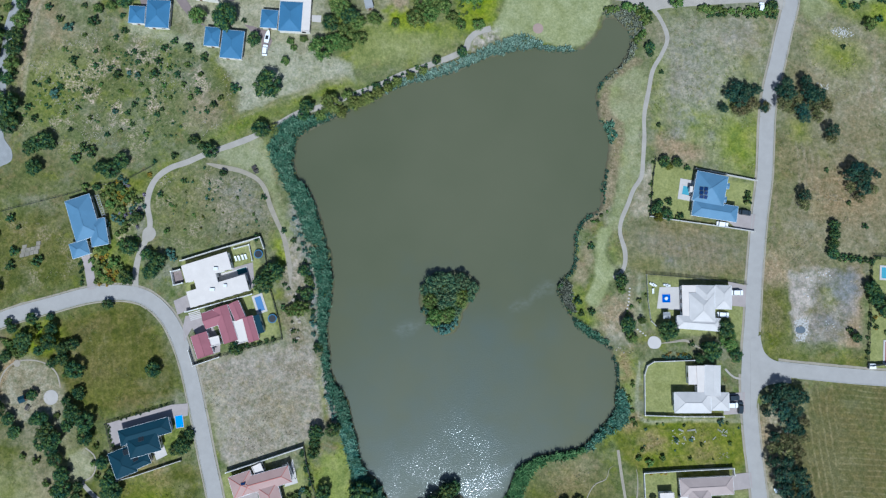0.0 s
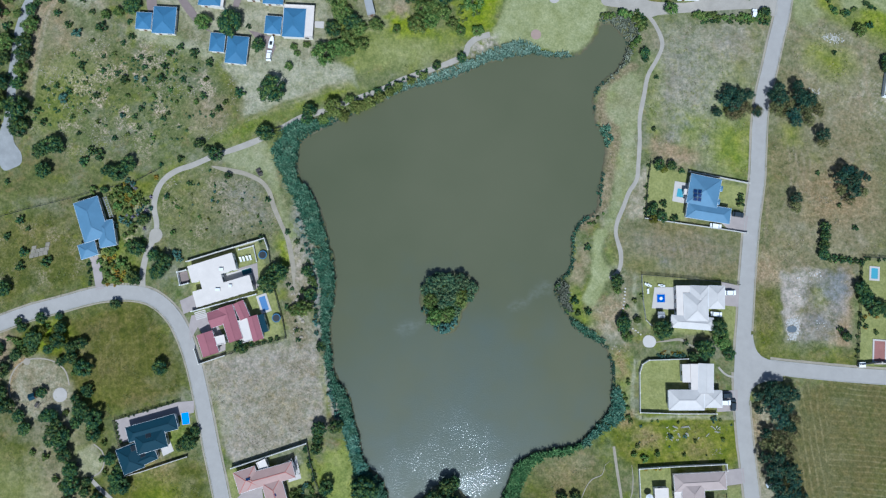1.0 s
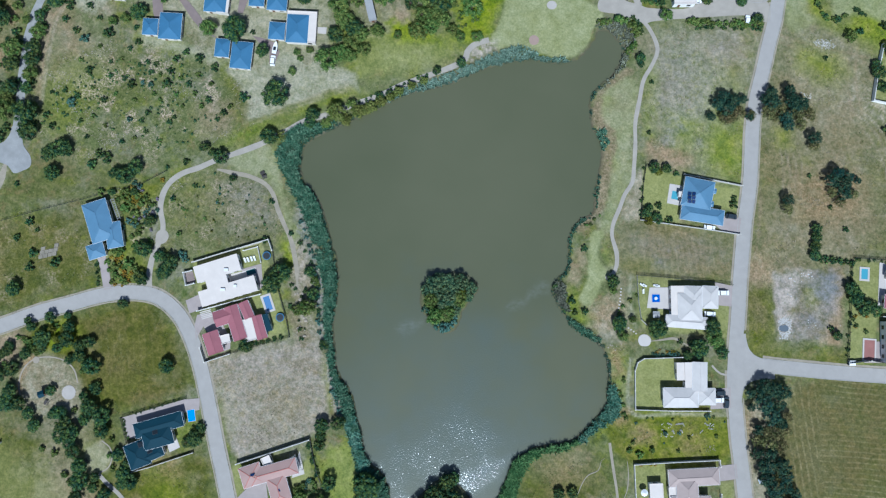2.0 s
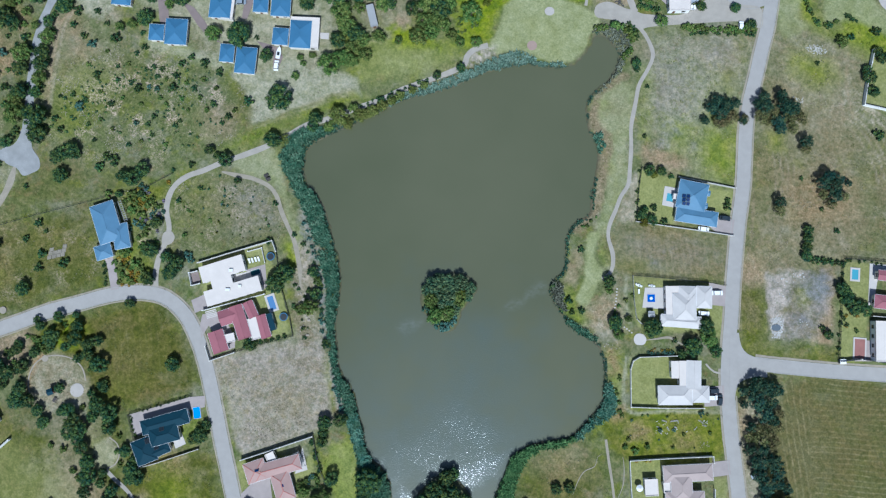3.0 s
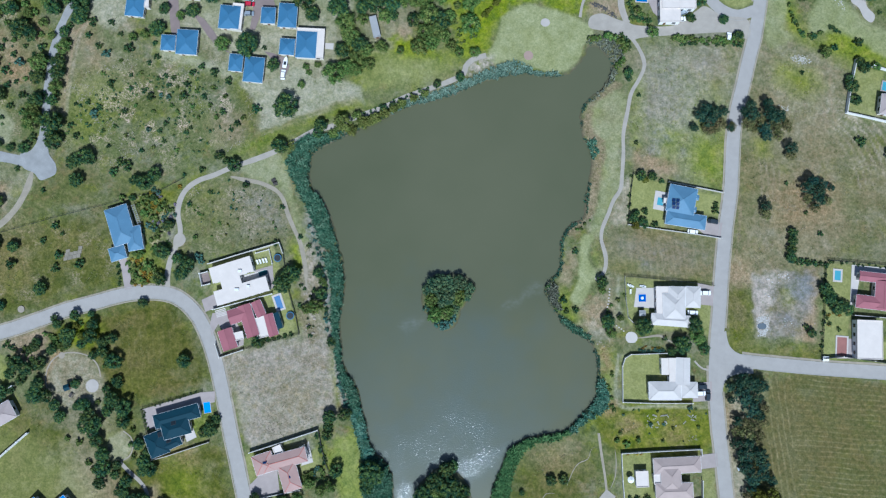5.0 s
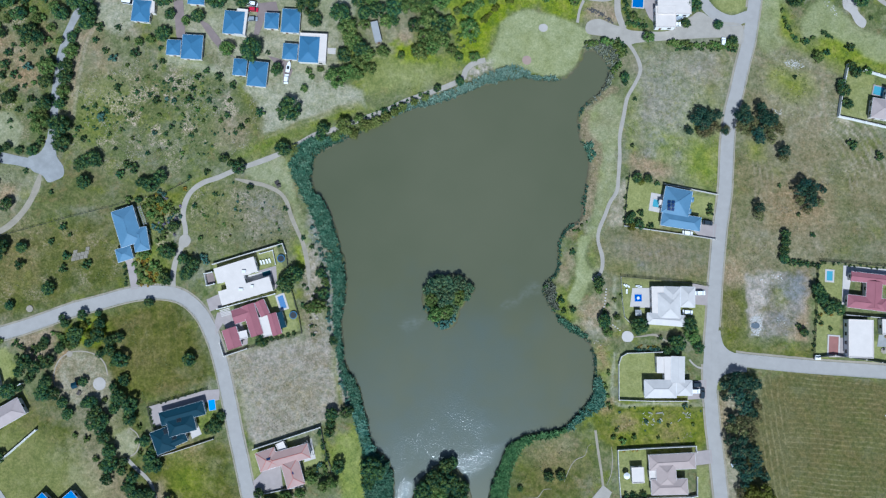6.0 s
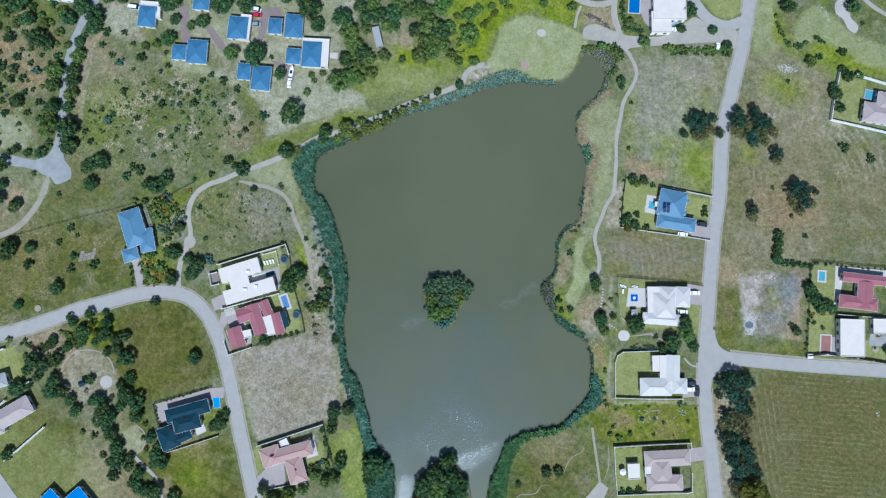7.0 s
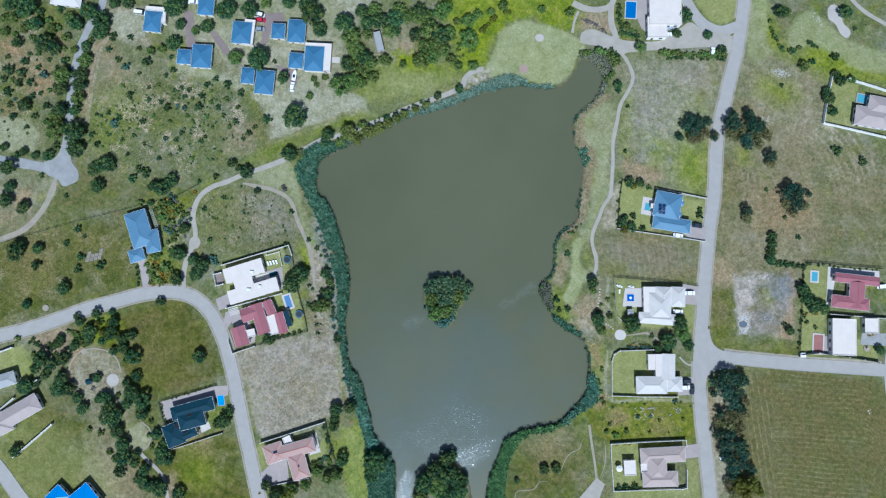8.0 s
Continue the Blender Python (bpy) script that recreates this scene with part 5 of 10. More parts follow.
    c = n.mix(n.spread(w.outputs["Fac"], 0.6, -1.2), c, (0.085, 0.075, 0.05))
    n.bump(n.math("ADD", fine, n.math("MULTIPLY", tiny, 0.5)), 0.5, 0.25)
    return n.colour(c)


mesh.materials.append(ground_material())

# ---- water ----
WX, WY = np.arange(-66, 76, 1.0), np.arange(-170, 112, 1.0)
wx, wy = [a.ravel() for a in np.meshgrid(WX, WY)]
lake_mesh = bpy.data.meshes.new("lake_water")
keep = edge_distance(wx, wy, LAKE) < 3.0
cells = (np.arange(len(WY) - 1)[:, None] * len(WX) + np.arange(len(WX) - 1)).ravel()
quads = np.stack((cells, cells + 1, cells + len(WX) + 1, cells + len(WX)), 1)
quads = quads[keep[quads].all(1)]
used = np.unique(quads)
index = np.full(len(wx), -1)
index[used] = np.arange(len(used))
lake_mesh.from_pydata(np.stack((wx[used], wy[used], np.full(len(used), WATER_LEVEL)), 1), [], index[quads].tolist())
ripple = np.zeros(len(used))
ux, uy = wx[used], wy[used]
uw = value_noise(ux, uy, 14.0, 21) - 0.5 + 0.6 * (value_noise(ux, uy, 5.0, 22) - 0.5) + 0.4 * (value_noise(ux, uy, 2.0, 23) - 0.5)


def breeze(points, soft, amount):
    global ripple
    d = edge_distance(ux, uy, curve(points, 4.0, True)) + uw * soft * 0.38
    ripple = np.maximum(ripple, np.clip(0.5 - d / soft, 0, 1) * amount)


breeze([(-21.7, -43.9), (-6.9, -19.4), (15.3, -16.9), (22.7, -29.2), (27.5, -48.7), (22.5, -58.4), (25.0, -63.2), (17.6, -68.0), (10.2, -76.4), (2.9, -75.2), (-21.3, -115.5), (-24.0, -75.2), (-31.4, -58.4), (-34.0, -43.9)], 60, 0.42)
breeze([(-3.0, -26.5), (8.5, -18.6), (22.0, -17.2), (21.5, -32.6), (23.8, -48.9), (34.0, -54.0), (22.6, -63.0), (14.3, -73.5), (-18.4, -73.4), (-28.7, -61.0), (-20.6, -48.9)], 44, 0.62)
breeze([(2.9, -66.1), (15.2, -62.5), (27.4, -59.8), (20.0, -68.0), (13.9, -74.0), (8.3, -76.4), (4.4, -72.8)], 14, 0.72)
breeze([(-21.5, -80.0), (-13.0, -76.4), (-12.9, -106.0), (-21.4, -106.1)], 8, 0.8)
breeze([(3.5, -20.9), (11.6, -12.5), (22.8, -5.8), (35.8, 3.3), (37.8, 1.8), (29.0, -5.8), (20.8, -13.3), (12.9, -19.9), (5.9, -23.1)], 14, 0.15)
# pale streaks painted into the water colour in place of sun glint
painted_glint = np.zeros(len(used))
for points, soft, amount in (
    ([(24.2, -4.8), (28.4, -1.2), (33.3, 2.1), (37.5, 4.0), (37.9, 2.1), (34.7, -0.6), (30.5, -3.7), (26.3, -6.2)], 5, 0.75),
    ([(-18.6, -13.0), (-13.4, -10.9), (-9.3, -9.9), (-8.6, -11.0), (-14.5, -13.6)], 3, 0.3),
):
    painted_glint = np.maximum(painted_glint, np.clip(0.5 - (edge_distance(ux, uy, curve(points, 3.0, True)) + uw * soft * 0.8) / soft, 0, 1) * amount)
layer = lake_mesh.attributes.new("painted_glint", "FLOAT", "POINT")
layer.data.foreach_set("value", painted_glint.astype(np.float32))
layer = lake_mesh.attributes.new("breeze", "FLOAT", "POINT")
layer.data.foreach_set("value", ripple.astype(np.float32))
lake = tagged(new("lake_water", lake_mesh), "murky olive-brown lake water ruffled by a light breeze", "water", kind="structure")


def water_material():
    n = Nodes("lake_water", 0.2, 0, 0.8)
    n.bsdf.inputs["IOR"].default_value = 1.36
    broad = n.noise(0.02, 3)
    c = n.mix(n.spread(broad, 0.3, 0.7), (0.084, 0.090, 0.046), (0.100, 0.103, 0.056))
    a = n.add("ShaderNodeAttribute")
    a.attribute_name = "breeze"
    wind = a.outputs["Fac"]
    # bluer base colour where ruffled: reflected sky painted into the water
    c = n.mix(n.math("MULTIPLY", n.spread(wind, 0.0, 0.7), 0.75), c, (0.068, 0.098, 0.098))
    # the painted glint streaks, broken up by noise
    glint_mask = n.add("ShaderNodeAttribute")
    glint_mask.attribute_name = "painted_glint"
    c = n.mix(n.math("MULTIPLY", glint_mask.outputs["Fac"], n.spread(n.noise(0.5, 5, 0.7, (1, 1.8, 1), 0.7), 0.35, 0.75)), c, (0.235, 0.250, 0.235))
    # the larger ripples flash; those too small to see spread the sun's glow
    chop = n.noise(1.8, 2.5, 0.6, (1, 1.5, 1), 0.35)
    n.bsdf.inputs["Roughness"].default_value = 0.16
    n.bsdf.inputs["Coat Weight"].default_value = 1.0
    n.bsdf.inputs["Coat Roughness"].default_value = 0.38
    n.bsdf.inputs["Coat IOR"].default_value = 1.33
    b = n.add("ShaderNodeBump")
    b.inputs["Distance"].default_value = 0.5
    n.link(n.math("ADD", n.math("MULTIPLY", wind, 0.43), 0.02), b.inputs["Strength"])
    n.link(chop, b.inputs["Height"])
    n.link(b.outputs["Normal"], n.bsdf.inputs["Normal"])
    return n.colour(c)


lake_mesh.materials.append(water_material())


# ---- roads and paths ----
ROADS = [
    ("road", 5.3, [(-210.4, -21.4), (-195.6, -18.2), (-183.3, -15.3), (-171.1, -11.3), (-158.8, -6.8), (-146.4, -3.4), (-134.1, -0.1), (-124.1, 1.1), (-115.4, 0.4), (-109.1, -2.4), (-103.4, -7.8), (-99.3, -14.8), (-95.6, -24.3), (-92.9, -34.1), (-90.1, -46.3), (-87.4, -58.4), (-85.0, -68.1), (-82.8, -77.6), (-80.2, -88.1), (-76.7, -103.8)]),
    ("road", 5.3, [(136.7, 149.3), (135.4, 133.4), (133.8, 122.9), (131.4, 109.8), (128.5, 99.3), (125.9, 89.0), (123.1, 78.7), (121.2, 68.4), (120.1, 55.6), (119.0, 42.9), (116.9, 30.3), (115.3, 17.8), (113.9, 5.3), (112.8, -7.1), (111.5, -19.4), (110.5, -29.2), (110.7, -41.4), (111.5, -55.9), (112.8, -70.3), (114.2, -87.5), (115.7, -103.5)]),
    ("road", 5.3, [(110.6, -26.7), (117.7, -26.7), (128.8, -28.0), (150.8, -30.1), (175.4, -31.8), (190.1, -32.8), (209.7, -33.8)]),
    ("road", 6.0, [(-203.3, -64.5), (-192.9, -75.8), (-183.8, -87.3), (-174.8, -98.0)]),
    ("road", 4.6, [(107.5, 141.4), (109.1, 134.8), (111.3, 129.5), (116.7, 122.4), (124.5, 118.9), (132.5, 121.3)]),
    ("road", 5.5, [(197.8, -4.6), (196.4, -19.4), (194.0, -32.8), (194.7, -48.6), (195.7, -67.8)]),
]
CORNERS = (
    [(112.0, -16.3), (115.6, -15.0), (115.9, -17.9), (116.8, -21.0), (118.8, -23.3), (122.5, -24.9), (128.6, -25.8), (132.7, -26.6), (132.6, -29.1), (111.6, -28.2)],
    [(111.0, -43.9), (112.9, -43.5), (113.7, -37.8), (115.1, -34.8), (117.6, -33.1), (121.3, -32.3), (126.3, -32.3), (126.4, -29.5), (111.6, -28.2)],
)
ROADS[1] = (*ROADS[1][:2], [(x + (0.35 if y > -30 else 0.1), y) for x, y in ROADS[1][2]])
ROAD_LINES = [curve(p, 1.5) for _, _, p in ROADS]
for i, (kind, width, _) in enumerate(ROADS):
    line = ROAD_LINES[i]
    bm = bmesh.new()
    left, right = sides(line, np.full(len(line), width))
    strip(bm, left, right, -0.15, 0.06 + 0.005 * i)
    tagged(plain("road", bm, M_ASPHALT), "worn pale grey road between grass verges", "road", kind="structure")
    for side in (left, right):
        free = np.ones(len(side), bool)
        for j, other in enumerate(ROAD_LINES):
            if j != i:
                free &= edge_distance(side[:, 0], side[:, 1], other, False) > ROADS[j][1] / 2 + 0.1
        for corner_line in CORNERS:
            free &= edge_distance(side[:, 0], side[:, 1], corner_line) > 0.15
        run = []
        for p, ok in zip(list(side) + [None], list(free) + [False]):
            if ok:
                run.append(p)
                continue
            if len(run) > 2:
                bm = bmesh.new()
                strip(bm, *sides(np.array(run), np.full(len(run), 0.24)), -0.15, 0.15)
                tagged(plain("kerb", bm, M_KERB), "pale concrete kerb along the road", "kerb", kind="structure")
            run = []
for corner_line, first, last in ((CORNERS[0], 1, 8), (CORNERS[1], 1, 7)):
    arc = curve(corner_line[first:last], 0.8)
    bm = bmesh.new()
    strip(bm, *sides(arc, np.full(len(arc), 0.24)), -0.15, 0.155)
    tagged(plain("kerb", bm, M_KERB), "pale concrete kerb round the corner", "kerb", kind="structure")

for line, off, wide in ((ROAD_LINES[1], -3.2, 0.9), (ROAD_LINES[0], 3.2, 0.8), (ROAD_LINES[2], 3.3, 1.1), (ROAD_LINES[0], -3.2, 0.6), (ROAD_LINES[1], 3.2, 0.6)):
    dirn = np.gradient(line, axis=0)
    dirn /= np.hypot(dirn[:, 0], dirn[:, 1])[:, None]
    mid_line = line + np.stack((-dirn[:, 1], dirn[:, 0]), 1) * off
    free = np.ones(len(line), bool)
    for other, (_, width, _) in zip(ROAD_LINES, ROADS):
        if other is not line:
            free &= edge_distance(mid_line[:, 0], mid_line[:, 1], other, False) > width / 2 + 0.8
    for corner_line in CORNERS:
        free &= edge_distance(mid_line[:, 0], mid_line[:, 1], corner_line) > 0.5
    run = []
    for i, ok in enumerate(list(free) + [False]):
        if ok:
            run.append(i)
            continue
        if len(run) > 3:
            bm = bmesh.new()
            pts = mid_line[run]
            strip(bm, *sides(pts, np.array([wide * (0.75 + 0.6 * abs(noise.noise((q[0] * 0.2, q[1] * 0.2, off)))) for q in pts])), -0.15, 0.04)
            tagged(plain("verge", bm, M_DIRT), "worn dusty verge along the kerb", "verge", kind="structure")
        run = []

PATHS = [
    ("path", M_PATH, 2.2, "pale concrete cart path", [(-115.4, 2.3), (-115.6, 8.3), (-114.3, 15.8), (-111.5, 22.3), (-110.8, 27.4), (-112.0, 33.4), (-111.4, 39.0), (-108.8, 44.1), (-103.8, 47.9), (-97.3, 50.2), (-89.8, 53.5), (-80.3, 56.8), (-72.7, 59.8), (-66.2, 63.2), (-59.7, 66.7), (-53.4, 69.6), (-47.1, 71.3), (-37.0, 75.2), (-26.9, 78.8), (-19.8, 82.1), (-12.2, 85.2), (-4.1, 88.1), (3.1, 90.9), (7.7, 93.5), (8.7, 96.7), (11.0, 99.3), (14.3, 100.8), (17.4, 101.6)]),
    ("path", M_PATH, 1.6, "narrow concrete cart path beside the lake", [(78.6, 109.8), (81.6, 105.9), (84.0, 100.7), (84.5, 96.5), (82.3, 91.3), (78.7, 84.9), (77.0, 77.2), (75.1, 67.9), (74.9, 59.2), (74.2, 50.6), (73.4, 44.2), (70.3, 39.2), (68.2, 33.9), (65.6, 27.8), (65.0, 22.8), (66.6, 16.3), (66.5, 11.3), (65.0, 8.1), (62.2, 6.2)]),
    ("path", M_DIRT, 1.8, "trodden dirt path through grass", [(-90.2, 49.6), (-83.9, 48.1), (-77.6, 46.8), (-71.2, 43.8), (-67.9, 39.7), (-66.0, 33.9), (-63.4, 27.9), (-60.8, 22.3), (-59.2, 16.3), (-58.1, 9.8), (-57.8, 4.1)]),
    ("path", M_GRAVEL, 3.4, "gravel track between trees", [(-170.8, 54.5), (-169.9, 65.5), (-169.2, 77.6), (-168.8, 86.7), (-167.9, 97.1), (-166.9, 104.9), (-164.5, 114.1), (-161.2, 122.0), (-156.8, 129.1), (-154.7, 141.8)]),
    ("path", M_GRAVEL, 4.2, "wide gravel track", [(-167.5, 54.3), (-176.4, 55.8), (-184.1, 57.6), (-199.4, 60.2), (-214.7, 62.0)]),
    ("path", M_DIRT, 2.6, "worn dirt track", [(-173.7, 52.8), (-175.9, 44.3), (-180.6, 35.5), (-187.8, 28.4), (-197.7, 24.1), (-210.0, 19.1)]),
    ("path", M_DIRT, 1.0, "straight narrow footpath", [(62.5, -56.4), (63.6, -65.5), (64.7, -73.2), (65.3, -79.4)]),
    ("path", M_STONE, 0.5, "thin curved edging round a play lawn", [(-163.4, -39.5), (-164.6, -34.7), (-163.8, -29.8), (-161.5, -26.3), (-157.6, -24.1), (-151.7, -23.9), (-146.6, -25.6), (-143.3, -29.0), (-141.9, -33.7)]),
    ("path", M_STONE, 0.5, "thin curved edging round a small lawn", [(-131.8, -55.6), (-128.7, -58.0), (-127.6, -61.8), (-129.0, -65.7), (-132.4, -67.6)]),
    ("path", M_PATH, 1.5, "curved garden footpath", [(-132.6, -68.1), (-128.8, -71.9), (-124.3, -75.8), (-121.4, -80.1), (-119.7, -88.2), (-118.9, -99.1)]),
    ("path", M_PATH, 2.6, "pale concrete cart path", [(58.0, 132.2), (63.4, 129.6), (69.8, 129.0), (74.9, 130.9), (78.1, 137.5)]),
    ("path", M_PATH, 2.6, "pale concrete cart path", [(75.4, 131.4), (75.3, 122.9), (77.7, 115.6)]),
    ("path", M_PATH, 1.2, "thin pale path edge", [(60.5, 128.2), (58.7, 124.0), (57.6, 118.2)]),
    ("path", M_PATH, 1.8, "pale cart path on the golf course", [(182.6, 136.0), (187.5, 130.1), (193.7, 125.4), (207.3, 117.5)]),
    ("path", M_PAVING, 3.2, "paved driveway", [(-134.5, 14.8), (-132.9, 9.1), (-131.6, 2.3)]),
    ("path", M_PATH, 0.7, "curved paved garden path", [(102.4, -27.2), (104.1, -29.2), (105.8, -30.4), (108.0, -30.9)]),
    ("path", M_DIRT, 0.9, "pale garden path to the house", [(79.2, -17.9), (83.4, -17.4), (88.3, -16.9), (92.0, -18.9), (94.9, -20.4)]),
    ("path", M_DIRT, 0.32, "narrow footworn trail", [(30.1, -91.8), (30.4, -85.2), (33.3, -84.2), (38.2, -83.7), (40.7, -80.6), (44.3, -80.4)]),
    ("path", M_DIRT, 0.32, "narrow footworn trail", [(49.2, -77.5), (51.8, -71.5), (54.2, -68.4), (57.9, -66.7), (59.2, -63.1), (60.7, -61.9)]),
    ("path", M_DIRT, 0.4, "narrow footworn trail", [(66.8, -78.7), (68.8, -73.9), (69.4, -67.9), (69.0, -63.1)]),
]
for i, (kind, material, width, label, points) in enumerate(PATHS):
    line = curve(points, 1.2)
    taper = np.minimum(1.0, 0.25 + np.minimum(np.arange(len(line)), np.arange(len(line))[::-1]) / 6.0) if material is M_DIRT and "straight" not in label else 1.0
    wide = taper * np.array([width * (1 + 0.22 * (noise.noise((x * 0.15, y * 0.15, i)))) for x, y in line])
    bm = bmesh.new()
    strip(bm, *sides(line, wide), -0.15, 0.045 + 0.004 * i)
    tagged(plain("path", bm, material), label, "path", kind="structure")

PATCHES = [
    ("pavement", M_PATH, "pale concrete forecourt with a bridge approach", [(61.9, 118.2), (67.1, 119.8), (73.4, 117.2), (77.7, 116.1), (82.3, 114.5), (97.1, 114.5), (106.4, 120.3), (111.1, 122.9), (118.1, 118.9), (128.8, 117.1), (129.0, 108.7), (121.0, 111.3), (105.2, 110.8), (84.7, 109.3), (79.1, 108.3), (69.5, 111.9), (61.8, 113.5)]),
    ("pavement", M_PATH, "widened turning place on the cart path", [(-113.3, 23.9), (-112.1, 25.4), (-109.7, 25.4), (-108.4, 23.2), (-109.6, 20.7), (-112.8, 19.7), (-113.6, 21.1)]),
    ("pavement", M_GRAVEL, "gravel junction", [(-179.5, 58.9), (-175.1, 60.7), (-172.7, 64.0), (-171.8, 67.1), (-168.2, 66.6), (-167.2, 59.6), (-164.2, 55.0), (-164.0, 51.0), (-167.5, 48.9), (-170.5, 48.2), (-173.1, 51.2), (-177.8, 53.5)]),
    ("pavement", M_PATH, "flared end of the footpath", [(65.3, -78.7), (68.9, -81.6), (67.2, -85.1), (65.1, -91.8), (53.9, -91.8), (60.9, -83.7)]),
    ("pavement", M_PAVING, "paved driveway beside the house", [(104.1, 28.3), (109.1, 30.8), (115.6, 29.8), (114.4, 23.3), (108.5, 24.3)]),
    ("pavement", M_PAVING, "paved driveway beside the house", [(104.5, 4.8), (111.4, 3.3), (110.7, -4.6), (105.2, -4.1)]),
    ("pavement", M_PAVING, "paved driveway beside the house", [(101.4, -36.5), (109.3, -35.5), (109.1, -43.3), (101.3, -43.8)]),
    ("pavement", M_PAVING, "paved driveway beside the house", [(103.7, -65.0), (110.5, -64.3), (110.8, -69.8), (103.5, -70.8)]),
    ("pavement", M_TERRACE, "pale tiled pool terrace", [(88.0, 43.5), (94.1, 42.4), (92.8, 34.5), (86.7, 35.8)]),
    ("pavement", M_TERRACE, "pale tiled pool terrace", [(79.1, 2.8), (87.5, 2.8), (86.8, -5.8), (77.9, -5.1)]),
    ("pavement", M_TERRACE, "round paved sitting place", [(74.2, -17.4), (75.3, -15.5), (77.7, -15.5), (79.2, -17.4), (78.2, -19.6), (75.2, -19.6)]),
    ("pavement", M_PAVING, "paved driveway in front of the red roofed house", [(-96.5, -7.6), (-89.0, -6.6), (-83.3, -17.0), (-83.3, -20.7), (-86.7, -21.9), (-93.9, -12.0), (-96.7, -17.0), (-97.4, -12.0)]),
    ("pavement", M_PAVING, "paved driveway beside the white house", [(-101.1, -2.1), (-95.7, 0.4), (-94.5, -5.1), (-99.5, -7.1)]),
    ("pavement", M_PAVING, "brick paved yard beside the dark house", [(-124.2, -46.8), (-100.7, -40.0), (-94.7, -39.5), (-94.6, -43.9), (-100.0, -44.9), (-118.9, -50.7), (-118.0, -54.1), (-121.9, -55.1)]),
    ("pavement", M_PAVING, "paved driveway of the pink roofed house", [(-79.7, -77.2), (-75.4, -72.9), (-68.5, -70.9), (-67.4, -80.0), (-74.7, -81.9), (-77.6, -85.3), (-79.6, -80.0)]),
    ("pavement", M_TERRACE, "pale terrace beside the house", [(-57.8, -65.6), (-56.0, -59.4), (-53.9, -68.0), (-58.8, -69.5)]),
    ("pavement", M_BRICK, "brick paved lodge lane", [(-118.9, 128.5), (-114.6, 128.5), (-113.4, 114.0), (-111.4, 107.5), (-114.5, 106.2), (-117.2, 112.7)]),
    ("pavement", M_BRICK, "brick paved lodge lane", [(-81.6, 127.1), (-73.9, 127.9), (-72.5, 122.6), (-78.4, 121.1), (-81.3, 112.7), (-83.4, 113.2)]),
    ("pavement", M_BRICK, "brick paved lodge lane", [(-77.1, 103.5), (-73.5, 102.7), (-68.4, 100.9), (-66.2, 97.0), (-68.2, 91.8), (-70.2, 91.8), (-70.3, 97.5), (-73.4, 99.6)]),
    ("pavement", M_BRICK, "brick paved lodge lane", [(-108.4, 120.6), (-103.2, 117.9), (-98.7, 112.2), (-94.0, 104.8), (-91.4, 102.7), (-96.0, 104.3), (-101.3, 110.1)]),
    ("pavement", M_TERRACE, "terrace along the red roofed house", [(168.6, 12.3), (191.1, 10.3), (191.0, 7.3), (172.2, 9.5), (169.1, -4.6), (167.1, -4.6)]),
    ("pavement", M_GRAVEL, "grey paved yard", [(182.2, -16.9), (192.8, -16.9), (192.5, -22.3), (181.2, -21.8)]),
    ("pavement", M_PAVING, "wooden deck beside the covered pool", [(164.9, -18.1), (168.6, -18.1), (168.2, -26.2), (160.8, -26.2), (161.1, -20.6)]),
    ("pavement", M_PAVING, "swimming pool terrace", [(82.8, 138.8), (93.0, 138.8), (92.0, 117.1), (88.8, 120.3), (87.1, 124.5), (81.5, 125.0)]),
    ("road", M_ASPHALT, "rounded road corner", CORNERS[0]),
    ("road", M_ASPHALT, "rounded road corner", CORNERS[1]),
    ("pavement", M_TERRACE, "small terrace beside the dark house", [(-107.1, -56.5), (-103.3, -54.1), (-101.7, -58.0), (-105.6, -59.9)]),
    ("pavement", M_PAVING, "paved terrace behind the white house", [(-80.4, 9.8), (-71.9, 12.3), (-71.0, 2.8), (-73.5, 2.1), (-74.8, 7.8)]),
    ("pavement", M_TERRACE, "terrace joining the house roofs", [(-85.3, 7.8), (-74.9, 10.3), (-73.8, 7.3), (-84.3, 5.3)]),
]
for i, (kind, material, label, points) in enumerate(PATCHES):
    bm = bmesh.new()
    if any(word in label for word in ("round p", "turning", "junction", "bridge approach")):
        points = curve(points, 0.8, True)
    prism(bm, [tuple(p) for p in points], -0.15, 0.095 + 0.004 * (i % 12))
    tagged(plain(kind, bm, material), label, kind, kind="structure")


# ---- houses ----
def window_meshes():
    frame_bm, pane_bm = bmesh.new(), bmesh.new()
    for lo, hi in (((-0.75, -0.06, -0.65), (0.75, 0.06, -0.57)), ((-0.75, -0.06, 0.57), (0.75, 0.06, 0.65)), ((-0.75, -0.06, -0.57), (-0.67, 0.06, 0.57)), ((0.67, -0.06, -0.57), (0.75, 0.06, 0.57)), ((-0.03, -0.06, -0.57), (0.03, 0.06, 0.57))):
        box(frame_bm, lo, hi)
    box(pane_bm, (-0.67, -0.02, -0.57), (0.67, 0.02, 0.57))
    out = []
    for name, bm, material in (("window", frame_bm, M_FRAME), ("pane", pane_bm, M_GLASS)):
        me = bpy.data.meshes.new(name)
        bm.to_mesh(me)
        bm.free()
        me.materials.append(material)
        out.append(me)
    return out


WINDOW, PANE = window_meshes()
door_bm = bmesh.new()
box(door_bm, (-0.5, -0.05, -1.02), (0.5, 0.05, 1.02))
box(door_bm, (-0.38, -0.07, -0.8), (0.38, 0.07, -0.1))
box(door_bm, (-0.38, -0.07, 0.1), (0.38, 0.07, 0.85))
DOOR = bpy.data.meshes.new("door")
door_bm.to_mesh(DOOR)
door_bm.free()
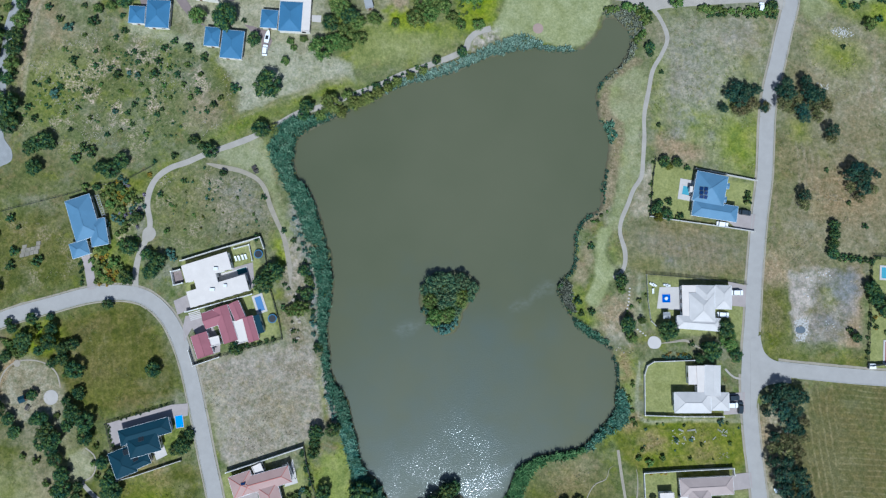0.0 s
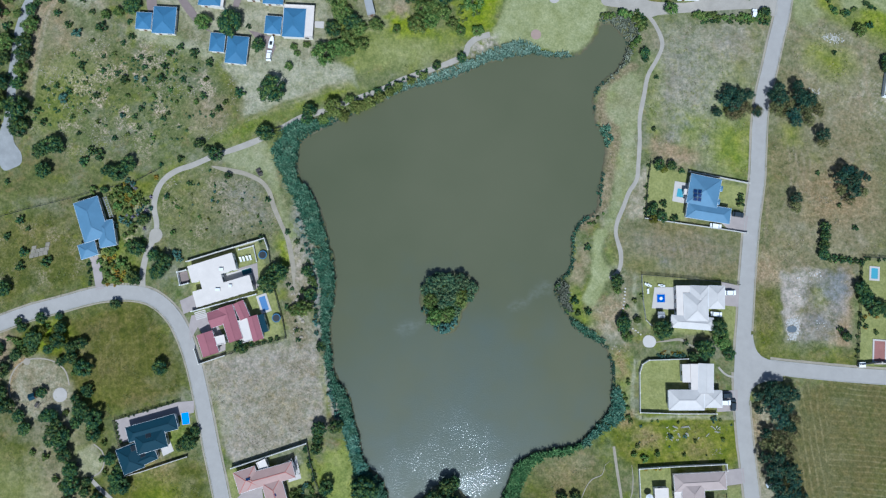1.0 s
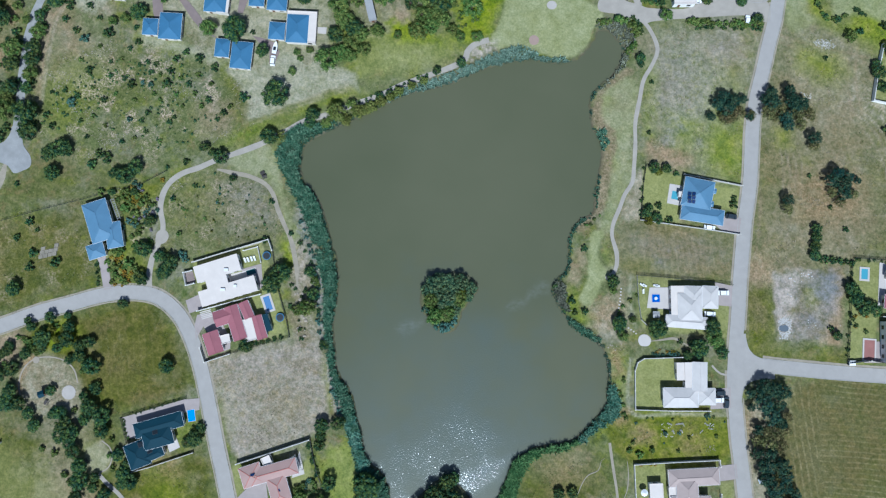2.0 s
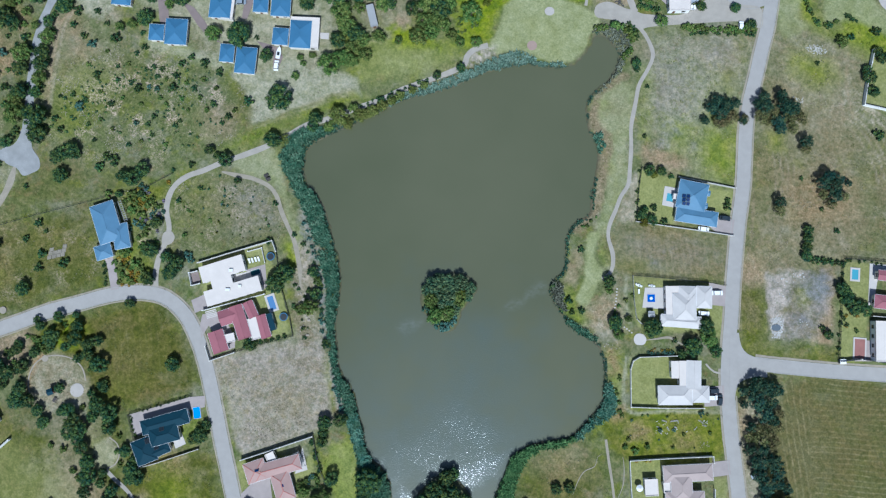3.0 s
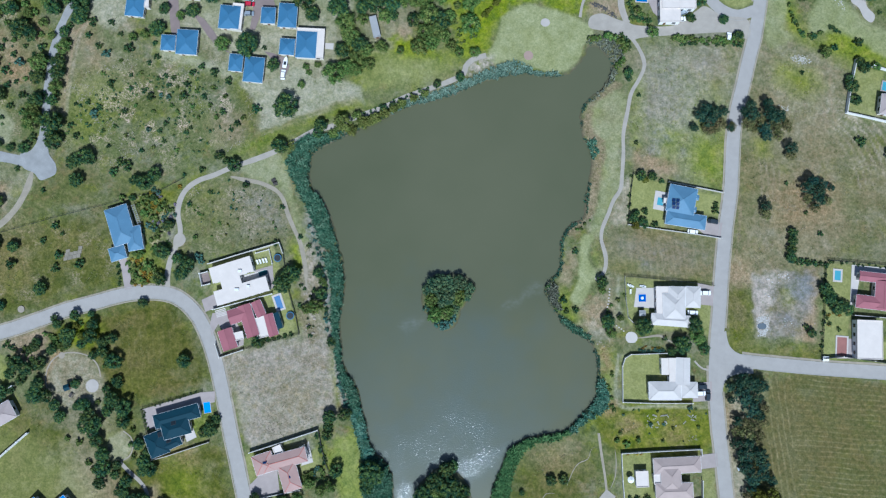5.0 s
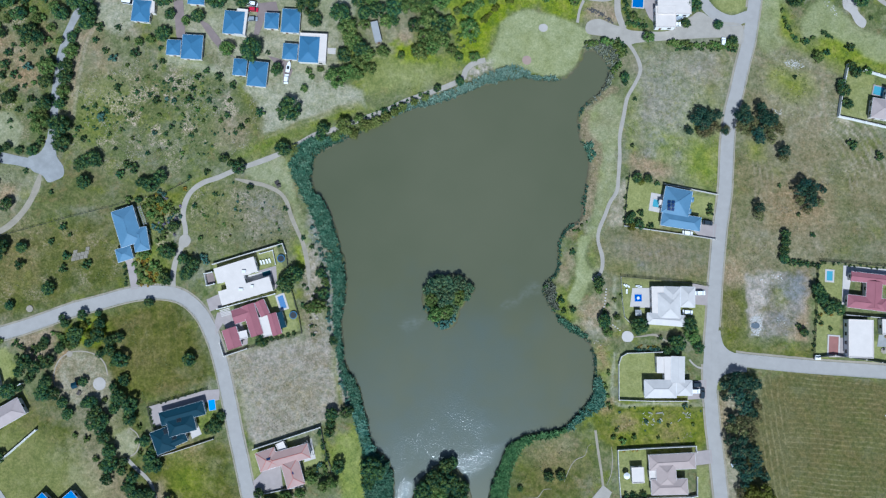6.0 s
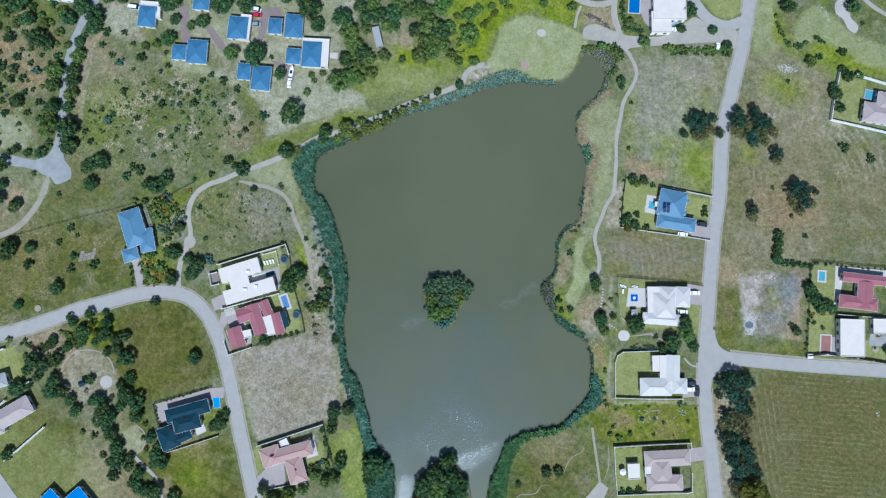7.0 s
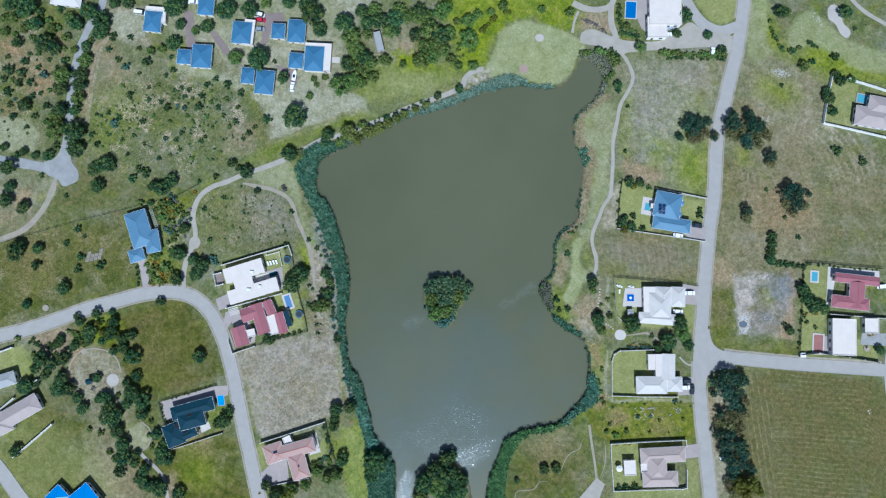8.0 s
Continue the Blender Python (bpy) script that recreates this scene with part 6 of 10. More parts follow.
DOOR.materials.append(M_DOOR)


def frame_of(corners):
    """Centre, half sizes and turn of the oblong with these three corners."""
    a, b, c = [Vector((p[0], p[1])) for p in corners]
    mid = (a + c) / 2
    u = b - a
    turn = math.atan2(u.y, u.x)
    v = c - b
    side = Vector((-math.sin(turn), math.cos(turn)))
    return mid, u.length / 2, abs(v.dot(side)) / 2, turn


def hip_points(hx, hy, eave, pitch):
    rise = min(hx, hy) * math.tan(pitch)
    if hx >= hy:
        ends = ((-(hx - hy), 0), (hx - hy, 0))
    else:
        ends = ((0, -(hy - hx)), (0, hy - hx))
    return [Vector((*e, eave + rise)) for e in ends]


def wing(house, corners, eave, kind, roof, wall, others, ridge=None, pitch=radians(17)):
    mid, hx, hy, turn = frame_of(corners)
    base = Vector(house.location)
    m = Matrix.Translation((mid.x - base.x, mid.y - base.y, 0)) @ Matrix.Rotation(turn, 4, "Z")
    inset = 0.45 if kind not in ("flat", "slab") else 0.18
    bm = bmesh.new()
    box(bm, (-hx + inset, -hy + inset, -0.2), (hx - inset, hy - inset, eave - 0.05), m)
    part("wall", bm, wall, house)
    bm = bmesh.new()
    if kind in ("flat", "slab"):
        box(bm, (-hx, -hy, eave - 0.1), (hx, hy, eave + 0.18), m)
        for lo, hi in () if kind == "slab" else (((-hx, -hy), (hx, -hy + 0.25)), ((-hx, hy - 0.25), (hx, hy)), ((-hx, -hy + 0.25), (-hx + 0.25, hy - 0.25)), ((hx - 0.25, -hy + 0.25), (hx, hy - 0.25))):
            box(bm, (*lo, eave + 0.18), (*hi, eave + 0.42), m)
        part("roof", bm, roof, house)
    else:
        r0, r1 = hip_points(hx, hy, eave, pitch)
        if kind == "gable":
            if hx >= hy:
                r0.x, r1.x = -hx, hx
            else:
                r0.y, r1.y = -hy, hy
        low = [bm.verts.new(m @ Vector((sx * hx, sy * hy, eave - 0.12))) for sx, sy in ((-1, -1), (1, -1), (1, 1), (-1, 1))]
        up = [bm.verts.new(m @ Vector((sx * hx, sy * hy, eave + 0.06))) for sx, sy in ((-1, -1), (1, -1), (1, 1), (-1, 1))]
        a, b = bm.verts.new(m @ r0), bm.verts.new(m @ r1)
        bm.faces.new(low[::-1])
        for i in range(4):
            bm.faces.new((low[i], low[(i + 1) % 4], up[(i + 1) % 4], up[i]))
        if hx >= hy:
            faces = ((up[0], up[1], b, a), (up[2], up[3], a, b), (up[1], up[2], b), (up[3], up[0], a))
            hips = ((0, r0), (3, r0), (1, r1), (2, r1))
        else:
            faces = ((up[1], up[2], b, a), (up[3], up[0], a, b), (up[0], up[1], a), (up[2], up[3], b))
            hips = ((0, r0), (1, r0), (2, r1), (3, r1))
        for f in faces:
            if len(set(f)) > 2:
                bm.faces.new(f)
        bmesh.ops.recalc_face_normals(bm, faces=bm.faces[:])
        corner_at = [m @ Vector((sx * hx, sy * hy, eave + 0.09)) for sx, sy in ((-1, -1), (1, -1), (1, 1), (-1, 1))]
        top = part("roof", bm, roof, house)
        bm = bmesh.new()
        lift = Vector((0, 0, 0.04))
        if (r1 - r0).length > 0.4:
            bar(bm, m @ r0 + lift, m @ r1 + lift, 0.26, 0.08)
        for k, r in hips:
            bar(bm, corner_at[k], m @ r + lift, 0.2, 0.07)
        part("ridge_cap", bm, ridge or roof, top)
        bm = bmesh.new()
        for k in range(4):
            bar(bm, corner_at[k] - Vector((0, 0, 0.12)), corner_at[(k + 1) % 4] - Vector((0, 0, 0.12)), 0.14, 0.14)
        part("gutter", bm, M_FASCIA, top)
    # windows and doors in the walls that stay free
    spots = []
    for half, off, spin in ((hx, hy, 0), (hy, hx, 1), (hx, hy, 2), (hy, hx, 3)):
        count = max(1, int((2 * half - 1.5) / 3.2))
        if 2 * half < 2.6:
            continue
        for i in range(count):
            along = (i + 0.5) / count * (2 * half - 1.2) - half + 0.6
            spots.append((m @ Matrix.Rotation(spin * math.pi / 2, 4, "Z") @ Matrix.Translation((along, -(off - inset) - 0.02, 0)), i, spin))
    for place, i, spin in spots:
        w = base.to_2d() + place.translation.to_2d()
        hidden = False
        for o in others:
            omid, ox, oy, oturn = frame_of(o)
            q = Matrix.Rotation(-oturn, 2) @ (w - omid)
            hidden |= abs(q.x) < ox - 0.1 and abs(q.y) < oy - 0.1
        if hidden:
            continue
        if i == 0 and spin == 0:
            twin("door", DOOR, house, place @ Matrix.Translation((0, 0, 1.02)))
        else:
            win = twin("window", WINDOW, house, place @ Matrix.Translation((0, 0, min(1.6, eave - 0.9))))
            twin("pane", PANE, win, Matrix())


def house(name, label, category, wings, roof, wall=None, ridge=None, group=""):
    mid = frame_of(wings[0][0])[0]
    ob = root(name, mid.x, mid.y, label, category, group)
    for i, w in enumerate(wings):
        corners, eave, kind = w[:3]
        wing(ob, corners, eave + 0.013 * i, kind, w[3] if len(w) > 3 else roof, wall or M_PLASTER, [o[0] for j, o in enumerate(wings) if j != i], ridge)
    return ob


GROUP = "blue roofed lodges"
for wings in (
    [([(-135.1, 128.1), (-127.2, 127.3), (-127.9, 117.4)], 2.8, "hip"), ([(-134.8, 129.7), (-125.3, 128.9), (-125.5, 126.8)], 2.6, "flat", M_ROOF_FLAT), ([(-127.6, 127.4), (-125.6, 127.4), (-125.9, 121.7)], 2.5, "flat", M_ROOF_FLAT)],
    [([(-110.9, 135.6), (-103.7, 135.1), (-104.5, 125.2)], 2.8, "hip")],
    [([(-95.3, 122.8), (-86.6, 122.0), (-87.4, 111.8)], 2.8, "hip"), ([(-90.0, 123.6), (-85.2, 123.1), (-86.4, 111.7)], 2.5, "flat", M_ROOF_FLAT)],
    [([(-77.7, 121.7), (-71.6, 121.4), (-72.2, 114.4)], 2.8, "hip")],
    [([(-70.1, 123.5), (-62.2, 123.0), (-63.3, 112.6)], 2.8, "hip")],
    [([(-119.8, 109.8), (-113.7, 109.5), (-114.3, 102.8)], 2.8, "hip")],
    [([(-112.8, 112.1), (-103.9, 111.6), (-105.4, 101.0)], 2.8, "hip")],
    [([(-69.6, 108.2), (-63.2, 107.7), (-63.9, 100.7)], 2.8, "hip")],
    [([(-62.5, 111.2), (-53.9, 110.7), (-54.7, 99.3)], 3.0, "hip"), ([(-62.6, 112.7), (-50.7, 112.1), (-51.5, 99.4)], 2.6, "flat", M_ROOF_FLAT)],
    [([(-90.7, 101.5), (-84.9, 101.0), (-85.8, 93.7)], 2.8, "hip")],
    [([(-84.1, 100.4), (-75.8, 99.6), (-77.1, 88.8)], 2.8, "hip")],
):
    lodge_label = "lodge with a blue hipped roof" + (" beside a white flat roof" if len(wings) > 1 else " on the lawn")
    house("lodge", lodge_label, "house", wings, M_ROOF_BLUE, M_PLASTER, None, GROUP)

house("house", "single-storey house with a pale blue hipped roof and garage", "house", [([(-141.3, 34.9), (-132.2, 37.9), (-127.7, 22.6)], 2.9, "hip"), ([(-133.1, 27.6), (-126.9, 28.8), (-124.1, 19.1)], 2.7, "hip"), ([(-139.4, 18.9), (-133.0, 20.9), (-131.4, 15.4)], 2.6, "hip")], M_ROOF_PALEBLUE)
house("house", "modern white house with flat white roofs and terrace", "house", [([(-97.0, 10.9), (-80.3, 16.1), (-78.9, 9.7)], 3.4, "slab"), ([(-95.0, 1.3), (-73.7, 7.7), (-72.1, 1.8)], 3.4, "slab"), ([(-93.8, 10.7), (-85.9, 13.2), (-83.2, 3.3)], 3.4, "slab")], M_ROOF_FLAT, M_PLASTER_WHITE)
house("house", "house with red gabled roofs and white flat links", "house", [([(-84.4, -4.8), (-79.3, -3.1), (-76.6, -16.3)], 3.2, "gable"), ([(-89.3, -6.5), (-82.0, -4.1), (-80.6, -10.0)], 3.0, "gable"), ([(-79.3, -3.3), (-75.6, -1.6), (-73.8, -8.0)], 3.0, "gable"), ([(-74.5, -8.5), (-70.6, -7.3), (-68.2, -16.1)], 3.0, "gable"), ([(-70.4, -7.5), (-68.2, -6.8), (-66.9, -13.6)], 2.4, "slab", M_ROOF_NAVY), ([(-93.1, -15.1), (-87.2, -13.1), (-84.8, -21.2)], 3.0, "gable"), ([(-78.7, -9.7), (-74.3, -8.5), (-72.2, -16.8)], 2.7, "flat", M_ROOF_FLAT), ([(-87.0, -15.6), (-82.8, -14.6), (-82.3, -18.0)], 2.7, "flat", M_ROOF_FLAT)], M_ROOF_RED, M_PLASTER_WHITE)
house("house", "house with a dark navy tiled roof of many hips", "house", [([(-118.8, -48.8), (-100.7, -43.8), (-99.1, -49.3)], 3.0, "hip"), ([(-122.2, -57.1), (-114.6, -54.1), (-111.0, -63.1)], 2.9, "hip"), ([(-115.7, -51.8), (-104.6, -48.8), (-102.5, -55.6)], 3.15, "hip"), ([(-119.4, -61.9), (-107.8, -56.7), (-106.2, -60.1)], 2.8, "hip")], M_ROOF_NAVY)
house("house", "house with a pink clay tiled roof and red ridges", "house", [([(-74.7, -65.9), (-57.0, -61.1), (-55.3, -66.9)], 3.0, "hip"), ([(-67.8, -68.8), (-60.6, -66.6), (-57.8, -77.5)], 2.9, "hip"), ([(-78.8, -65.4), (-70.9, -62.8), (-67.8, -70.2)], 2.9, "hip")], M_ROOF_PINK, M_PLASTER, M_RIDGE_RED)
house("house", "house with a blue sheet roof and solar panels", "house", [([(93.2, 45.9), (104.6, 43.5), (102.4, 32.3)], 3.1, "hip"), ([(91.7, 35.1), (108.1, 32.4), (107.0, 26.5)], 2.9, "hip"), ([(101.5, 41.7), (105.1, 41.0), (104.6, 38.9)], 2.85, "gable"), ([(101.0, 36.6), (103.8, 36.0), (103.4, 33.8)], 2.85, "gable")], M_ROOF_PALEBLUE, M_PLASTER_WHITE)
house("house", "large white house with white hipped roofs", "house", [([(89.1, 0.5), (98.2, 0.5), (97.8, -10.4)], 3.2, "hip"), ([(98.6, 3.4), (104.7, 3.2), (104.0, -5.4)], 3.0, "hip"), ([(84.3, -7.5), (100.1, -8.7), (99.7, -13.4)], 2.9, "hip"), ([(86.7, 3.4), (92.5, 3.4), (91.7, -7.9)], 2.75, "slab", M_ROOF_FLAT), ([(91.7, 3.4), (98.5, 3.2), (97.9, -4.8)], 3.05, "hip")], M_ROOF_WHITE, M_PLASTER_WHITE)
house("house", "white house with pale roofs beside a lawn", "house", [([(82.6, -35.2), (95.8, -35.2), (95.4, -42.6)], 3.0, "hip"), ([(95.8, -35.4), (102.3, -35.4), (102.2, -41.7)], 2.9, "hip"), ([(93.8, -25.5), (99.4, -25.7), (98.9, -36.6)], 3.2, "gable"), ([(90.9, -25.7), (93.8, -25.7), (93.6, -35.2)], 2.9, "slab", M_ROOF_FLAT), ([(88.0, -25.8), (91.0, -25.8), (90.6, -32.5)], 2.6, "slab", M_ROOF_FLAT)], M_ROOF_WHITE, M_PLASTER_WHITE)
house("house", "pink roofed house with a courtyard", "house", [([(83.7, -65.8), (102.8, -64.8), (102.6, -71.2)], 3.0, "hip"), ([(86.5, -68.6), (94.7, -68.4), (94.5, -79.0)], 3.2, "hip"), ([(84.4, -75.5), (99.4, -75.2), (99.2, -81.6)], 3.0, "hip")], M_ROOF_ROSE)
house("house", "house with dull red tiled roofs", "house", [([(170.2, 9.7), (189.2, 7.5), (188.3, 3.5)], 3.0, "gable"), ([(176.4, 5.7), (183.0, 5.0), (181.5, -6.0)], 3.1, "gable"), ([(168.3, 0.1), (184.6, -1.9), (183.6, -7.2)], 3.0, "hip")], M_ROOF_RED)
house("house", "modern white house with a large flat roof", "house", [([(167.9, -10.2), (178.3, -10.6), (176.9, -26.4)], 3.4, "flat")], M_ROOF_FLAT, M_PLASTER_WHITE)
house("carport", "white flat carport on a paved yard", "carport", [([(182.3, -10.2), (188.4, -10.4), (187.6, -16.8)], 2.6, "flat")], M_ROOF_FLAT, M_PLASTER_WHITE)
house("house", "house with a beige tiled hipped roof", "house", [([(182.8, 83.9), (198.4, 81.3), (196.5, 72.7)], 3.0, "hip"), ([(188.7, 88.5), (201.1, 85.9), (199.5, 77.8)], 3.1, "hip")], M_ROOF_BEIGE)
house("house", "large white clubhouse with flat roofs", "house", [([(92.0, 139.7), (106.4, 139.7), (105.4, 120.4)], 3.4, "flat"), ([(90.9, 124.1), (99.7, 124.1), (99.0, 114.7)], 3.2, "flat")], M_ROOF_FLAT, M_PLASTER_WHITE)
house("house", "grey roofed house among trees", "house", [([(-197.6, -36.3), (-187.5, -33.1), (-184.8, -38.2)], 3.0, "hip")], M_ROOF_GREY)
house("house", "house with a beige tiled roof among trees", "house", [([(-198.0, -54.3), (-178.2, -42.8), (-173.1, -48.8)], 3.0, "hip"), ([(-196.8, -53.1), (-189.7, -49.5), (-185.6, -57.9)], 2.9, "hip")], M_ROOF_BEIGE)
house("house", "house with a bright blue sheet roof", "house", [([(-171.4, -86.8), (-165.9, -81.2), (-160.4, -85.9)], 2.8, "hip"), ([(-162.5, -87.8), (-154.3, -80.7), (-145.5, -88.2)], 3.0, "hip")], M_ROOF_BRIGHT)
house("house", "house with a pale roof at the edge of the trees", "house", [([(-177.5, 137.8), (-163.6, 136.2), (-164.1, 129.1)], 3.0, "hip")], M_ROOF_WHITE)


# ---- trees ----
def leaf_quad(verts, faces, centre, normal, size, rng):
    u = normal.cross(Vector((rng.uniform(-1, 1), rng.uniform(-1, 1), rng.uniform(-1, 1))))
    if u.length < 1e-3:
        u = normal.orthogonal()
    u.normalize()
    v = normal.cross(u)
    k = len(verts)
    for a, b in ((-1.0, 0.0), (0.0, -0.55), (1.0, 0.0), (0.0, 0.55)):
        verts.append(centre + u * a * size + v * b * size)
    faces.append((k, k + 1, k + 2, k + 3))


def trunk_of(bm, fork, tips):
    """A tapered trunk that parts at the fork into limbs, in one piece."""
    ring = lambda c, r: [bm.verts.new(Vector(c) + Vector((math.cos(k * math.tau / 7), math.sin(k * math.tau / 7), 0)) * r) for k in range(7)]
    foot, top = ring((0, 0, -0.1), 0.10), ring(fork, 0.06)
    for k in range(7):
        bm.faces.new((foot[k], foot[(k + 1) % 7], top[(k + 1) % 7], top[k]))
    for tip in tips:
        mid = ring(Vector(fork).lerp(tip, 0.5), 0.028)
        end = bm.verts.new(tip)
        for k in range(7):
            bm.faces.new((top[k], top[(k + 1) % 7], mid[(k + 1) % 7], mid[k]))
            bm.faces.new((mid[k], mid[(k + 1) % 7], end))


def tree(name, label, category, seed, leaf, tall, lobes, leaves, size, open_crown=0.0, core=0.66, lobe=(0.22, 0.40)):
    """A tree of crown radius 1: trunk with limbs, and a crown of leafy lobes."""
    rng = random.Random(seed)
    ob = root(name, 0, 0, label, category)
    bm = bmesh.new()
    fork = tall * 0.42
    lean = Vector((rng.uniform(-0.08, 0.08), rng.uniform(-0.08, 0.08), fork))
    verts, faces = [], []
    cores = []
    for i in range(lobes):
        ang = i * 2.399 + rng.uniform(-0.4, 0.4)
        level = 1.0 - 1.45 * (i + 0.3) / lobes
        out = math.sqrt(max(0.0, 1 - level * level)) * (0.76 + rng.uniform(-0.18, 0.12))
        up = tall * (0.60 + 0.27 * level + rng.uniform(-0.05, 0.05))
        c = Vector((math.cos(ang) * out, math.sin(ang) * out, up))
        r = rng.uniform(*lobe) * (1.15 - 0.25 * out)
        cores.append((c, r))
    trunk_of(bm, lean, [c for c, _ in cores[::2]])
    part("trunk", bm, M_BARK, ob)
    weight = sum(r * r for _, r in cores)
    for c, r in cores:
        for _ in range(int(leaves * r * r / weight)):
            d = Vector((rng.gauss(0, 1), rng.gauss(0, 1), rng.gauss(0.25, 1))).normalized()
            p = c + Vector((d.x * r, d.y * r, d.z * r * 0.75)) * rng.uniform(0.72, 1.12 + open_crown)
            nrm = (d + Vector((rng.uniform(-0.5, 0.5), rng.uniform(-0.5, 0.5), rng.uniform(-0.3, 0.5)))).normalized()
            leaf_quad(verts, faces, p, nrm, size * rng.uniform(0.7, 1.3), rng)
    me = bpy.data.meshes.new("crown")
    me.from_pydata(verts, [], faces)
    me.materials.append(leaf)
    crown = new("crown", me)
    crown.parent = ob
    bm = bmesh.new()
    for c, r in cores:
        k = len(bm.verts)
        bmesh.ops.create_icosphere(bm, subdivisions=1, radius=r * core, matrix=Matrix.Translation(c) @ Matrix.Diagonal((1, 1, 0.75, 1)))
        bm.verts.ensure_lookup_table()
        for v in bm.verts[k:]:
            v.co += Vector((rng.uniform(-1, 1), rng.uniform(-1, 1), rng.uniform(-1, 1))) * r * 0.14
    part("inner_leaves", bm, leaf, crown)
    return ob


KINDS = {
    "broad": [tree("tree", "broad dark green tree with a rounded crown", "tree", s, M_LEAF, 1.32, 25, 1800, 0.07, 0.12, 0.64, (0.18, 0.34)) for s in (1, 2, 3)],
    "olive": [tree("tree", "olive green tree with a loose crown", "tree", s, M_LEAF_OLIVE, 1.32, 23, 1700, 0.07, 0.18, 0.60, (0.18, 0.34)) for s in (4, 5)],
    "bank": [tree("tree", "sunlit yellow-olive tree with a loose, spreading crown", "tree", s, M_LEAF_BANK, 1.15, 22, 1700, 0.07, 0.2, 0.60, (0.18, 0.34)) for s in (23, 24)],
    "gum": [tree("tall_tree", "tall dark tree with an open, ragged crown, partly standing for shadow", "tree", s, M_LEAF_GUM, 2.0, 32, 1900, 0.06, 0.45, 0.52, (0.12, 0.25)) for s in (6, 7)],
    "rusty": [tree("thin_tree", "thin rusty olive tree with an open crown", "tree", s, M_LEAF_RUSTY, 1.7, 26, 1600, 0.06, 0.45, 0.38, (0.16, 0.28)) for s in (17, 18)],
    "shrub": [tree("shrub", "low dark green shrub in grass", "shrub", s, M_LEAF, 0.95, 7, 420, 0.15) for s in (8, 9, 10)],
    "olive_shrub": [tree("bush", "low olive green shrub in grass", "shrub", s, M_LEAF_OLIVE, 0.95, 7, 420, 0.15, 0.1) for s in (11, 12)],
    "grey_shrub": [tree("grey_bush", "grey-green bushy shrub among grass", "shrub", s, M_LEAF_GREY, 0.9, 7, 420, 0.15, 0.1) for s in (13, 14)],
    "yellow": [tree("tree", "yellow-green leafy tree with a loose crown", "tree", s, M_LEAF_YELLOW, 1.6, 15, 1300, 0.08, 0.1) for s in (15,)],
    "willow": [tree("willow", "grey-green tree crowding a small island", "tree", s, M_LEAF_WILLOW, 1.1, 26, 1800, 0.065, 0.2, 0.6, (0.17, 0.32)) for s in (20, 21)],
    "violet": [tree("violet_shrub", "garden shrub with violet blossom", "shrub", s, M_VIOLET, 0.8, 7, 320, 0.12, 0.15) for s in (19,)],
    "flower": [tree("flowering_shrub", "garden shrub with orange blossom", "shrub", s, M_FLOWER, 0.8, 7, 300, 0.13, 0.1) for s in (16,)],
}
SPENT = set()
plant_rng = random.Random(77)


def plant(kind, places, group=""):
    for x, y, r in places:
        model = plant_rng.choice(KINDS[kind])
        m = pose(x, y, -0.05, 0, 0, plant_rng.uniform(0, 360)) @ Matrix.Diagonal((r * plant_rng.uniform(0.95, 1.1), r * plant_rng.uniform(0.95, 1.1), r * plant_rng.uniform(0.85, 1.15), 1))
        if model not in SPENT:
            SPENT.add(model)
            model.matrix_basis = m
            ob = model
        else:
            ob = copy_thing(model, m @ Matrix.Diagonal([1 / s for s in model.scale] + [1]))
        if group:
            tagged(ob, group=group)


plant("broad", [(-172.1, 91.9, 3.3), (-171.7, 81.9, 3.3), (-154.5, 121.6, 3.9), (-155.4, 117.4, 3.3), (-163.5, 98.5, 3.3), (-163.8, 93.4, 3.3), (-165.9, 81.8, 2.5), (-160.5, 126.9, 3.9), (-164.4, 71.4, 4.5), (-164.4, 64.7, 3.9), (-161.6, 111.4, 2.3), (-154.8, 125.4, 2.5)], "trees along the gravel track")
plant("olive", [(-171.3, 97.9, 3.9), (-172.7, 76.5, 3.3), (-161.8, 105.0, 3.3), (-164.4, 87.7, 3.3), (-173.3, 72.7, 4.3), (-163.2, 74.5, 2.3), (-174.6, 79.5, 2.5)], "trees along the gravel track")
plant("shrub", [(-169.7, 100.9, 1.4), (-170.1, 84.9, 1.4), (-152.9, 124.6, 1.4), (-160.2, 108.0, 1.4), (-162.2, 96.4, 1.4), (-164.3, 84.8, 1.4), (-171.7, 75.7, 1.4), (-162.8, 67.7, 1.4), (-160.0, 114.4, 1.4), (-173.0, 82.5, 1.4)], "trees along the gravel track")
plant("broad", [(-187.9, 129.0, 4.5), (-196.7, 131.1, 3.0), (-184.6, 121.3, 3.2), (-192.9, 113.0, 2.5), (-179.5, 112.1, 4.5), (-175.4, 110.2, 3.0), (-166.7, 121.7, 3.5), (-190.1, 127.2, 3.0), (-188.2, 84.4, 3.0), (-150.8, 57.5, 4.0), (-155.6, 55.2, 3.0), (-148.3, 56.2, 1.8), (-153.8, 47.6, 3.0), (-129.3, 47.7, 2.5), (-125.1, 46.7, 3.5), (-121.5, 50.0, 3.2), (-194.1, 56.3, 3.5), (-194.6, 41.3, 3.5), (-186.6, 38.3, 3.0), (-176.7, 61.6, 2.5), (-188.0, 63.5, 2.0), (-183.0, 61.8, 1.8), (-196.9, 65.6, 2.0), (-193.1, 47.7, 2.5)])
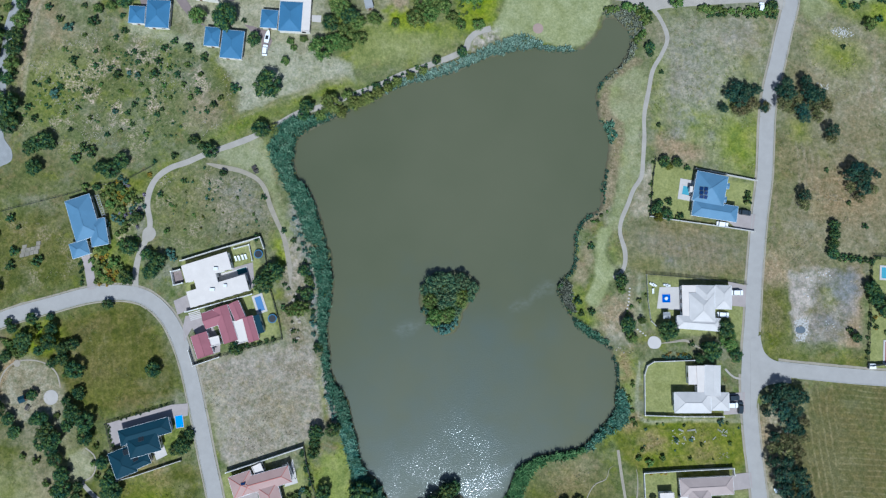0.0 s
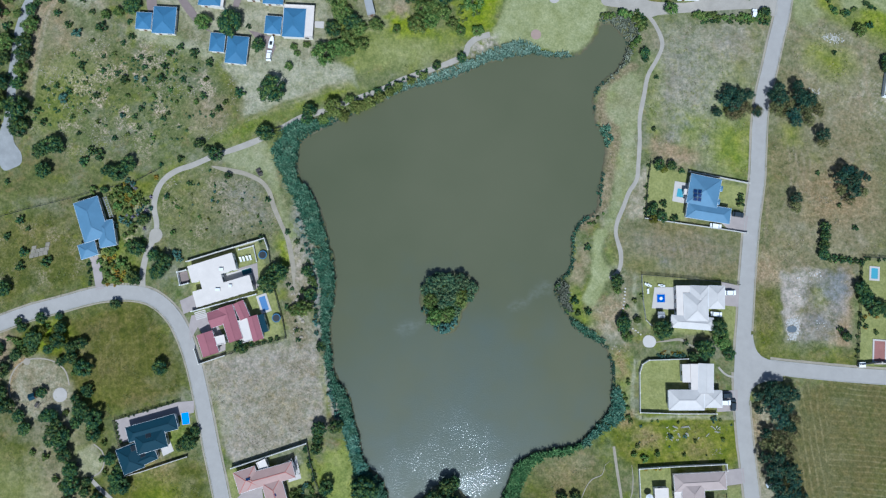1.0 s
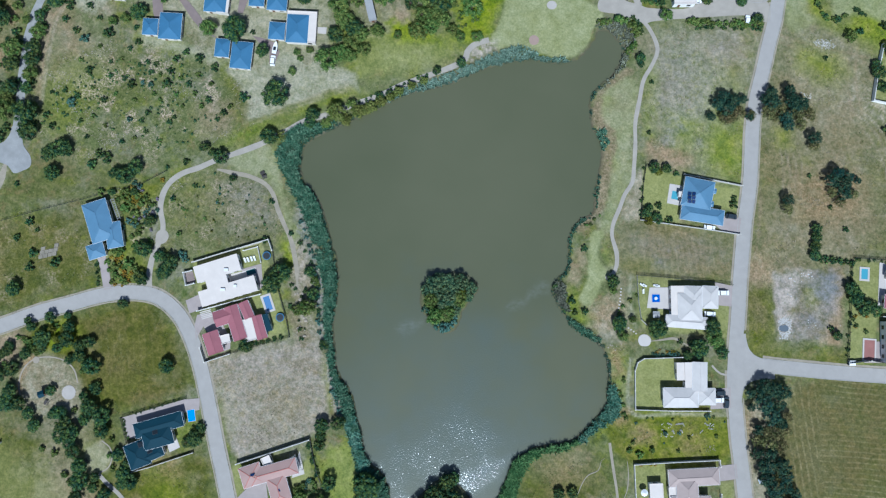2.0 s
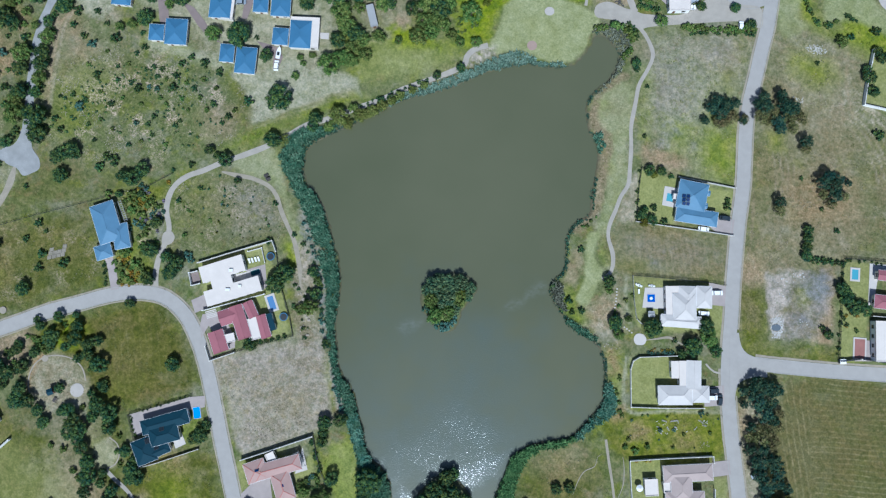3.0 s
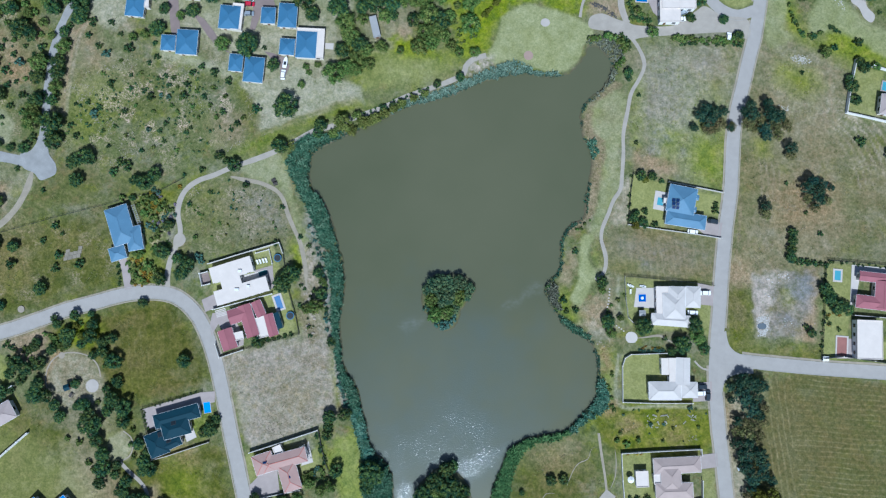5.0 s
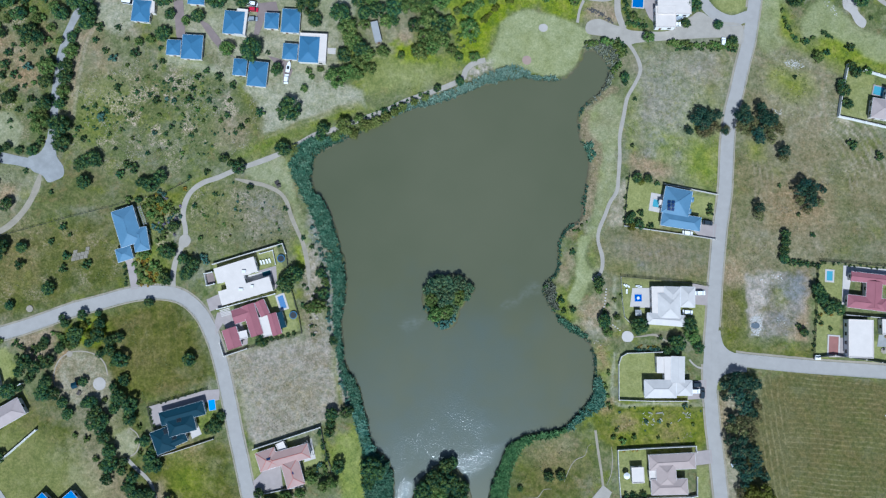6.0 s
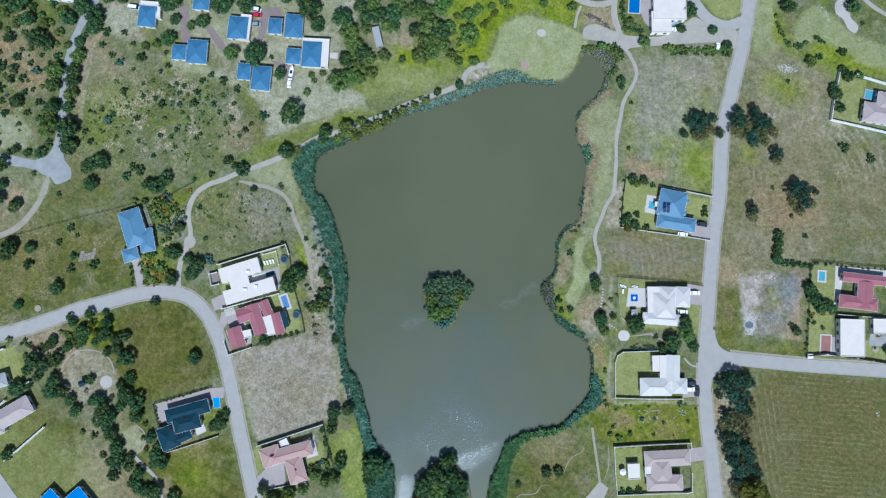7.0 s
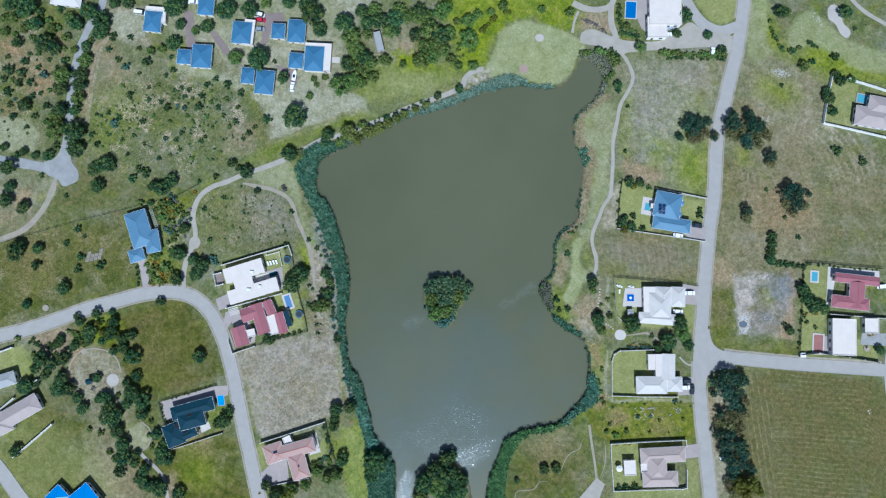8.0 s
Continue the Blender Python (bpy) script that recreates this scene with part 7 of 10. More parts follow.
plant("olive", [(-170.0, 124.8, 2.5), (-171.2, 115.8, 2.0), (-190.5, 119.8, 2.0), (-199.5, 124.9, 2.2), (-199.2, 118.4, 2.2), (-167.3, 109.9, 1.8), (-177.6, 119.7, 2.2), (-195.5, 124.8, 2.5)])
plant("shrub", [(-189.8, 104.7, 2.0), (-196.4, 100.8, 2.5), (-190.5, 99.3, 2.5), (-183.7, 102.3, 1.5), (-171.7, 105.0, 1.8), (-191.9, 95.1, 2.0), (-187.0, 95.2, 1.8), (-196.6, 90.6, 2.2), (-178.9, 84.3, 1.8), (-184.5, 94.1, 1.0), (-191.1, 61.6, 1.8), (-174.2, 66.1, 2.0), (-180.0, 53.0, 1.2), (-168.7, 43.6, 1.2), (-139.2, 51.6, 2.0), (-133.4, 54.0, 2.2), (-136.2, 55.4, 1.8)])
plant("grey_shrub", [(-180.6, 98.4, 2.0), (-193.6, 87.7, 1.0), (-144.1, 102.4, 1.8), (-148.1, 76.3, 2.0), (-117.1, 83.6, 1.2), (-120.3, 84.5, 1.0), (-125.1, 69.5, 1.2)])
plant("broad", [(-122.0, 112.5, 3.5), (-119.4, 121.5, 2.5), (-121.3, 128.9, 4.5), (-107.2, 120.5, 3.0), (-101.1, 128.3, 3.0), (-98.0, 127.6, 4.5), (-88.0, 127.8, 4.0), (-70.6, 131.4, 3.0), (-59.9, 126.0, 5.0), (-56.4, 118.9, 3.5), (-83.4, 105.1, 5.0), (-72.6, 96.7, 2.8), (-66.9, 78.5, 5.2), (-149.8, 131.3, 2.5), (-143.4, 131.3, 2.5), (-62.9, 130.6, 3.5)], "trees round the lodges")
plant("olive", [(-112.6, 118.8, 2.2), (-94.0, 106.0, 3.5), (-80.9, 131.2, 2.5), (-59.0, 96.4, 1.5), (-57.8, 93.9, 1.2), (-60.9, 88.6, 1.8), (-54.0, 97.2, 1.5), (-127.7, 110.6, 2.0), (-132.8, 109.3, 2.0)])
plant("broad", [(-44.9, 121.1, 4.4), (-36.0, 105.5, 3.4), (-29.8, 122.6, 4.0), (-22.3, 118.1, 2.4)], "grove north of the lake")
plant("olive", [(-42.3, 114.6, 4.4), (-39.8, 108.9, 4.0), (-47.0, 92.7, 4.7), (-33.5, 103.0, 3.2), (-10.8, 104.4, 4.2), (-0.7, 108.7, 3.2), (-19.0, 103.3, 1.8)], "grove north of the lake")
plant("broad", [(-22.2, 123.8, 4.2), (-2.0, 115.4, 4.4), (-13.4, 116.1, 2.9)], "grove north of the lake")
plant("olive", [(-7.0, 118.5, 4.4), (-2.0, 126.5, 4.0), (-5.8, 106.1, 3.2), (-8.3, 111.1, 3.7), (0.5, 128.9, 3.2), (-35.0, 116.7, 2.6)], "grove north of the lake")
plant("olive", [(-42.2, 95.6, 3.5), (-39.3, 95.3, 3.0), (-21.0, 127.9, 3.5), (10.6, 122.7, 3.5), (14.5, 125.8, 2.5), (10.6, 114.2, 4.5), (5.1, 122.8, 1.8), (20.9, 127.4, 1.8), (26.5, 129.7, 2.5), (43.8, 128.6, 2.0), (56.5, 127.1, 2.2), (12.7, 102.5, 2.2), (6.1, 102.3, 2.0)])
plant("shrub", [(-134.3, 104.5, 2.2), (-150.3, 116.3, 2.0), (-142.2, 116.0, 1.5), (-152.2, 110.3, 1.5), (-147.4, 105.6, 1.5), (-138.3, 110.9, 1.2), (-123.6, 107.0, 1.2), (-122.6, 100.9, 1.5), (-125.9, 98.4, 1.2), (-118.7, 92.7, 1.2), (-115.3, 91.9, 1.2), (-117.3, 88.8, 1.2), (-121.8, 91.5, 1.0), (-109.1, 88.7, 1.5), (-141.6, 89.4, 1.8), (-133.5, 92.8, 1.0), (-133.2, 87.0, 1.2), (-127.6, 86.2, 1.2), (-124.6, 83.4, 2.0), (-110.5, 83.4, 2.0), (-101.8, 83.6, 1.5), (-103.4, 96.5, 1.5), (-107.2, 93.9, 1.5), (-154.4, 79.9, 1.0), (-151.3, 81.1, 1.2), (-146.1, 79.0, 1.2), (-135.8, 77.2, 1.5)], "scrub on the rough field")
plant("shrub", [(-158.3, 71.3, 1.5), (-155.7, 66.9, 1.5), (-141.9, 62.5, 1.0), (-144.6, 68.9, 1.0), (-120.5, 69.0, 1.2), (-127.8, 60.6, 1.2), (-118.1, 72.1, 1.2), (-109.1, 68.2, 1.2), (-107.5, 70.4, 1.0), (-118.5, 64.5, 1.0), (-102.3, 52.4, 1.5), (-109.5, 50.0, 1.0), (-97.6, 93.7, 2.0), (-91.8, 90.4, 1.8), (-80.0, 78.2, 2.2), (-94.1, 77.1, 1.5), (-87.7, 72.0, 1.5), (-90.3, 69.3, 1.0), (-77.0, 104.8, 1.2), (-156.5, 80.7, 1.0)], "scrub on the rough field")
plant("olive_shrub", [(-123.4, 77.3, 1.0), (-113.3, 77.3, 1.0), (-107.0, 79.9, 1.0), (-104.3, 74.7, 1.0), (-99.3, 79.8, 1.2), (-96.7, 74.6, 1.2), (-85.3, 74.6, 1.2), (-115.9, 79.9, 1.0), (-131.1, 79.9, 1.0), (-140.0, 82.5, 1.0), (-145.5, 94.1, 1.0), (-138.0, 99.3, 1.0), (-129.0, 94.1, 1.0), (-113.5, 87.6, 1.0), (-105.4, 86.3, 1.0), (-98.2, 87.5, 1.2), (-93.1, 83.6, 1.2), (-139.6, 70.9, 1.0), (-134.5, 67.1, 1.0), (-122.9, 61.9, 1.0), (-112.8, 60.7, 1.0)], "scrub on the rough field")
plant("broad", [(-130.8, 40.3, 1.5), (-122.1, 40.3, 1.5), (-115.1, 28.9, 2.5), (-117.0, 17.6, 3.0), (-117.9, 6.5, 3.0), (-106.8, 12.6, 3.5), (-109.3, 8.7, 3.0), (-111.0, 15.2, 2.5), (-124.8, -3.3, 2.0), (-167.2, 2.8, 3.0), (-183.6, -4.6, 2.0), (-188.2, 18.8, 4.0), (-179.4, 20.2, 2.5), (-187.6, 20.8, 3.2)])
plant("shrub", [(-162.8, 28.5, 1.8), (-167.7, 22.7, 1.5), (-159.9, 25.3, 1.0), (-180.5, 12.7, 2.2), (-161.1, 16.5, 1.8), (-162.1, 10.8, 1.8), (-151.9, 12.7, 2.2), (-98.4, 42.8, 1.2), (-107.1, 37.8, 1.2), (-68.2, 36.5, 1.2)])
plant("olive_shrub", [(-125.7, 40.2, 1.8), (-118.7, 36.4, 2.0), (-125.4, 33.9, 2.0), (-121.6, 31.4, 2.0), (-126.3, 17.7, 1.8), (-123.5, 12.7, 2.0), (-128.4, 11.5, 2.0), (-121.2, 10.3, 1.5), (-129.9, 5.3, 1.2), (-124.8, 5.3, 1.5), (-114.5, 35.3, 1.2), (-103.2, 34.0, 0.7), (-104.2, 24.0, 1.2), (-94.4, 30.2, 0.7), (-86.9, 31.5, 0.7), (-78.3, 36.5, 0.7), (-71.9, 30.2, 0.7), (-129.0, 20.2, 1.5)], "garden shrubs")
plant("flower", [(-122.8, 38.3, 1.0), (-121.2, 37.3, 1.0), (-119.2, 35.3, 1.0), (-126.8, 10.8, 1.2), (-125.0, 7.8, 1.2), (-123.7, 5.3, 1.2), (-128.5, 14.0, 1.0), (-126.5, 14.8, 1.0), (-111.2, 45.4, 1.0), (-124.7, 36.6, 1.0), (-121.0, 33.3, 0.8), (-128.8, 4.1, 0.8)], "blossoming shrubs")
plant("grey_shrub", [(-102.6, 16.0, 1.8), (-101.4, 14.0, 1.5), (-127.9, 22.7, 1.2), (-121.7, 27.7, 1.5)])
plant("broad", [(-152.4, -8.3, 2.2), (-159.8, -12.0, 2.0), (-155.0, -16.3, 3.5), (-144.7, -11.9, 2.5), (-145.5, -16.8, 3.0), (-140.8, -19.3, 2.5), (-137.1, -18.0, 2.5), (-135.2, -27.0, 3.2), (-140.6, -23.2, 2.5), (-168.2, -19.3, 2.0), (-175.4, -27.7, 3.5), (-165.9, -27.7, 3.0), (-172.0, -30.2, 3.0), (-107.0, -27.0, 3.2), (-161.5, -9.5, 1.5), (-146.2, -7.8, 1.5), (-155.7, -19.8, 2.2), (-149.6, -20.0, 2.0), (-161.7, -22.2, 2.2), (-144.6, -24.7, 2.0), (-170.7, -22.3, 1.8)])
plant("broad", [(-182.2, -39.7, 3.5), (-178.4, -38.8, 2.0), (-167.5, -40.9, 3.5), (-163.0, -41.0, 3.0), (-166.8, -36.2, 3.0), (-151.4, -36.3, 2.2), (-147.1, -44.7, 2.8), (-145.3, -49.3, 3.5), (-141.8, -52.3, 3.0), (-146.6, -53.5, 3.0), (-133.8, -36.3, 2.0), (-138.4, -38.7, 2.0), (-135.9, -42.2, 3.2), (-130.8, -45.7, 3.5), (-130.9, -51.1, 3.0), (-137.4, -47.1, 2.5), (-141.6, -59.0, 3.0), (-138.9, -64.2, 3.0), (-138.5, -70.0, 3.5), (-133.2, -68.8, 2.0), (-140.0, -76.0, 2.5)], "trees round the garden")
plant("broad", [(-124.7, -60.3, 2.5), (-121.1, -63.9, 2.2), (-121.9, -67.3, 3.0), (-119.3, -70.2, 3.0), (-129.1, -75.1, 2.5), (-130.3, -79.4, 2.2), (-122.3, -82.8, 3.5), (-114.1, -85.3, 3.0), (-126.5, -82.2, 2.5), (-95.5, -54.2, 3.0), (-93.5, -50.8, 2.0), (-98.2, -56.0, 2.2), (-185.3, -67.5, 2.5), (-159.5, -44.7, 2.5)], "trees round the garden")
plant("yellow", [(-152.0, -13.2, 1.8), (-149.9, -16.9, 1.8), (-147.7, -13.2, 1.5), (-65.9, -84.5, 2.5), (-69.7, -86.5, 2.0)])
plant("broad", [(-66.9, 4.7, 4.2), (-63.4, 8.4, 4.0), (-51.3, 0.3, 2.5), (-52.7, 9.0, 2.2), (-76.7, -19.2, 3.0), (-47.0, -19.3, 2.0), (-47.0, -49.4, 2.8), (-40.9, -48.7, 2.8), (-47.8, -53.1, 2.2), (-48.2, -56.9, 2.2), (-44.3, -70.8, 3.0), (-76.9, -81.6, 2.5), (-73.0, -85.2, 3.0), (-29.5, -71.4, 5.0), (-32.1, -77.2, 3.0), (-32.2, -70.1, 3.0)])
plant("olive", [(-53.5, -4.8, 3.5), (-57.4, -5.8, 2.2), (-50.7, 5.3, 2.0), (-65.8, -83.3, 3.0), (-55.2, -75.9, 2.5), (-50.3, -78.8, 2.5), (-56.6, -73.8, 1.8), (-46.7, -77.3, 2.5), (-60.0, -81.7, 2.2)])
plant("shrub", [(-54.5, 1.6, 1.2), (-60.1, -4.6, 1.2), (-56.8, 20.2, 1.2), (-70.4, 21.5, 1.5), (-60.6, 24.0, 1.2), (-56.4, -13.2, 1.0), (-55.8, -16.9, 1.0)])
plant("broad", [(-69.3, 62.1, 3.5), (-52.1, 70.9, 2.8), (-53.4, 67.4, 2.2), (-88.0, 53.9, 3.0), (-94.7, 57.9, 2.0), (-91.9, 55.9, 1.5), (6.3, 91.7, 2.2), (-25.9, 77.7, 2.0), (-3.3, 88.5, 1.8), (-22.2, 79.6, 1.5), (-83.4, 45.8, 1.5)], "trees along the cart path")
plant("bank", [(-64.6, 62.4, 2.2), (-43.1, 72.0, 4.0), (-39.6, 68.9, 2.5), (-34.5, 72.3, 3.0), (-29.6, 74.2, 2.5), (-37.2, 75.1, 2.2), (-47.2, 67.4, 2.2), (-13.4, 82.6, 1.9), (-8.6, 84.6, 1.7), (-18.4, 80.1, 2.1), (-25.6, 75.9, 2.3), (-31.9, 72.9, 2.2), (-21.6, 78.2, 2.0)], "trees along the cart path")
plant("olive", [(-4.4, -8.2, 3.2), (0.5, -7.0, 3.2), (5.4, -1.6, 3.5), (-5.7, -2.1, 3.2)], "trees on the island")
plant("willow", [(-4.4, 4.0, 3.8), (0.5, 5.3, 3.2), (0.5, -0.9, 4.0), (3.7, -5.8, 2.5)], "trees on the island")
plant("willow", [(5.9, 5.3, 3.2), (9.9, 2.6, 2.5), (-2.5, 6.5, 2.8), (2.9, 2.3, 3.2), (-6.9, 1.6, 2.8), (8.4, -0.9, 2.2), (-0.7, -3.3, 3.0)], "trees on the island")
plant("yellow", [(0.0, 2.3, 2.0), (-5.7, -0.1, 1.5), (5.9, 0.6, 1.8), (-3.2, -6.5, 1.5)], "trees on the island")
plant("grey_shrub", [(-0.7, -12.7, 2.2), (1.7, -11.9, 1.8), (-3.2, -11.9, 1.8), (3.0, -9.5, 1.8), (-7.7, -5.8, 1.5)], "shrubs on the island")
plant("broad", [(0.5, -70.0, 3.2), (2.9, -69.2, 2.5), (-4.3, -75.4, 4.2), (1.7, -77.6, 4.5), (-9.2, -80.7, 3.8), (5.7, -83.5, 3.8), (7.2, -79.1, 2.8), (0.5, -85.8, 4.0)], "trees on the spit")
plant("olive", [(-3.1, -83.3, 4.2), (-10.4, -87.1, 3.5), (-4.4, -80.1, 3.5), (4.1, -88.3, 3.5)], "trees on the spit")
plant("broad", [(42.8, -75.0, 2.2), (47.7, -74.6, 2.0), (30.8, -80.0, 1.2), (64.6, 5.3, 2.5), (66.6, -10.9, 3.0), (81.0, -13.3, 3.8), (95.0, -18.8, 2.0), (101.9, -12.3, 3.5), (96.8, -20.6, 3.5), (105.7, -22.1, 2.5), (92.4, -23.1, 2.0), (77.4, 93.4, 2.2), (77.6, 91.1, 1.5)])
plant("broad", [(-37.5, 126.9, 3.2), (-11.6, 127.3, 3.4), (-43.6, 102.9, 3.4), (-35.0, 121.8, 2.9)], "grove north of the lake")
plant("olive", [(-32.0, 128.5, 3.2), (-15.9, 124.2, 3.4), (-4.0, 111.3, 3.2), (-37.3, 100.5, 3.2), (2.5, 105.1, 2.4), (2.1, 116.7, 2.6), (-7.6, 124.8, 3.2)], "grove north of the lake")
plant("olive", [(-25.0, 117.9, 3.2), (-27.0, 104.8, 2.9), (-32.6, 97.0, 2.7), (-11.7, 124.4, 2.9), (-3.3, 110.0, 3.2), (1.8, 117.8, 2.9), (-37.6, 94.4, 2.5)], "grove north of the lake")
plant("olive_shrub", [(79.1, -47.2, 0.6), (76.8, -47.2, 0.5), (102.3, -46.9, 0.7), (103.2, -54.0, 0.8)], "weeds on the open plot")
plant("grey_shrub", [(72.1, -54.8, 0.35), (106.5, -48.5, 0.42), (83.2, -56.5, 0.42), (72.7, -49.0, 0.56), (76.9, -52.4, 0.28)], "weeds on the open plot")
plant("shrub", [(96.8, -59.6, 0.4), (86.6, -47.7, 0.6)], "weeds on the open plot")
plant("olive_shrub", [(-87.2, 36.4, 0.3), (-85.3, 24.1, 0.3), (-83.4, 30.7, 0.3), (-90.4, 28.6, 0.4), (-76.7, 41.5, 0.4), (-101.3, 33.3, 0.6), (-81.8, 27.0, 0.4), (-93.9, 29.3, 0.5), (-89.0, 43.1, 0.4), (-97.5, 38.6, 0.5), (-97.5, 24.4, 0.6), (-103.7, 36.3, 0.4), (-104.9, 35.2, 0.6), (-101.2, 31.2, 0.3), (-82.2, 24.1, 0.4), (-102.4, 33.5, 0.6), (-88.9, 35.8, 0.5), (-102.0, 31.6, 0.4)], "low weeds on the round meadow")
plant("yellow", [(-81.0, 22.7, 0.3), (-83.3, 30.9, 0.3), (-77.1, 22.8, 0.4), (-90.9, 29.3, 0.5), (-91.6, 24.9, 0.5)], "low weeds on the round meadow")
plant("grey_shrub", [(-87.6, 35.7, 0.6), (-73.6, 37.4, 0.4), (-97.2, 34.7, 0.4), (-102.1, 30.4, 0.3), (-74.2, 26.2, 0.4), (-77.3, 39.3, 0.5), (-88.8, 39.7, 0.6), (-89.7, 36.4, 0.6)], "low weeds on the round meadow")
plant("grey_shrub", [(100.0, -46.5, 1.2), (83.6, -52.8, 1.0), (89.0, -52.8, 0.8)])
plant("olive_shrub", [(71.3, -56.2, 1.0), (78.5, -59.2, 1.2), (69.9, -59.2, 1.2), (73.5, -60.9, 1.5), (88.4, -59.3, 0.8), (92.9, -54.5, 0.8)])
plant("shrub", [(-197.6, 107.1, 1.2), (-188.0, 108.4, 1.2), (-178.9, 105.7, 1.2), (-174.9, 101.8, 1.2), (-195.6, 84.9, 1.5), (-185.7, 88.8, 1.5), (-182.1, 90.2, 1.2), (-176.1, 94.1, 1.0), (-193.9, 79.7, 1.8), (-184.0, 79.8, 1.5), (-187.7, 74.7, 1.2), (-178.8, 77.2, 1.5), (-198.7, 96.6, 1.5), (-178.5, 117.4, 1.5), (-183.2, 127.6, 2.0), (-174.3, 128.9, 2.0)])
plant("olive_shrub", [(-194.6, 117.4, 1.5), (-186.9, 116.1, 1.5), (-175.4, 119.9, 1.8), (-179.4, 123.8, 1.8), (-189.7, 122.6, 1.5), (-172.6, 110.8, 1.5), (-184.1, 108.4, 1.2), (-195.1, 96.7, 1.2), (-178.3, 91.5, 1.2), (-186.9, 83.7, 1.2)])
plant("olive", [(103.0, -16.7, 3.5), (87.8, 110.8, 2.5), (81.9, 120.8, 1.8), (68.0, -15.6, 2.2), (64.8, 1.6, 1.5), (72.0, -9.5, 1.5)])
plant("shrub", [(53.9, 17.7, 1.5), (53.5, -6.5, 1.5), (49.9, -7.0, 1.2), (48.7, -2.1, 1.5), (46.3, -0.4, 1.2), (90.3, -18.3, 1.2), (90.6, 47.3, 1.2), (83.2, 34.7, 1.5), (87.1, 28.9, 1.5), (112.5, 35.1, 1.8), (80.2, 63.6, 1.0), (81.9, 84.0, 1.0), (112.8, 37.7, 1.2)])
plant("broad", [(81.6, 49.6, 2.2), (86.6, 49.2, 2.0), (78.3, 32.1, 2.0), (82.4, 29.6, 2.2), (79.7, 33.9, 1.5)], "garden trees")
plant("yellow", [(83.5, 47.7, 1.5), (78.8, 28.6, 1.8)])
# these dark crowns partly stand for shadow cast north of the thin trees
plant("gum", [(109.1, 77.7, 2.5), (107.1, 74.5, 3.0), (112.8, 75.7, 3.0), (117.1, 76.5, 2.0), (110.0, 72.4, 3.0), (104.3, 69.7, 2.0), (119.2, 69.5, 1.8), (127.7, 78.9, 2.5), (127.9, 74.6, 3.2), (125.1, 76.5, 2.0), (134.7, 79.7, 2.5), (135.1, 75.7, 3.0), (138.8, 74.4, 3.0), (132.9, 69.1, 3.0), (133.8, 65.9, 2.5), (143.7, 60.8, 2.8), (151.8, 46.5, 2.8), (153.6, 42.9, 3.2), (149.5, 44.0, 2.8), (156.6, 45.5, 2.2), (154.3, 39.0, 2.8), (160.5, 44.2, 1.5), (132.5, 36.5, 2.5), (137.0, 72.3, 2.5)], "tall trees by the east road")
plant("rusty", [(110.0, 68.9, 2.8), (114.5, 71.1, 3.0), (119.8, 70.1, 2.2), (112.6, 68.9, 2.0), (126.0, 70.7, 2.8), (130.5, 72.7, 3.0), (137.2, 69.8, 3.2), (142.4, 70.0, 2.5), (138.8, 66.2, 2.5), (141.6, 72.3, 2.2), (129.9, 68.9, 2.0), (143.8, 57.6, 2.2), (158.3, 39.0, 2.2), (153.0, 35.8, 2.2), (150.3, 39.6, 2.0), (132.4, 33.0, 2.5)], "thin trees by the east road")
plant("gum", [(120.6, -34.6, 3.2), (118.5, -37.0, 3.0), (124.1, -36.0, 3.5), (115.9, -37.7, 1.8), (128.0, -36.8, 3.0), (120.3, -41.3, 3.5), (123.1, -45.8, 3.5), (126.0, -41.4, 2.8), (116.2, -42.8, 1.8), (126.6, -48.6, 2.5), (118.2, -51.1, 2.2), (121.1, -59.5, 3.2), (116.7, -59.9, 2.2), (119.6, -64.1, 3.5), (125.6, -64.1, 3.5), (119.6, -68.9, 3.2), (127.0, -67.8, 3.0), (123.2, -73.1, 3.5), (128.0, -72.4, 2.5), (131.5, -74.9, 2.2), (123.0, -78.1, 2.5)], "tall trees by the east road")
plant("rusty", [(120.3, -52.4, 2.8), (125.0, -52.4, 3.0), (121.3, -55.9, 3.0), (126.2, -56.9, 2.8), (129.6, -46.3, 2.0), (129.1, -51.3, 2.2), (117.7, -55.4, 2.0), (123.1, -84.1, 3.0), (121.1, -81.0, 2.2)], "thin trees by the east road")
plant("yellow", [(125.1, -81.0, 4.0), (130.2, -80.2, 3.5), (128.2, -85.4, 3.2), (134.4, -83.9, 2.0)], "tall trees by the east road")
plant("broad", [(151.1, 126.6, 3.0), (107.9, 125.1, 3.5), (118.3, 116.6, 2.2), (104.4, 117.2, 2.2), (124.4, 109.6, 2.2), (180.2, 126.6, 3.0), (174.6, 98.0, 2.0), (176.7, 95.2, 2.5), (171.0, 87.4, 3.0), (172.3, 81.4, 2.5), (170.5, 90.8, 2.0), (156.4, 2.3, 3.0), (157.5, -1.1, 3.0), (161.0, -4.8, 3.5), (165.0, -6.0, 2.5), (150.2, -15.8, 2.0), (189.0, -24.1, 2.0)])
plant("shrub", [(151.6, 111.0, 1.2), (148.7, 115.7, 1.2), (185.1, 119.7, 1.0), (174.9, 106.3, 2.0), (165.1, 104.4, 1.5), (174.2, 63.7, 2.2), (185.4, 58.7, 2.0), (142.6, 46.5, 1.0), (155.9, 25.2, 1.2), (150.2, 33.9, 1.0), (148.3, -13.2, 1.2), (151.1, 93.8, 1.0), (156.4, 109.1, 1.5)])
plant("olive", [(160.6, 102.0, 2.5), (182.2, 96.0, 1.8), (154.3, 127.1, 2.0)])
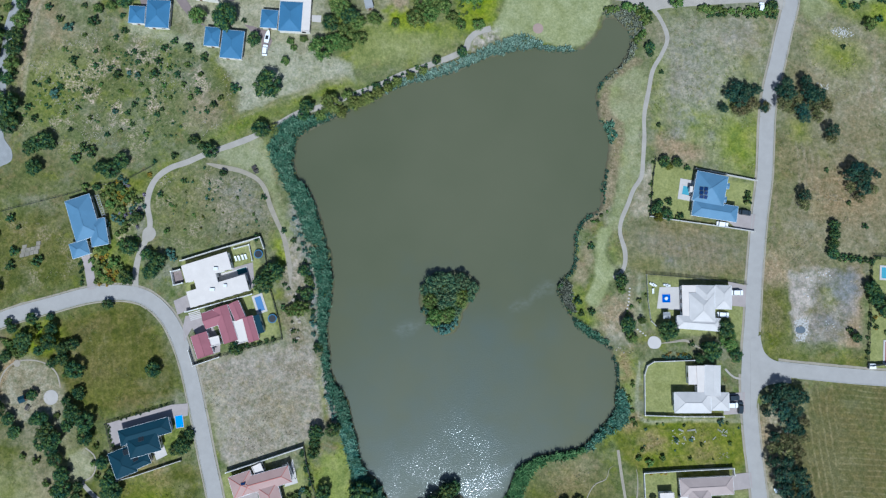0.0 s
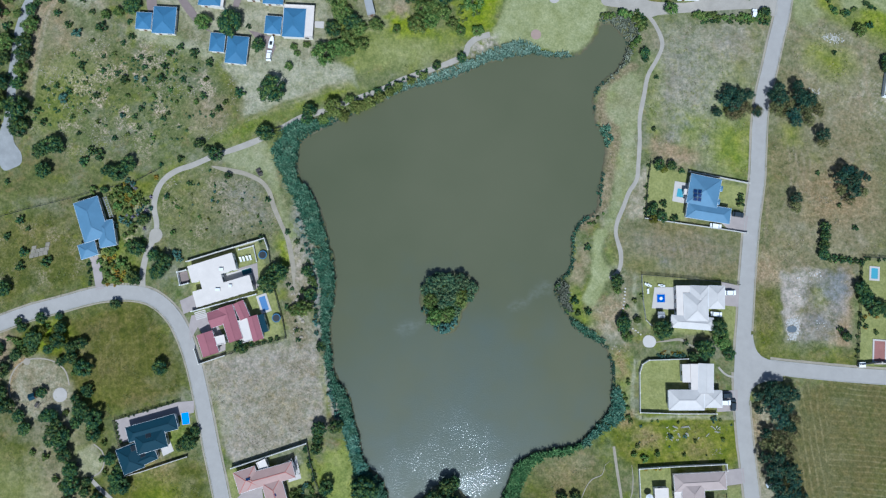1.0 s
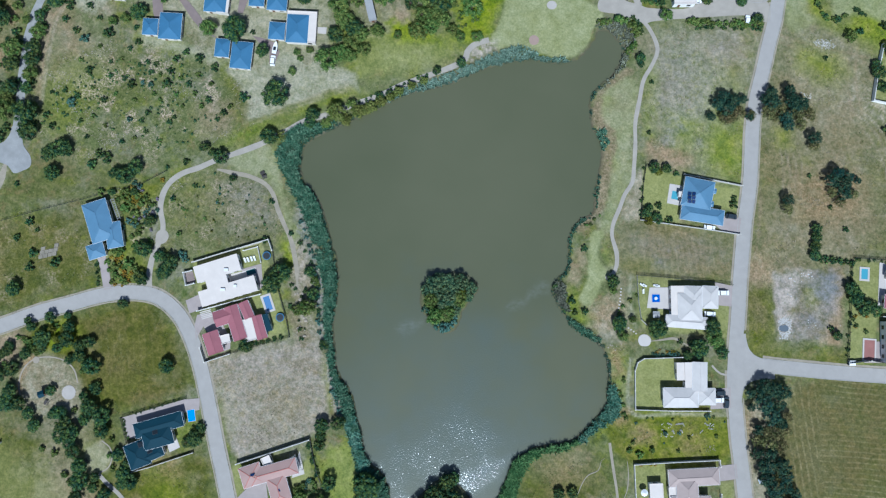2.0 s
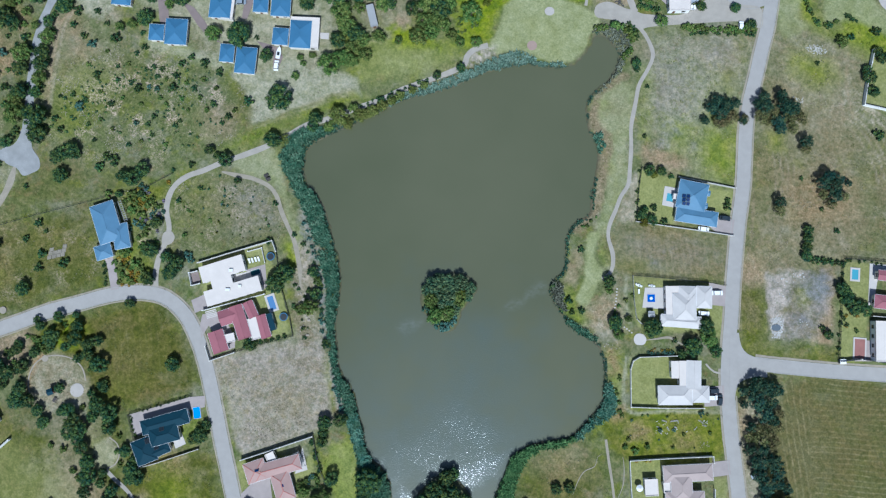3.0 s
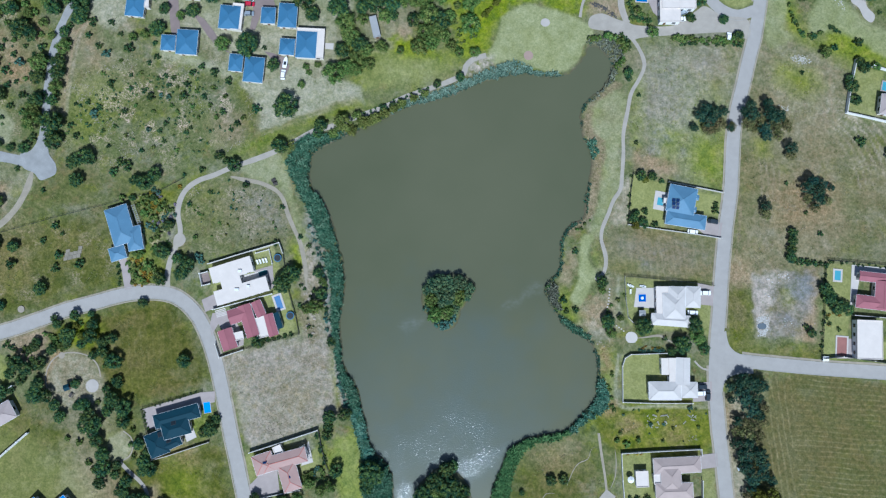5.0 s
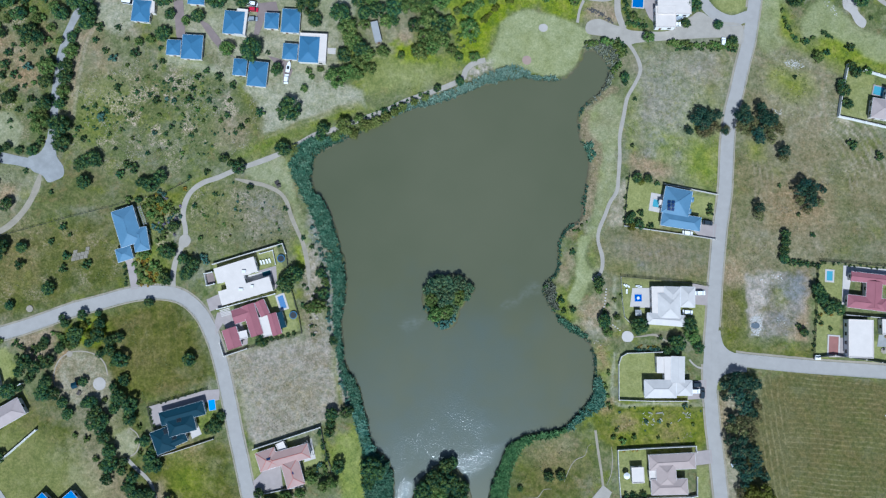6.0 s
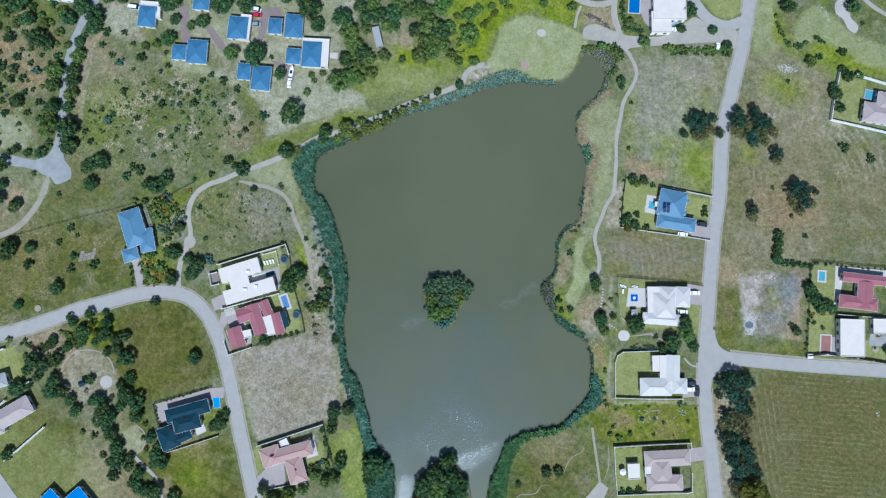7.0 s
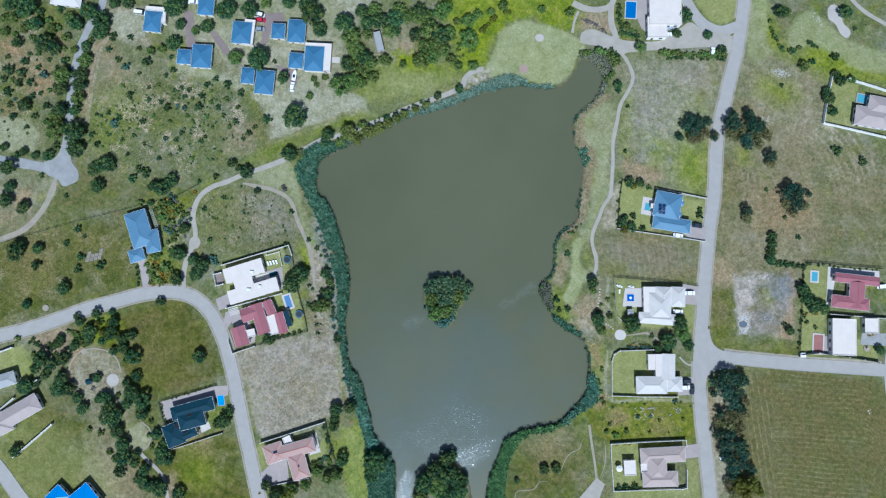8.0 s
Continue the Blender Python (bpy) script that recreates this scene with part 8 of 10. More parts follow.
plant("broad", [(144.1, 25.6, 2.0), (143.6, 22.1, 2.2), (143.2, 18.6, 2.2), (142.8, 15.1, 2.2)], "row of dark conifers")
plant("shrub", [(145.4, 13.7, 1.5), (147.9, 13.4, 1.5), (150.3, 13.0, 1.5), (152.8, 12.7, 1.5), (155.4, 12.5, 1.2), (157.9, 12.2, 1.2)], "clipped hedge")


plant("olive_shrub", [(-180.3, -26.3, 1.2), (-175.8, -27.3, 1.4), (-170.3, -26.3, 1.3), (-173.5, -21.9, 1.0), (-160.7, -19.5, 1.2), (-158.1, -22.4, 1.0), (-154.7, -13.3, 1.4), (-150.5, -11.6, 1.2), (-144.8, -13.3, 1.2), (-141.9, -23.1, 1.3), (-140.0, -29.3, 1.2), (-142.4, -43.9, 1.2), (-139.3, -48.3, 1.4), (-149.3, -59.7, 1.6), (-154.2, -58.5, 1.3), (-142.7, -71.0, 1.4), (-145.3, -68.1, 1.5), (-128.3, -60.9, 1.2), (-126.9, -65.7, 1.4), (-127.8, -54.8, 1.2), (-132.4, -48.8, 1.5), (-180.6, -19.5, 1.0), (-187.5, -19.5, 1.4)], "undergrowth round the garden")
plant("broad", [(-168.6, -20.9, 2.2), (-171.0, -22.4, 1.6), (-135.3, -35.1, 1.8), (-133.9, -34.2, 1.5), (-148.6, -44.4, 2.4), (-150.8, -45.4, 1.8), (-137.6, -26.3, 2.4), (-177.7, -28.3, 2.0), (-178.5, -32.2, 2.2), (-174.0, -34.7, 2.4), (-157.0, -49.3, 2.6), (-143.2, -56.5, 2.2), (-122.4, -71.0, 2.6), (-131.4, -79.1, 2.4), (-129.4, -82.0, 2.2), (-122.7, -83.4, 2.8), (-134.1, -72.9, 2.0)], "trees round the garden")
plant("flower", [(-122.6, 38.8, 1.0), (-120.0, 39.5, 0.9), (-117.1, 34.1, 0.9), (-127.0, 14.4, 0.9), (-125.8, 11.2, 1.0), (-122.6, 8.7, 1.0), (-111.7, 44.8, 0.8), (-118.7, 37.8, 0.8), (-121.2, 37.1, 0.7)], "blossoming shrubs")
plant("violet", [(-120.6, 42.1, 0.9), (-120.1, 29.9, 1.1), (-114.9, 32.4, 1.0), (-113.2, 37.7, 0.8), (-121.7, 30.9, 1.0), (-116.5, 36.3, 0.9), (-119.2, 41.0, 0.8), (-114.1, 28.6, 0.8), (-115.3, 25.6, 0.8), (-118.1, 31.1, 0.9)], "violet blossoming shrubs")


# ---- reeds, scrub and stones ----
def height_at(x, y):
    """Height of the ground sheet at points."""
    i = np.clip(np.searchsorted(GX, x) - 1, 0, nx - 2)
    j = np.clip(np.searchsorted(GY, y) - 1, 0, ny - 2)
    u, v = (x - GX[i]) / (GX[i + 1] - GX[i]), (y - GY[j]) / (GY[j + 1] - GY[j])
    g = lambda a, b: gz[b * nx + a]
    return (g(i, j) * (1 - u) + g(i + 1, j) * u) * (1 - v) + (g(i, j + 1) * (1 - u) + g(i + 1, j + 1) * u) * v


def cover_at(kind, x, y):
    i = np.clip(np.searchsorted(GX, x), 0, nx - 1)
    j = np.clip(np.searchsorted(GY, y), 0, ny - 1)
    return COVER[kind][j * nx + i]


def shore_at(x, y):
    i = np.clip(np.searchsorted(GX, x), 0, nx - 1)
    j = np.clip(np.searchsorted(GY, y), 0, ny - 1)
    return depth[j * nx + i]


def blades(name, label, category, material, x, y, z, tall, wide, count, lean, seed):
    """Tufts of bent blades, all in one mesh."""
    rs = np.random.RandomState(seed)
    n = len(x) * count
    bx, by = np.repeat(x, count) + rs.uniform(-0.25, 0.25, n), np.repeat(y, count) + rs.uniform(-0.25, 0.25, n)
    bz, h = np.repeat(z, count) - 0.05, np.repeat(tall, count) * rs.uniform(0.65, 1.2, n)
    a = rs.uniform(0, 2 * np.pi, n)
    out = h * rs.uniform(0.2, 1.0, n) * lean
    dx, dy = np.cos(a), np.sin(a)
    w = wide * rs.uniform(0.6, 1.3, n)
    co = np.zeros((n, 5, 3))
    for k, (s, o, u) in enumerate(((-0.5, 0.0, 0.0), (0.5, 0.0, 0.0), (0.55, 0.45, 0.72), (-0.55, 0.45, 0.72), (0.0, 1.0, 0.95))):
        co[:, k, 0] = bx + dx * out * o - dy * w * s
        co[:, k, 1] = by + dy * out * o + dx * w * s
        co[:, k, 2] = bz + h * u
    base = np.arange(n) * 5
    faces = np.stack((base, base + 1, base + 2, base + 3), 1).tolist() + np.stack((base + 3, base + 2, base + 4), 1).tolist()
    me = bpy.data.meshes.new(name)
    me.from_pydata(co.reshape(-1, 3), [], faces)
    me.materials.append(material)
    return tagged(new(name, me), label, category, kind="stuff")


def scattered(points, density, seed, smooth=True):
    """Random places inside an outline."""
    rs = np.random.RandomState(seed)
    line = curve(points, 4.0, True) if smooth else np.array(points)
    lo, hi = line.min(0), line.max(0)
    n = int((hi - lo).prod() * density)
    x, y = rs.uniform(lo[0], hi[0], n), rs.uniform(lo[1], hi[1], n)
    ok = edge_distance(x, y, line) < rs.uniform(-1.0, 0.4, n)
    return x[ok], y[ok]


BELTS = [
    ([(-66.9, 55.0), (-61.5, 65.5), (-57.7, 67.0), (-47.6, 67.0), (-42.5, 68.5), (-45.0, 65.4), (-53.8, 62.1), (-56.5, 55.7), (-56.6, 46.8), (-52.3, 40.5), (-48.2, 30.9), (-45.2, 20.3), (-42.6, 7.8), (-42.2, -9.6), (-41.6, -24.3), (-36.6, -32.9), (-32.8, -43.9), (-30.2, -56.0), (-24.0, -65.6), (-21.1, -70.4), (-20.5, -91.9), (-31.7, -91.9), (-33.3, -75.2), (-34.3, -63.2), (-37.4, -53.6), (-40.2, -41.4), (-44.0, -31.7), (-45.8, -19.4), (-47.2, -9.6), (-47.3, 2.8), (-49.4, 11.0), (-51.3, 19.1), (-53.9, 26.6), (-57.2, 34.9), (-61.1, 42.5), (-64.5, 49.4)], 5.5, 2.0),
    ([(-38.9, -46.8), (-35.0, -46.3), (-32.7, -54.0), (-31.2, -60.3), (-28.4, -65.6), (-32.4, -65.1), (-35.1, -59.6), (-37.4, -53.6)], 6.0, 2.2),
    ([(-23.8, 78.3), (-17.2, 81.4), (-7.1, 84.7), (3.1, 89.1), (6.9, 90.1), (13.8, 93.0), (23.4, 97.4), (29.8, 99.2), (34.9, 96.9), (38.7, 94.3), (48.8, 93.7), (50.1, 91.6), (41.2, 91.7), (28.5, 92.2), (15.8, 88.6), (3.1, 83.4), (-12.2, 79.8), (-22.3, 74.7)], 5.0, 1.3),
    ([(59.7, 107.2), (62.8, 109.9), (69.5, 111.2), (74.5, 108.8), (77.0, 104.6), (74.9, 99.4), (73.2, 94.2), (70.6, 89.5), (65.2, 83.9), (61.9, 81.3), (63.9, 84.4), (68.6, 90.3), (70.7, 95.5), (69.8, 100.7), (64.3, 105.7)], 3.0, 1.2),
    ([(59.6, 65.4), (63.6, 64.3), (64.6, 59.5), (62.5, 55.7), (60.5, 58.2)], 5.0, 1.3),
    ([(58.3, 43.0), (60.6, 45.5), (59.9, 35.4), (58.6, 31.3), (54.1, 28.6), (51.0, 25.8), (49.5, 20.3), (49.1, 12.8), (47.3, 7.8), (44.8, 5.3), (46.4, 12.8), (47.8, 22.8), (51.1, 28.3), (57.6, 32.3)], 1.8, 0.8),
    ([(41.3, 4.1), (44.3, 5.8), (46.8, 2.3), (46.2, -2.6), (48.6, -6.6), (46.7, -6.6), (43.2, -2.6)], 5.0, 1.5),
    ([(47.1, -9.5), (50.1, -10.0), (53.5, -13.0), (57.9, -15.5), (60.4, -17.9), (57.4, -18.4), (52.5, -16.4), (48.1, -12.5)], 5.5, 1.4),
    ([(62.6, -34.1), (65.1, -34.6), (66.9, -41.4), (65.8, -46.7), (61.9, -49.1), (56.9, -52.3), (52.0, -56.4), (50.0, -55.9), (54.5, -50.6), (60.5, -43.8)], 5.0, 1.6),
    ([(52.0, -56.4), (44.6, -59.3), (37.2, -60.3), (32.8, -62.7), (28.6, -69.2), (26.1, -77.5), (24.3, -91.8), (17.5, -91.8), (19.5, -79.9), (22.5, -70.4), (25.4, -63.2), (30.4, -59.3), (39.7, -57.4), (49.5, -55.4)], 6.0, 2.0),
]
for i, (points, density, tall) in enumerate(BELTS, 1):
    x, y = scattered(points, density, 40 + i)
    ok = shore_at(x, y) > -0.5
    x, y = x[ok], y[ok]
    patch = value_noise(x, y, 3.0, 50 + i)
    ok = patch > 0.06
    x, y, patch = x[ok], y[ok], patch[ok]
    blades("reeds", "dense blue-green reeds along the lake shore", "reeds", M_REED_GREEN if i == len(BELTS) else M_LEAF_PALE if i in (4, 7) else M_REED_MINT if i == 3 else M_REED, x, y, np.maximum(height_at(x, y), WATER_LEVEL - 0.1), tall * (0.6 + 0.7 * patch), 0.22, 7, 0.75, 60 + i)

# a low ragged fringe of sedge all along the water
rs = np.random.RandomState(5)
pick = rs.randint(0, len(LAKE), 9000)
fx, fy = LAKE[pick, 0] + rs.normal(0, 0.6, 9000), LAKE[pick, 1] + rs.normal(0, 0.6, 9000)
d = shore_at(fx, fy)
ok = (d > -0.9) & (d < 0.7) & (value_noise(fx, fy, 6.0, 9) > 0.14)
# the grazed east bank keeps only a few tufts
open_bank = (fx > 50) & (fy > 30) & (value_noise(fx, fy, 2.5, 12) < 0.82)
for qx, qy in ((59.9, 79.5), (62.5, 60.8), (58.8, 43.8)):
    open_bank &= (fx - qx) ** 2 + (fy - qy) ** 2 > 12
ok &= ~open_bank
fx, fy = fx[ok], fy[ok]
blades("sedge", "dark green sedge fringing the water", "sedge", M_SEDGE, fx, fy, np.maximum(height_at(fx, fy), WATER_LEVEL - 0.1), np.full(len(fx), 0.5), 0.12, 6, 0.8, 91)


def off_built(x, y):
    """Places that lie on neither road nor path."""
    ok = np.ones(len(x), bool)
    for line, (_, width, _) in zip(ROAD_LINES, ROADS):
        ok &= edge_distance(x, y, line, False) > width / 2 + 0.5
    for _, _, width, _, points in PATHS:
        ok &= edge_distance(x, y, curve(points, 3.0), False) > width / 2 + 0.3
    for _, _, _, points in PATCHES:
        ok &= edge_distance(x, y, np.array(points)) > 0.2
    return ok


M_GRASS = leafy("rough_grass", (0.12, 0.15, 0.045), (0.26, 0.26, 0.115))
M_STRAW = leafy("dry_grass", (0.28, 0.25, 0.16), (0.44, 0.39, 0.28))
M_LUSH = leafy("lush_weeds", (0.10, 0.15, 0.015), (0.22, 0.25, 0.03))
rs = np.random.RandomState(8)
tx, ty = rs.uniform(-205, 205, 60000), rs.uniform(-115, 132, 60000)
keep = (shore_at(tx, ty) > 0.5) & (cover_at("pale", tx, ty) < 0.3) & (cover_at("lawn", tx, ty) < 0.3) & (cover_at("mown", tx, ty) < 0.5) & (cover_at("grit", tx, ty) < 0.3)
keep &= value_noise(tx, ty, 4.0, 31) + 0.25 * cover_at("lush", tx, ty) + 0.2 * cover_at("scrub", tx, ty) > 0.62
tx, ty = tx[keep], ty[keep]
ok = off_built(tx, ty)
tx, ty = tx[ok], ty[ok]
lushness, dryness = cover_at("lush", tx, ty), cover_at("dry", tx, ty) + cover_at("bare", tx, ty) + 0.25 * cover_at("scrub", tx, ty)
chance = rs.rand(len(tx))
for name, label, material, mask, tall in (
    ("weeds", "tufts of bright yellow-green weeds", M_LUSH, chance < lushness, 0.45),
    ("dry_grass", "tufts of straw-coloured dry grass", M_STRAW, (chance >= lushness) & (chance < lushness + dryness), 0.4),
    ("rough_grass", "tufts of rough olive grass", M_GRASS, chance >= lushness + dryness, 0.4),
):
    px, py = tx[mask], ty[mask]
    blades(name, label, "grass", material, px, py, height_at(px, py), np.full(len(px), tall * 0.8), 0.08, 7, 1.3, 14)

# scrub too small to count
rs = np.random.RandomState(12)
sx, sy = rs.uniform(-200, 60, 9000), rs.uniform(-110, 130, 9000)
ok = (cover_at("scrub", sx, sy) * (0.3 + value_noise(sx, sy, 11.0, 33)) > 0.42 + 0.4 * rs.rand(9000)) & (shore_at(sx, sy) > 1.0)
sx, sy = sx[ok], sy[ok]
ok = off_built(sx, sy)
sx, sy = sx[ok], sy[ok]
scrub_rng = random.Random(3)
verts, faces = [], []
for x, y, z in zip(sx, sy, height_at(sx, sy)):
    r = scrub_rng.uniform(0.25, 0.75) * scrub_rng.uniform(0.7, 1.3)
    for _ in range(16):
        dvec = Vector((scrub_rng.gauss(0, 1), scrub_rng.gauss(0, 1), abs(scrub_rng.gauss(0, 1)))).normalized()
        leaf_quad(verts, faces, Vector((x, y, z + 0.05)) + dvec * r * scrub_rng.uniform(0.4, 1.0), (dvec + Vector((0, 0, 0.5))).normalized(), r * 0.45, scrub_rng)
me = bpy.data.meshes.new("scrub")
me.from_pydata(verts, [], faces)
me.materials.append(M_LEAF)
tagged(new("scrub", me), "small dark scrub bushes on rough grass", "scrub", kind="stuff")


def pebbles(name, label, x, y, low, high, material, seed):
    """Angular stones lying on the ground, in one mesh."""
    rng = random.Random(seed)
    bm = bmesh.new()
    bmesh.ops.create_icosphere(bm, subdivisions=1, radius=1)
    shape = [v.co.copy() for v in bm.verts]
    tris = [[v.index for v in f.verts] for f in bm.faces]
    bm.free()
    verts, faces = [], []
    for px, py, pz in zip(x, y, height_at(np.asarray(x), np.asarray(y))):
        r = rng.uniform(low, high)
        turn = Matrix.Rotation(rng.uniform(0, 6.28), 3, "Z") @ Matrix.Diagonal((r, r * rng.uniform(0.5, 0.9), r * rng.uniform(0.3, 0.6)))
        k = len(verts)
        for v in shape:
            verts.append(turn @ (v * rng.uniform(0.75, 1.15)) + Vector((px, py, pz + r * 0.12)))
        faces.extend([[k + i for i in t] for t in tris])
    me = bpy.data.meshes.new(name)
    me.from_pydata(verts, [], faces)
    me.materials.append(material)
    return tagged(new(name, me), label, "stones", kind="stuff")


rs = np.random.RandomState(17)
qx, qy = rs.uniform(-165, -70, 9000), rs.uniform(40, 105, 9000)
ok = (cover_at("scrub", qx, qy) > 0.3) & (value_noise(qx, qy, 9.0, 35) + 0.5 * value_noise(qx, qy, 2.0, 36) > 0.98)
qx, qy = qx[ok], qy[ok]
ok = off_built(qx, qy)
pebbles("field_stones", "pale stones scattered in rough grass", qx[ok], qy[ok], 0.10, 0.28, M_STONE, 4)
x, y = scattered([(127.4, 8.3), (152.3, 9.8), (150.8, -17.4), (127.9, -16.4)], 0.035, 71)
pebbles("rubble", "grey and white building rubble on bare ground", x, y, 0.12, 0.4, M_STONE, 5)
x, y = scattered([(128.3, -10.0), (131.4, -8.1), (133.8, -9.5), (133.1, -14.5), (131.6, -17.4), (129.1, -16.9)], 22.0, 72)
M_CHALK = weathered("white_rubble", (0.52, 0.50, 0.47), 0.95, 3.0, 0.2)
away = np.hypot(x - (130.5, -13.0)[0], y - (130.5, -13.0)[1]) > 1.7
x, y = x[away], y[away]
pebbles("rubble_heap", "heap of white builder's rubble", x, y, 0.08, 0.30, M_CHALK, 6)
x, y = scattered([(131.9, 7.8), (143.6, 8.8), (144.2, 5.3), (136.2, 4.1), (133.3, -2.1), (131.2, 0.4)], 0.5, 171)
pebbles("rubble", "pale broken concrete on bare ground", x, y, 0.12, 0.45, M_CHALK, 16)
x, y = scattered([(138.0, -9.5), (144.2, -9.0), (144.6, -12.5), (139.1, -13.0)], 0.5, 172)
pebbles("rubble", "pale broken concrete on bare ground", x, y, 0.12, 0.4, M_CHALK, 17)
x, y = scattered([(182.0, -49.1), (185.5, -47.6), (184.3, -52.2)], 0.5, 173)
pebbles("boulders", "pale stones left in a mown field", x, y, 0.2, 0.5, M_CHALK, 18)
x, y = scattered([(146.6, 100.4), (149.7, 101.9), (153.7, 100.9), (155.6, 98.5), (152.5, 97.2), (148.5, 98.3)], 9.0, 73)
pebbles("rubble_heap", "low spread of pale rubble in grass", x, y, 0.08, 0.3, M_CHALK, 7)
x, y = scattered([(140.3, 80.4), (142.8, 79.1), (145.3, 79.4), (145.5, 77.1), (142.7, 77.6)], 9.0, 74)
pebbles("rubble_heap", "low spread of pale rubble in grass", x, y, 0.08, 0.28, M_CHALK, 8)
x, y = scattered([(164.9, 127.5), (169.0, 128.1), (170.8, 122.8), (169.7, 118.9), (168.3, 122.8)], 1.2, 75)
pebbles("rubble_heap", "white stones round a golf hazard", x, y, 0.15, 0.4, M_CHALK, 9)
x, y = scattered([(81.5, -49.1), (87.6, -48.6), (91.2, -52.3), (86.3, -54.7), (81.9, -54.0)], 0.8, 76)
pebbles("rubble", "pale rubble left in weeds", x, y, 0.12, 0.38, M_CHALK, 10)
x, y = scattered([(99.2, -49.1), (102.6, -49.1), (103.0, -51.3), (100.1, -51.5)], 0.9, 174)
pebbles("rubble", "pale rubble left in weeds", x, y, 0.12, 0.4, M_CHALK, 19)
x, y = scattered([(99.2, -57.3), (102.1, -57.1), (102.8, -59.3), (99.6, -59.5)], 6.0, 175)
pebbles("rubble_heap", "small heap of pale sand and stone", x, y, 0.1, 0.3, M_STONE, 20)
x, y = scattered([(-59.3, 1.6), (-55.3, 0.4), (-52.6, -17.0), (-56.5, -18.4), (-58.6, -9.6)], 0.35, 77)
pebbles("boulders", "weathered boulders beside the dirt path", x, y, 0.3, 0.9, M_STONE, 11)
x, y = scattered([(-45.5, -28.3), (-43.5, -29.2), (-41.4, -39.0), (-40.9, -45.3), (-43.3, -45.8), (-44.4, -37.8)], 0.7, 176)
pebbles("boulders", "grey stones on the bank above the reeds", x, y, 0.2, 0.55, M_STONE, 21)
x, y = scattered([(62.3, -18.9), (66.8, -18.7), (70.2, -19.9), (67.2, -21.4), (63.3, -20.9)], 1.2, 78)
pebbles("boulders", "stone edging round a small inlet", x, y, 0.2, 0.5, M_STONE, 12)
x, y = scattered([(61.3, -24.3), (63.0, -23.8), (63.6, -31.6), (62.2, -31.2)], 0.6, 79)
pebbles("boulders", "pale boulders at the water's edge", x, y, 0.25, 0.6, M_STONE, 13)


M_BOARD = weathered("bleached_board", (0.42, 0.40, 0.38), 0.85, 5.0, 0.25)
for (ax, ay), (bx, by), thick in [((84.5, -49.1), (86.4, -49.8), 0.5), ((87.7, -49.6), (90.6, -49.3), 0.45), ((90.4, -49.1), (91.1, -50.3), 0.3), ((98.7, -49.1), (100.7, -50.3), 0.4), ((100.1, -51.0), (102.1, -51.5), 0.35), ((83.0, -51.7), (83.4, -53.2), 0.4), ((86.2, -52.0), (87.1, -52.5), 0.5), ((89.3, -51.7), (90.3, -52.2), 0.5), ((96.9, -52.9), (98.2, -51.7), 0.3), ((93.7, -53.7), (94.4, -53.4), 0.5), ((83.4, -53.7), (84.4, -54.4), 0.5), ((101.1, -50.3), (102.4, -49.5), 0.3)]:
    board = root("board", ax, ay, "bleached wooden board lying among weeds", "board", "boards among the weeds")
    for k in range(2):
        bm = bmesh.new()
        bar(bm, (0.15 * k, 0.3 * k, 0.10 + 0.1 * k), (bx - ax, by - ay + 0.35 * k, 0.12 + 0.12 * k), thick * 0.34, 0.08)
        part("plank", bm, M_BOARD, board)


# ---- walls and fences ----
def boundary_wall(points, label, tall=1.7, thick=0.22, wall=None, coping=None, spacing=6.0):
    x0, y0 = points[0]
    ob = root("boundary_wall", x0, y0, label, "wall")
    for i, (p, q) in enumerate(zip(points, points[1:])):
        a, b = Vector((p[0] - x0, p[1] - y0, 0)), Vector((q[0] - x0, q[1] - y0, 0))
        bm = bmesh.new()
        bar(bm, a + Vector((0, 0, tall / 2 - 0.1)), b + Vector((0, 0, tall / 2 - 0.1)), thick, tall + 0.2)
        part("wall_panel", bm, wall or M_WALL, ob)
        bm = bmesh.new()
        bar(bm, a + Vector((0, 0, tall + 0.05)), b + Vector((0, 0, tall + 0.05)), thick + 0.03, 0.1)
        part("coping", bm, coping or M_COPING, ob)
        n = max(1, round((b - a).length / spacing))
        for k in range(n if i < len(points) - 2 else n + 1):
            c = a.lerp(b, k / n)
            bm = bmesh.new()
            box(bm, (c.x - 0.17, c.y - 0.17, -0.2), (c.x + 0.17, c.y + 0.17, tall + 0.12))
            box(bm, (c.x - 0.2, c.y - 0.2, tall + 0.12), (c.x + 0.2, c.y + 0.2, tall + 0.18))
            part("pier", bm, wall or M_WALL, ob)
    return ob


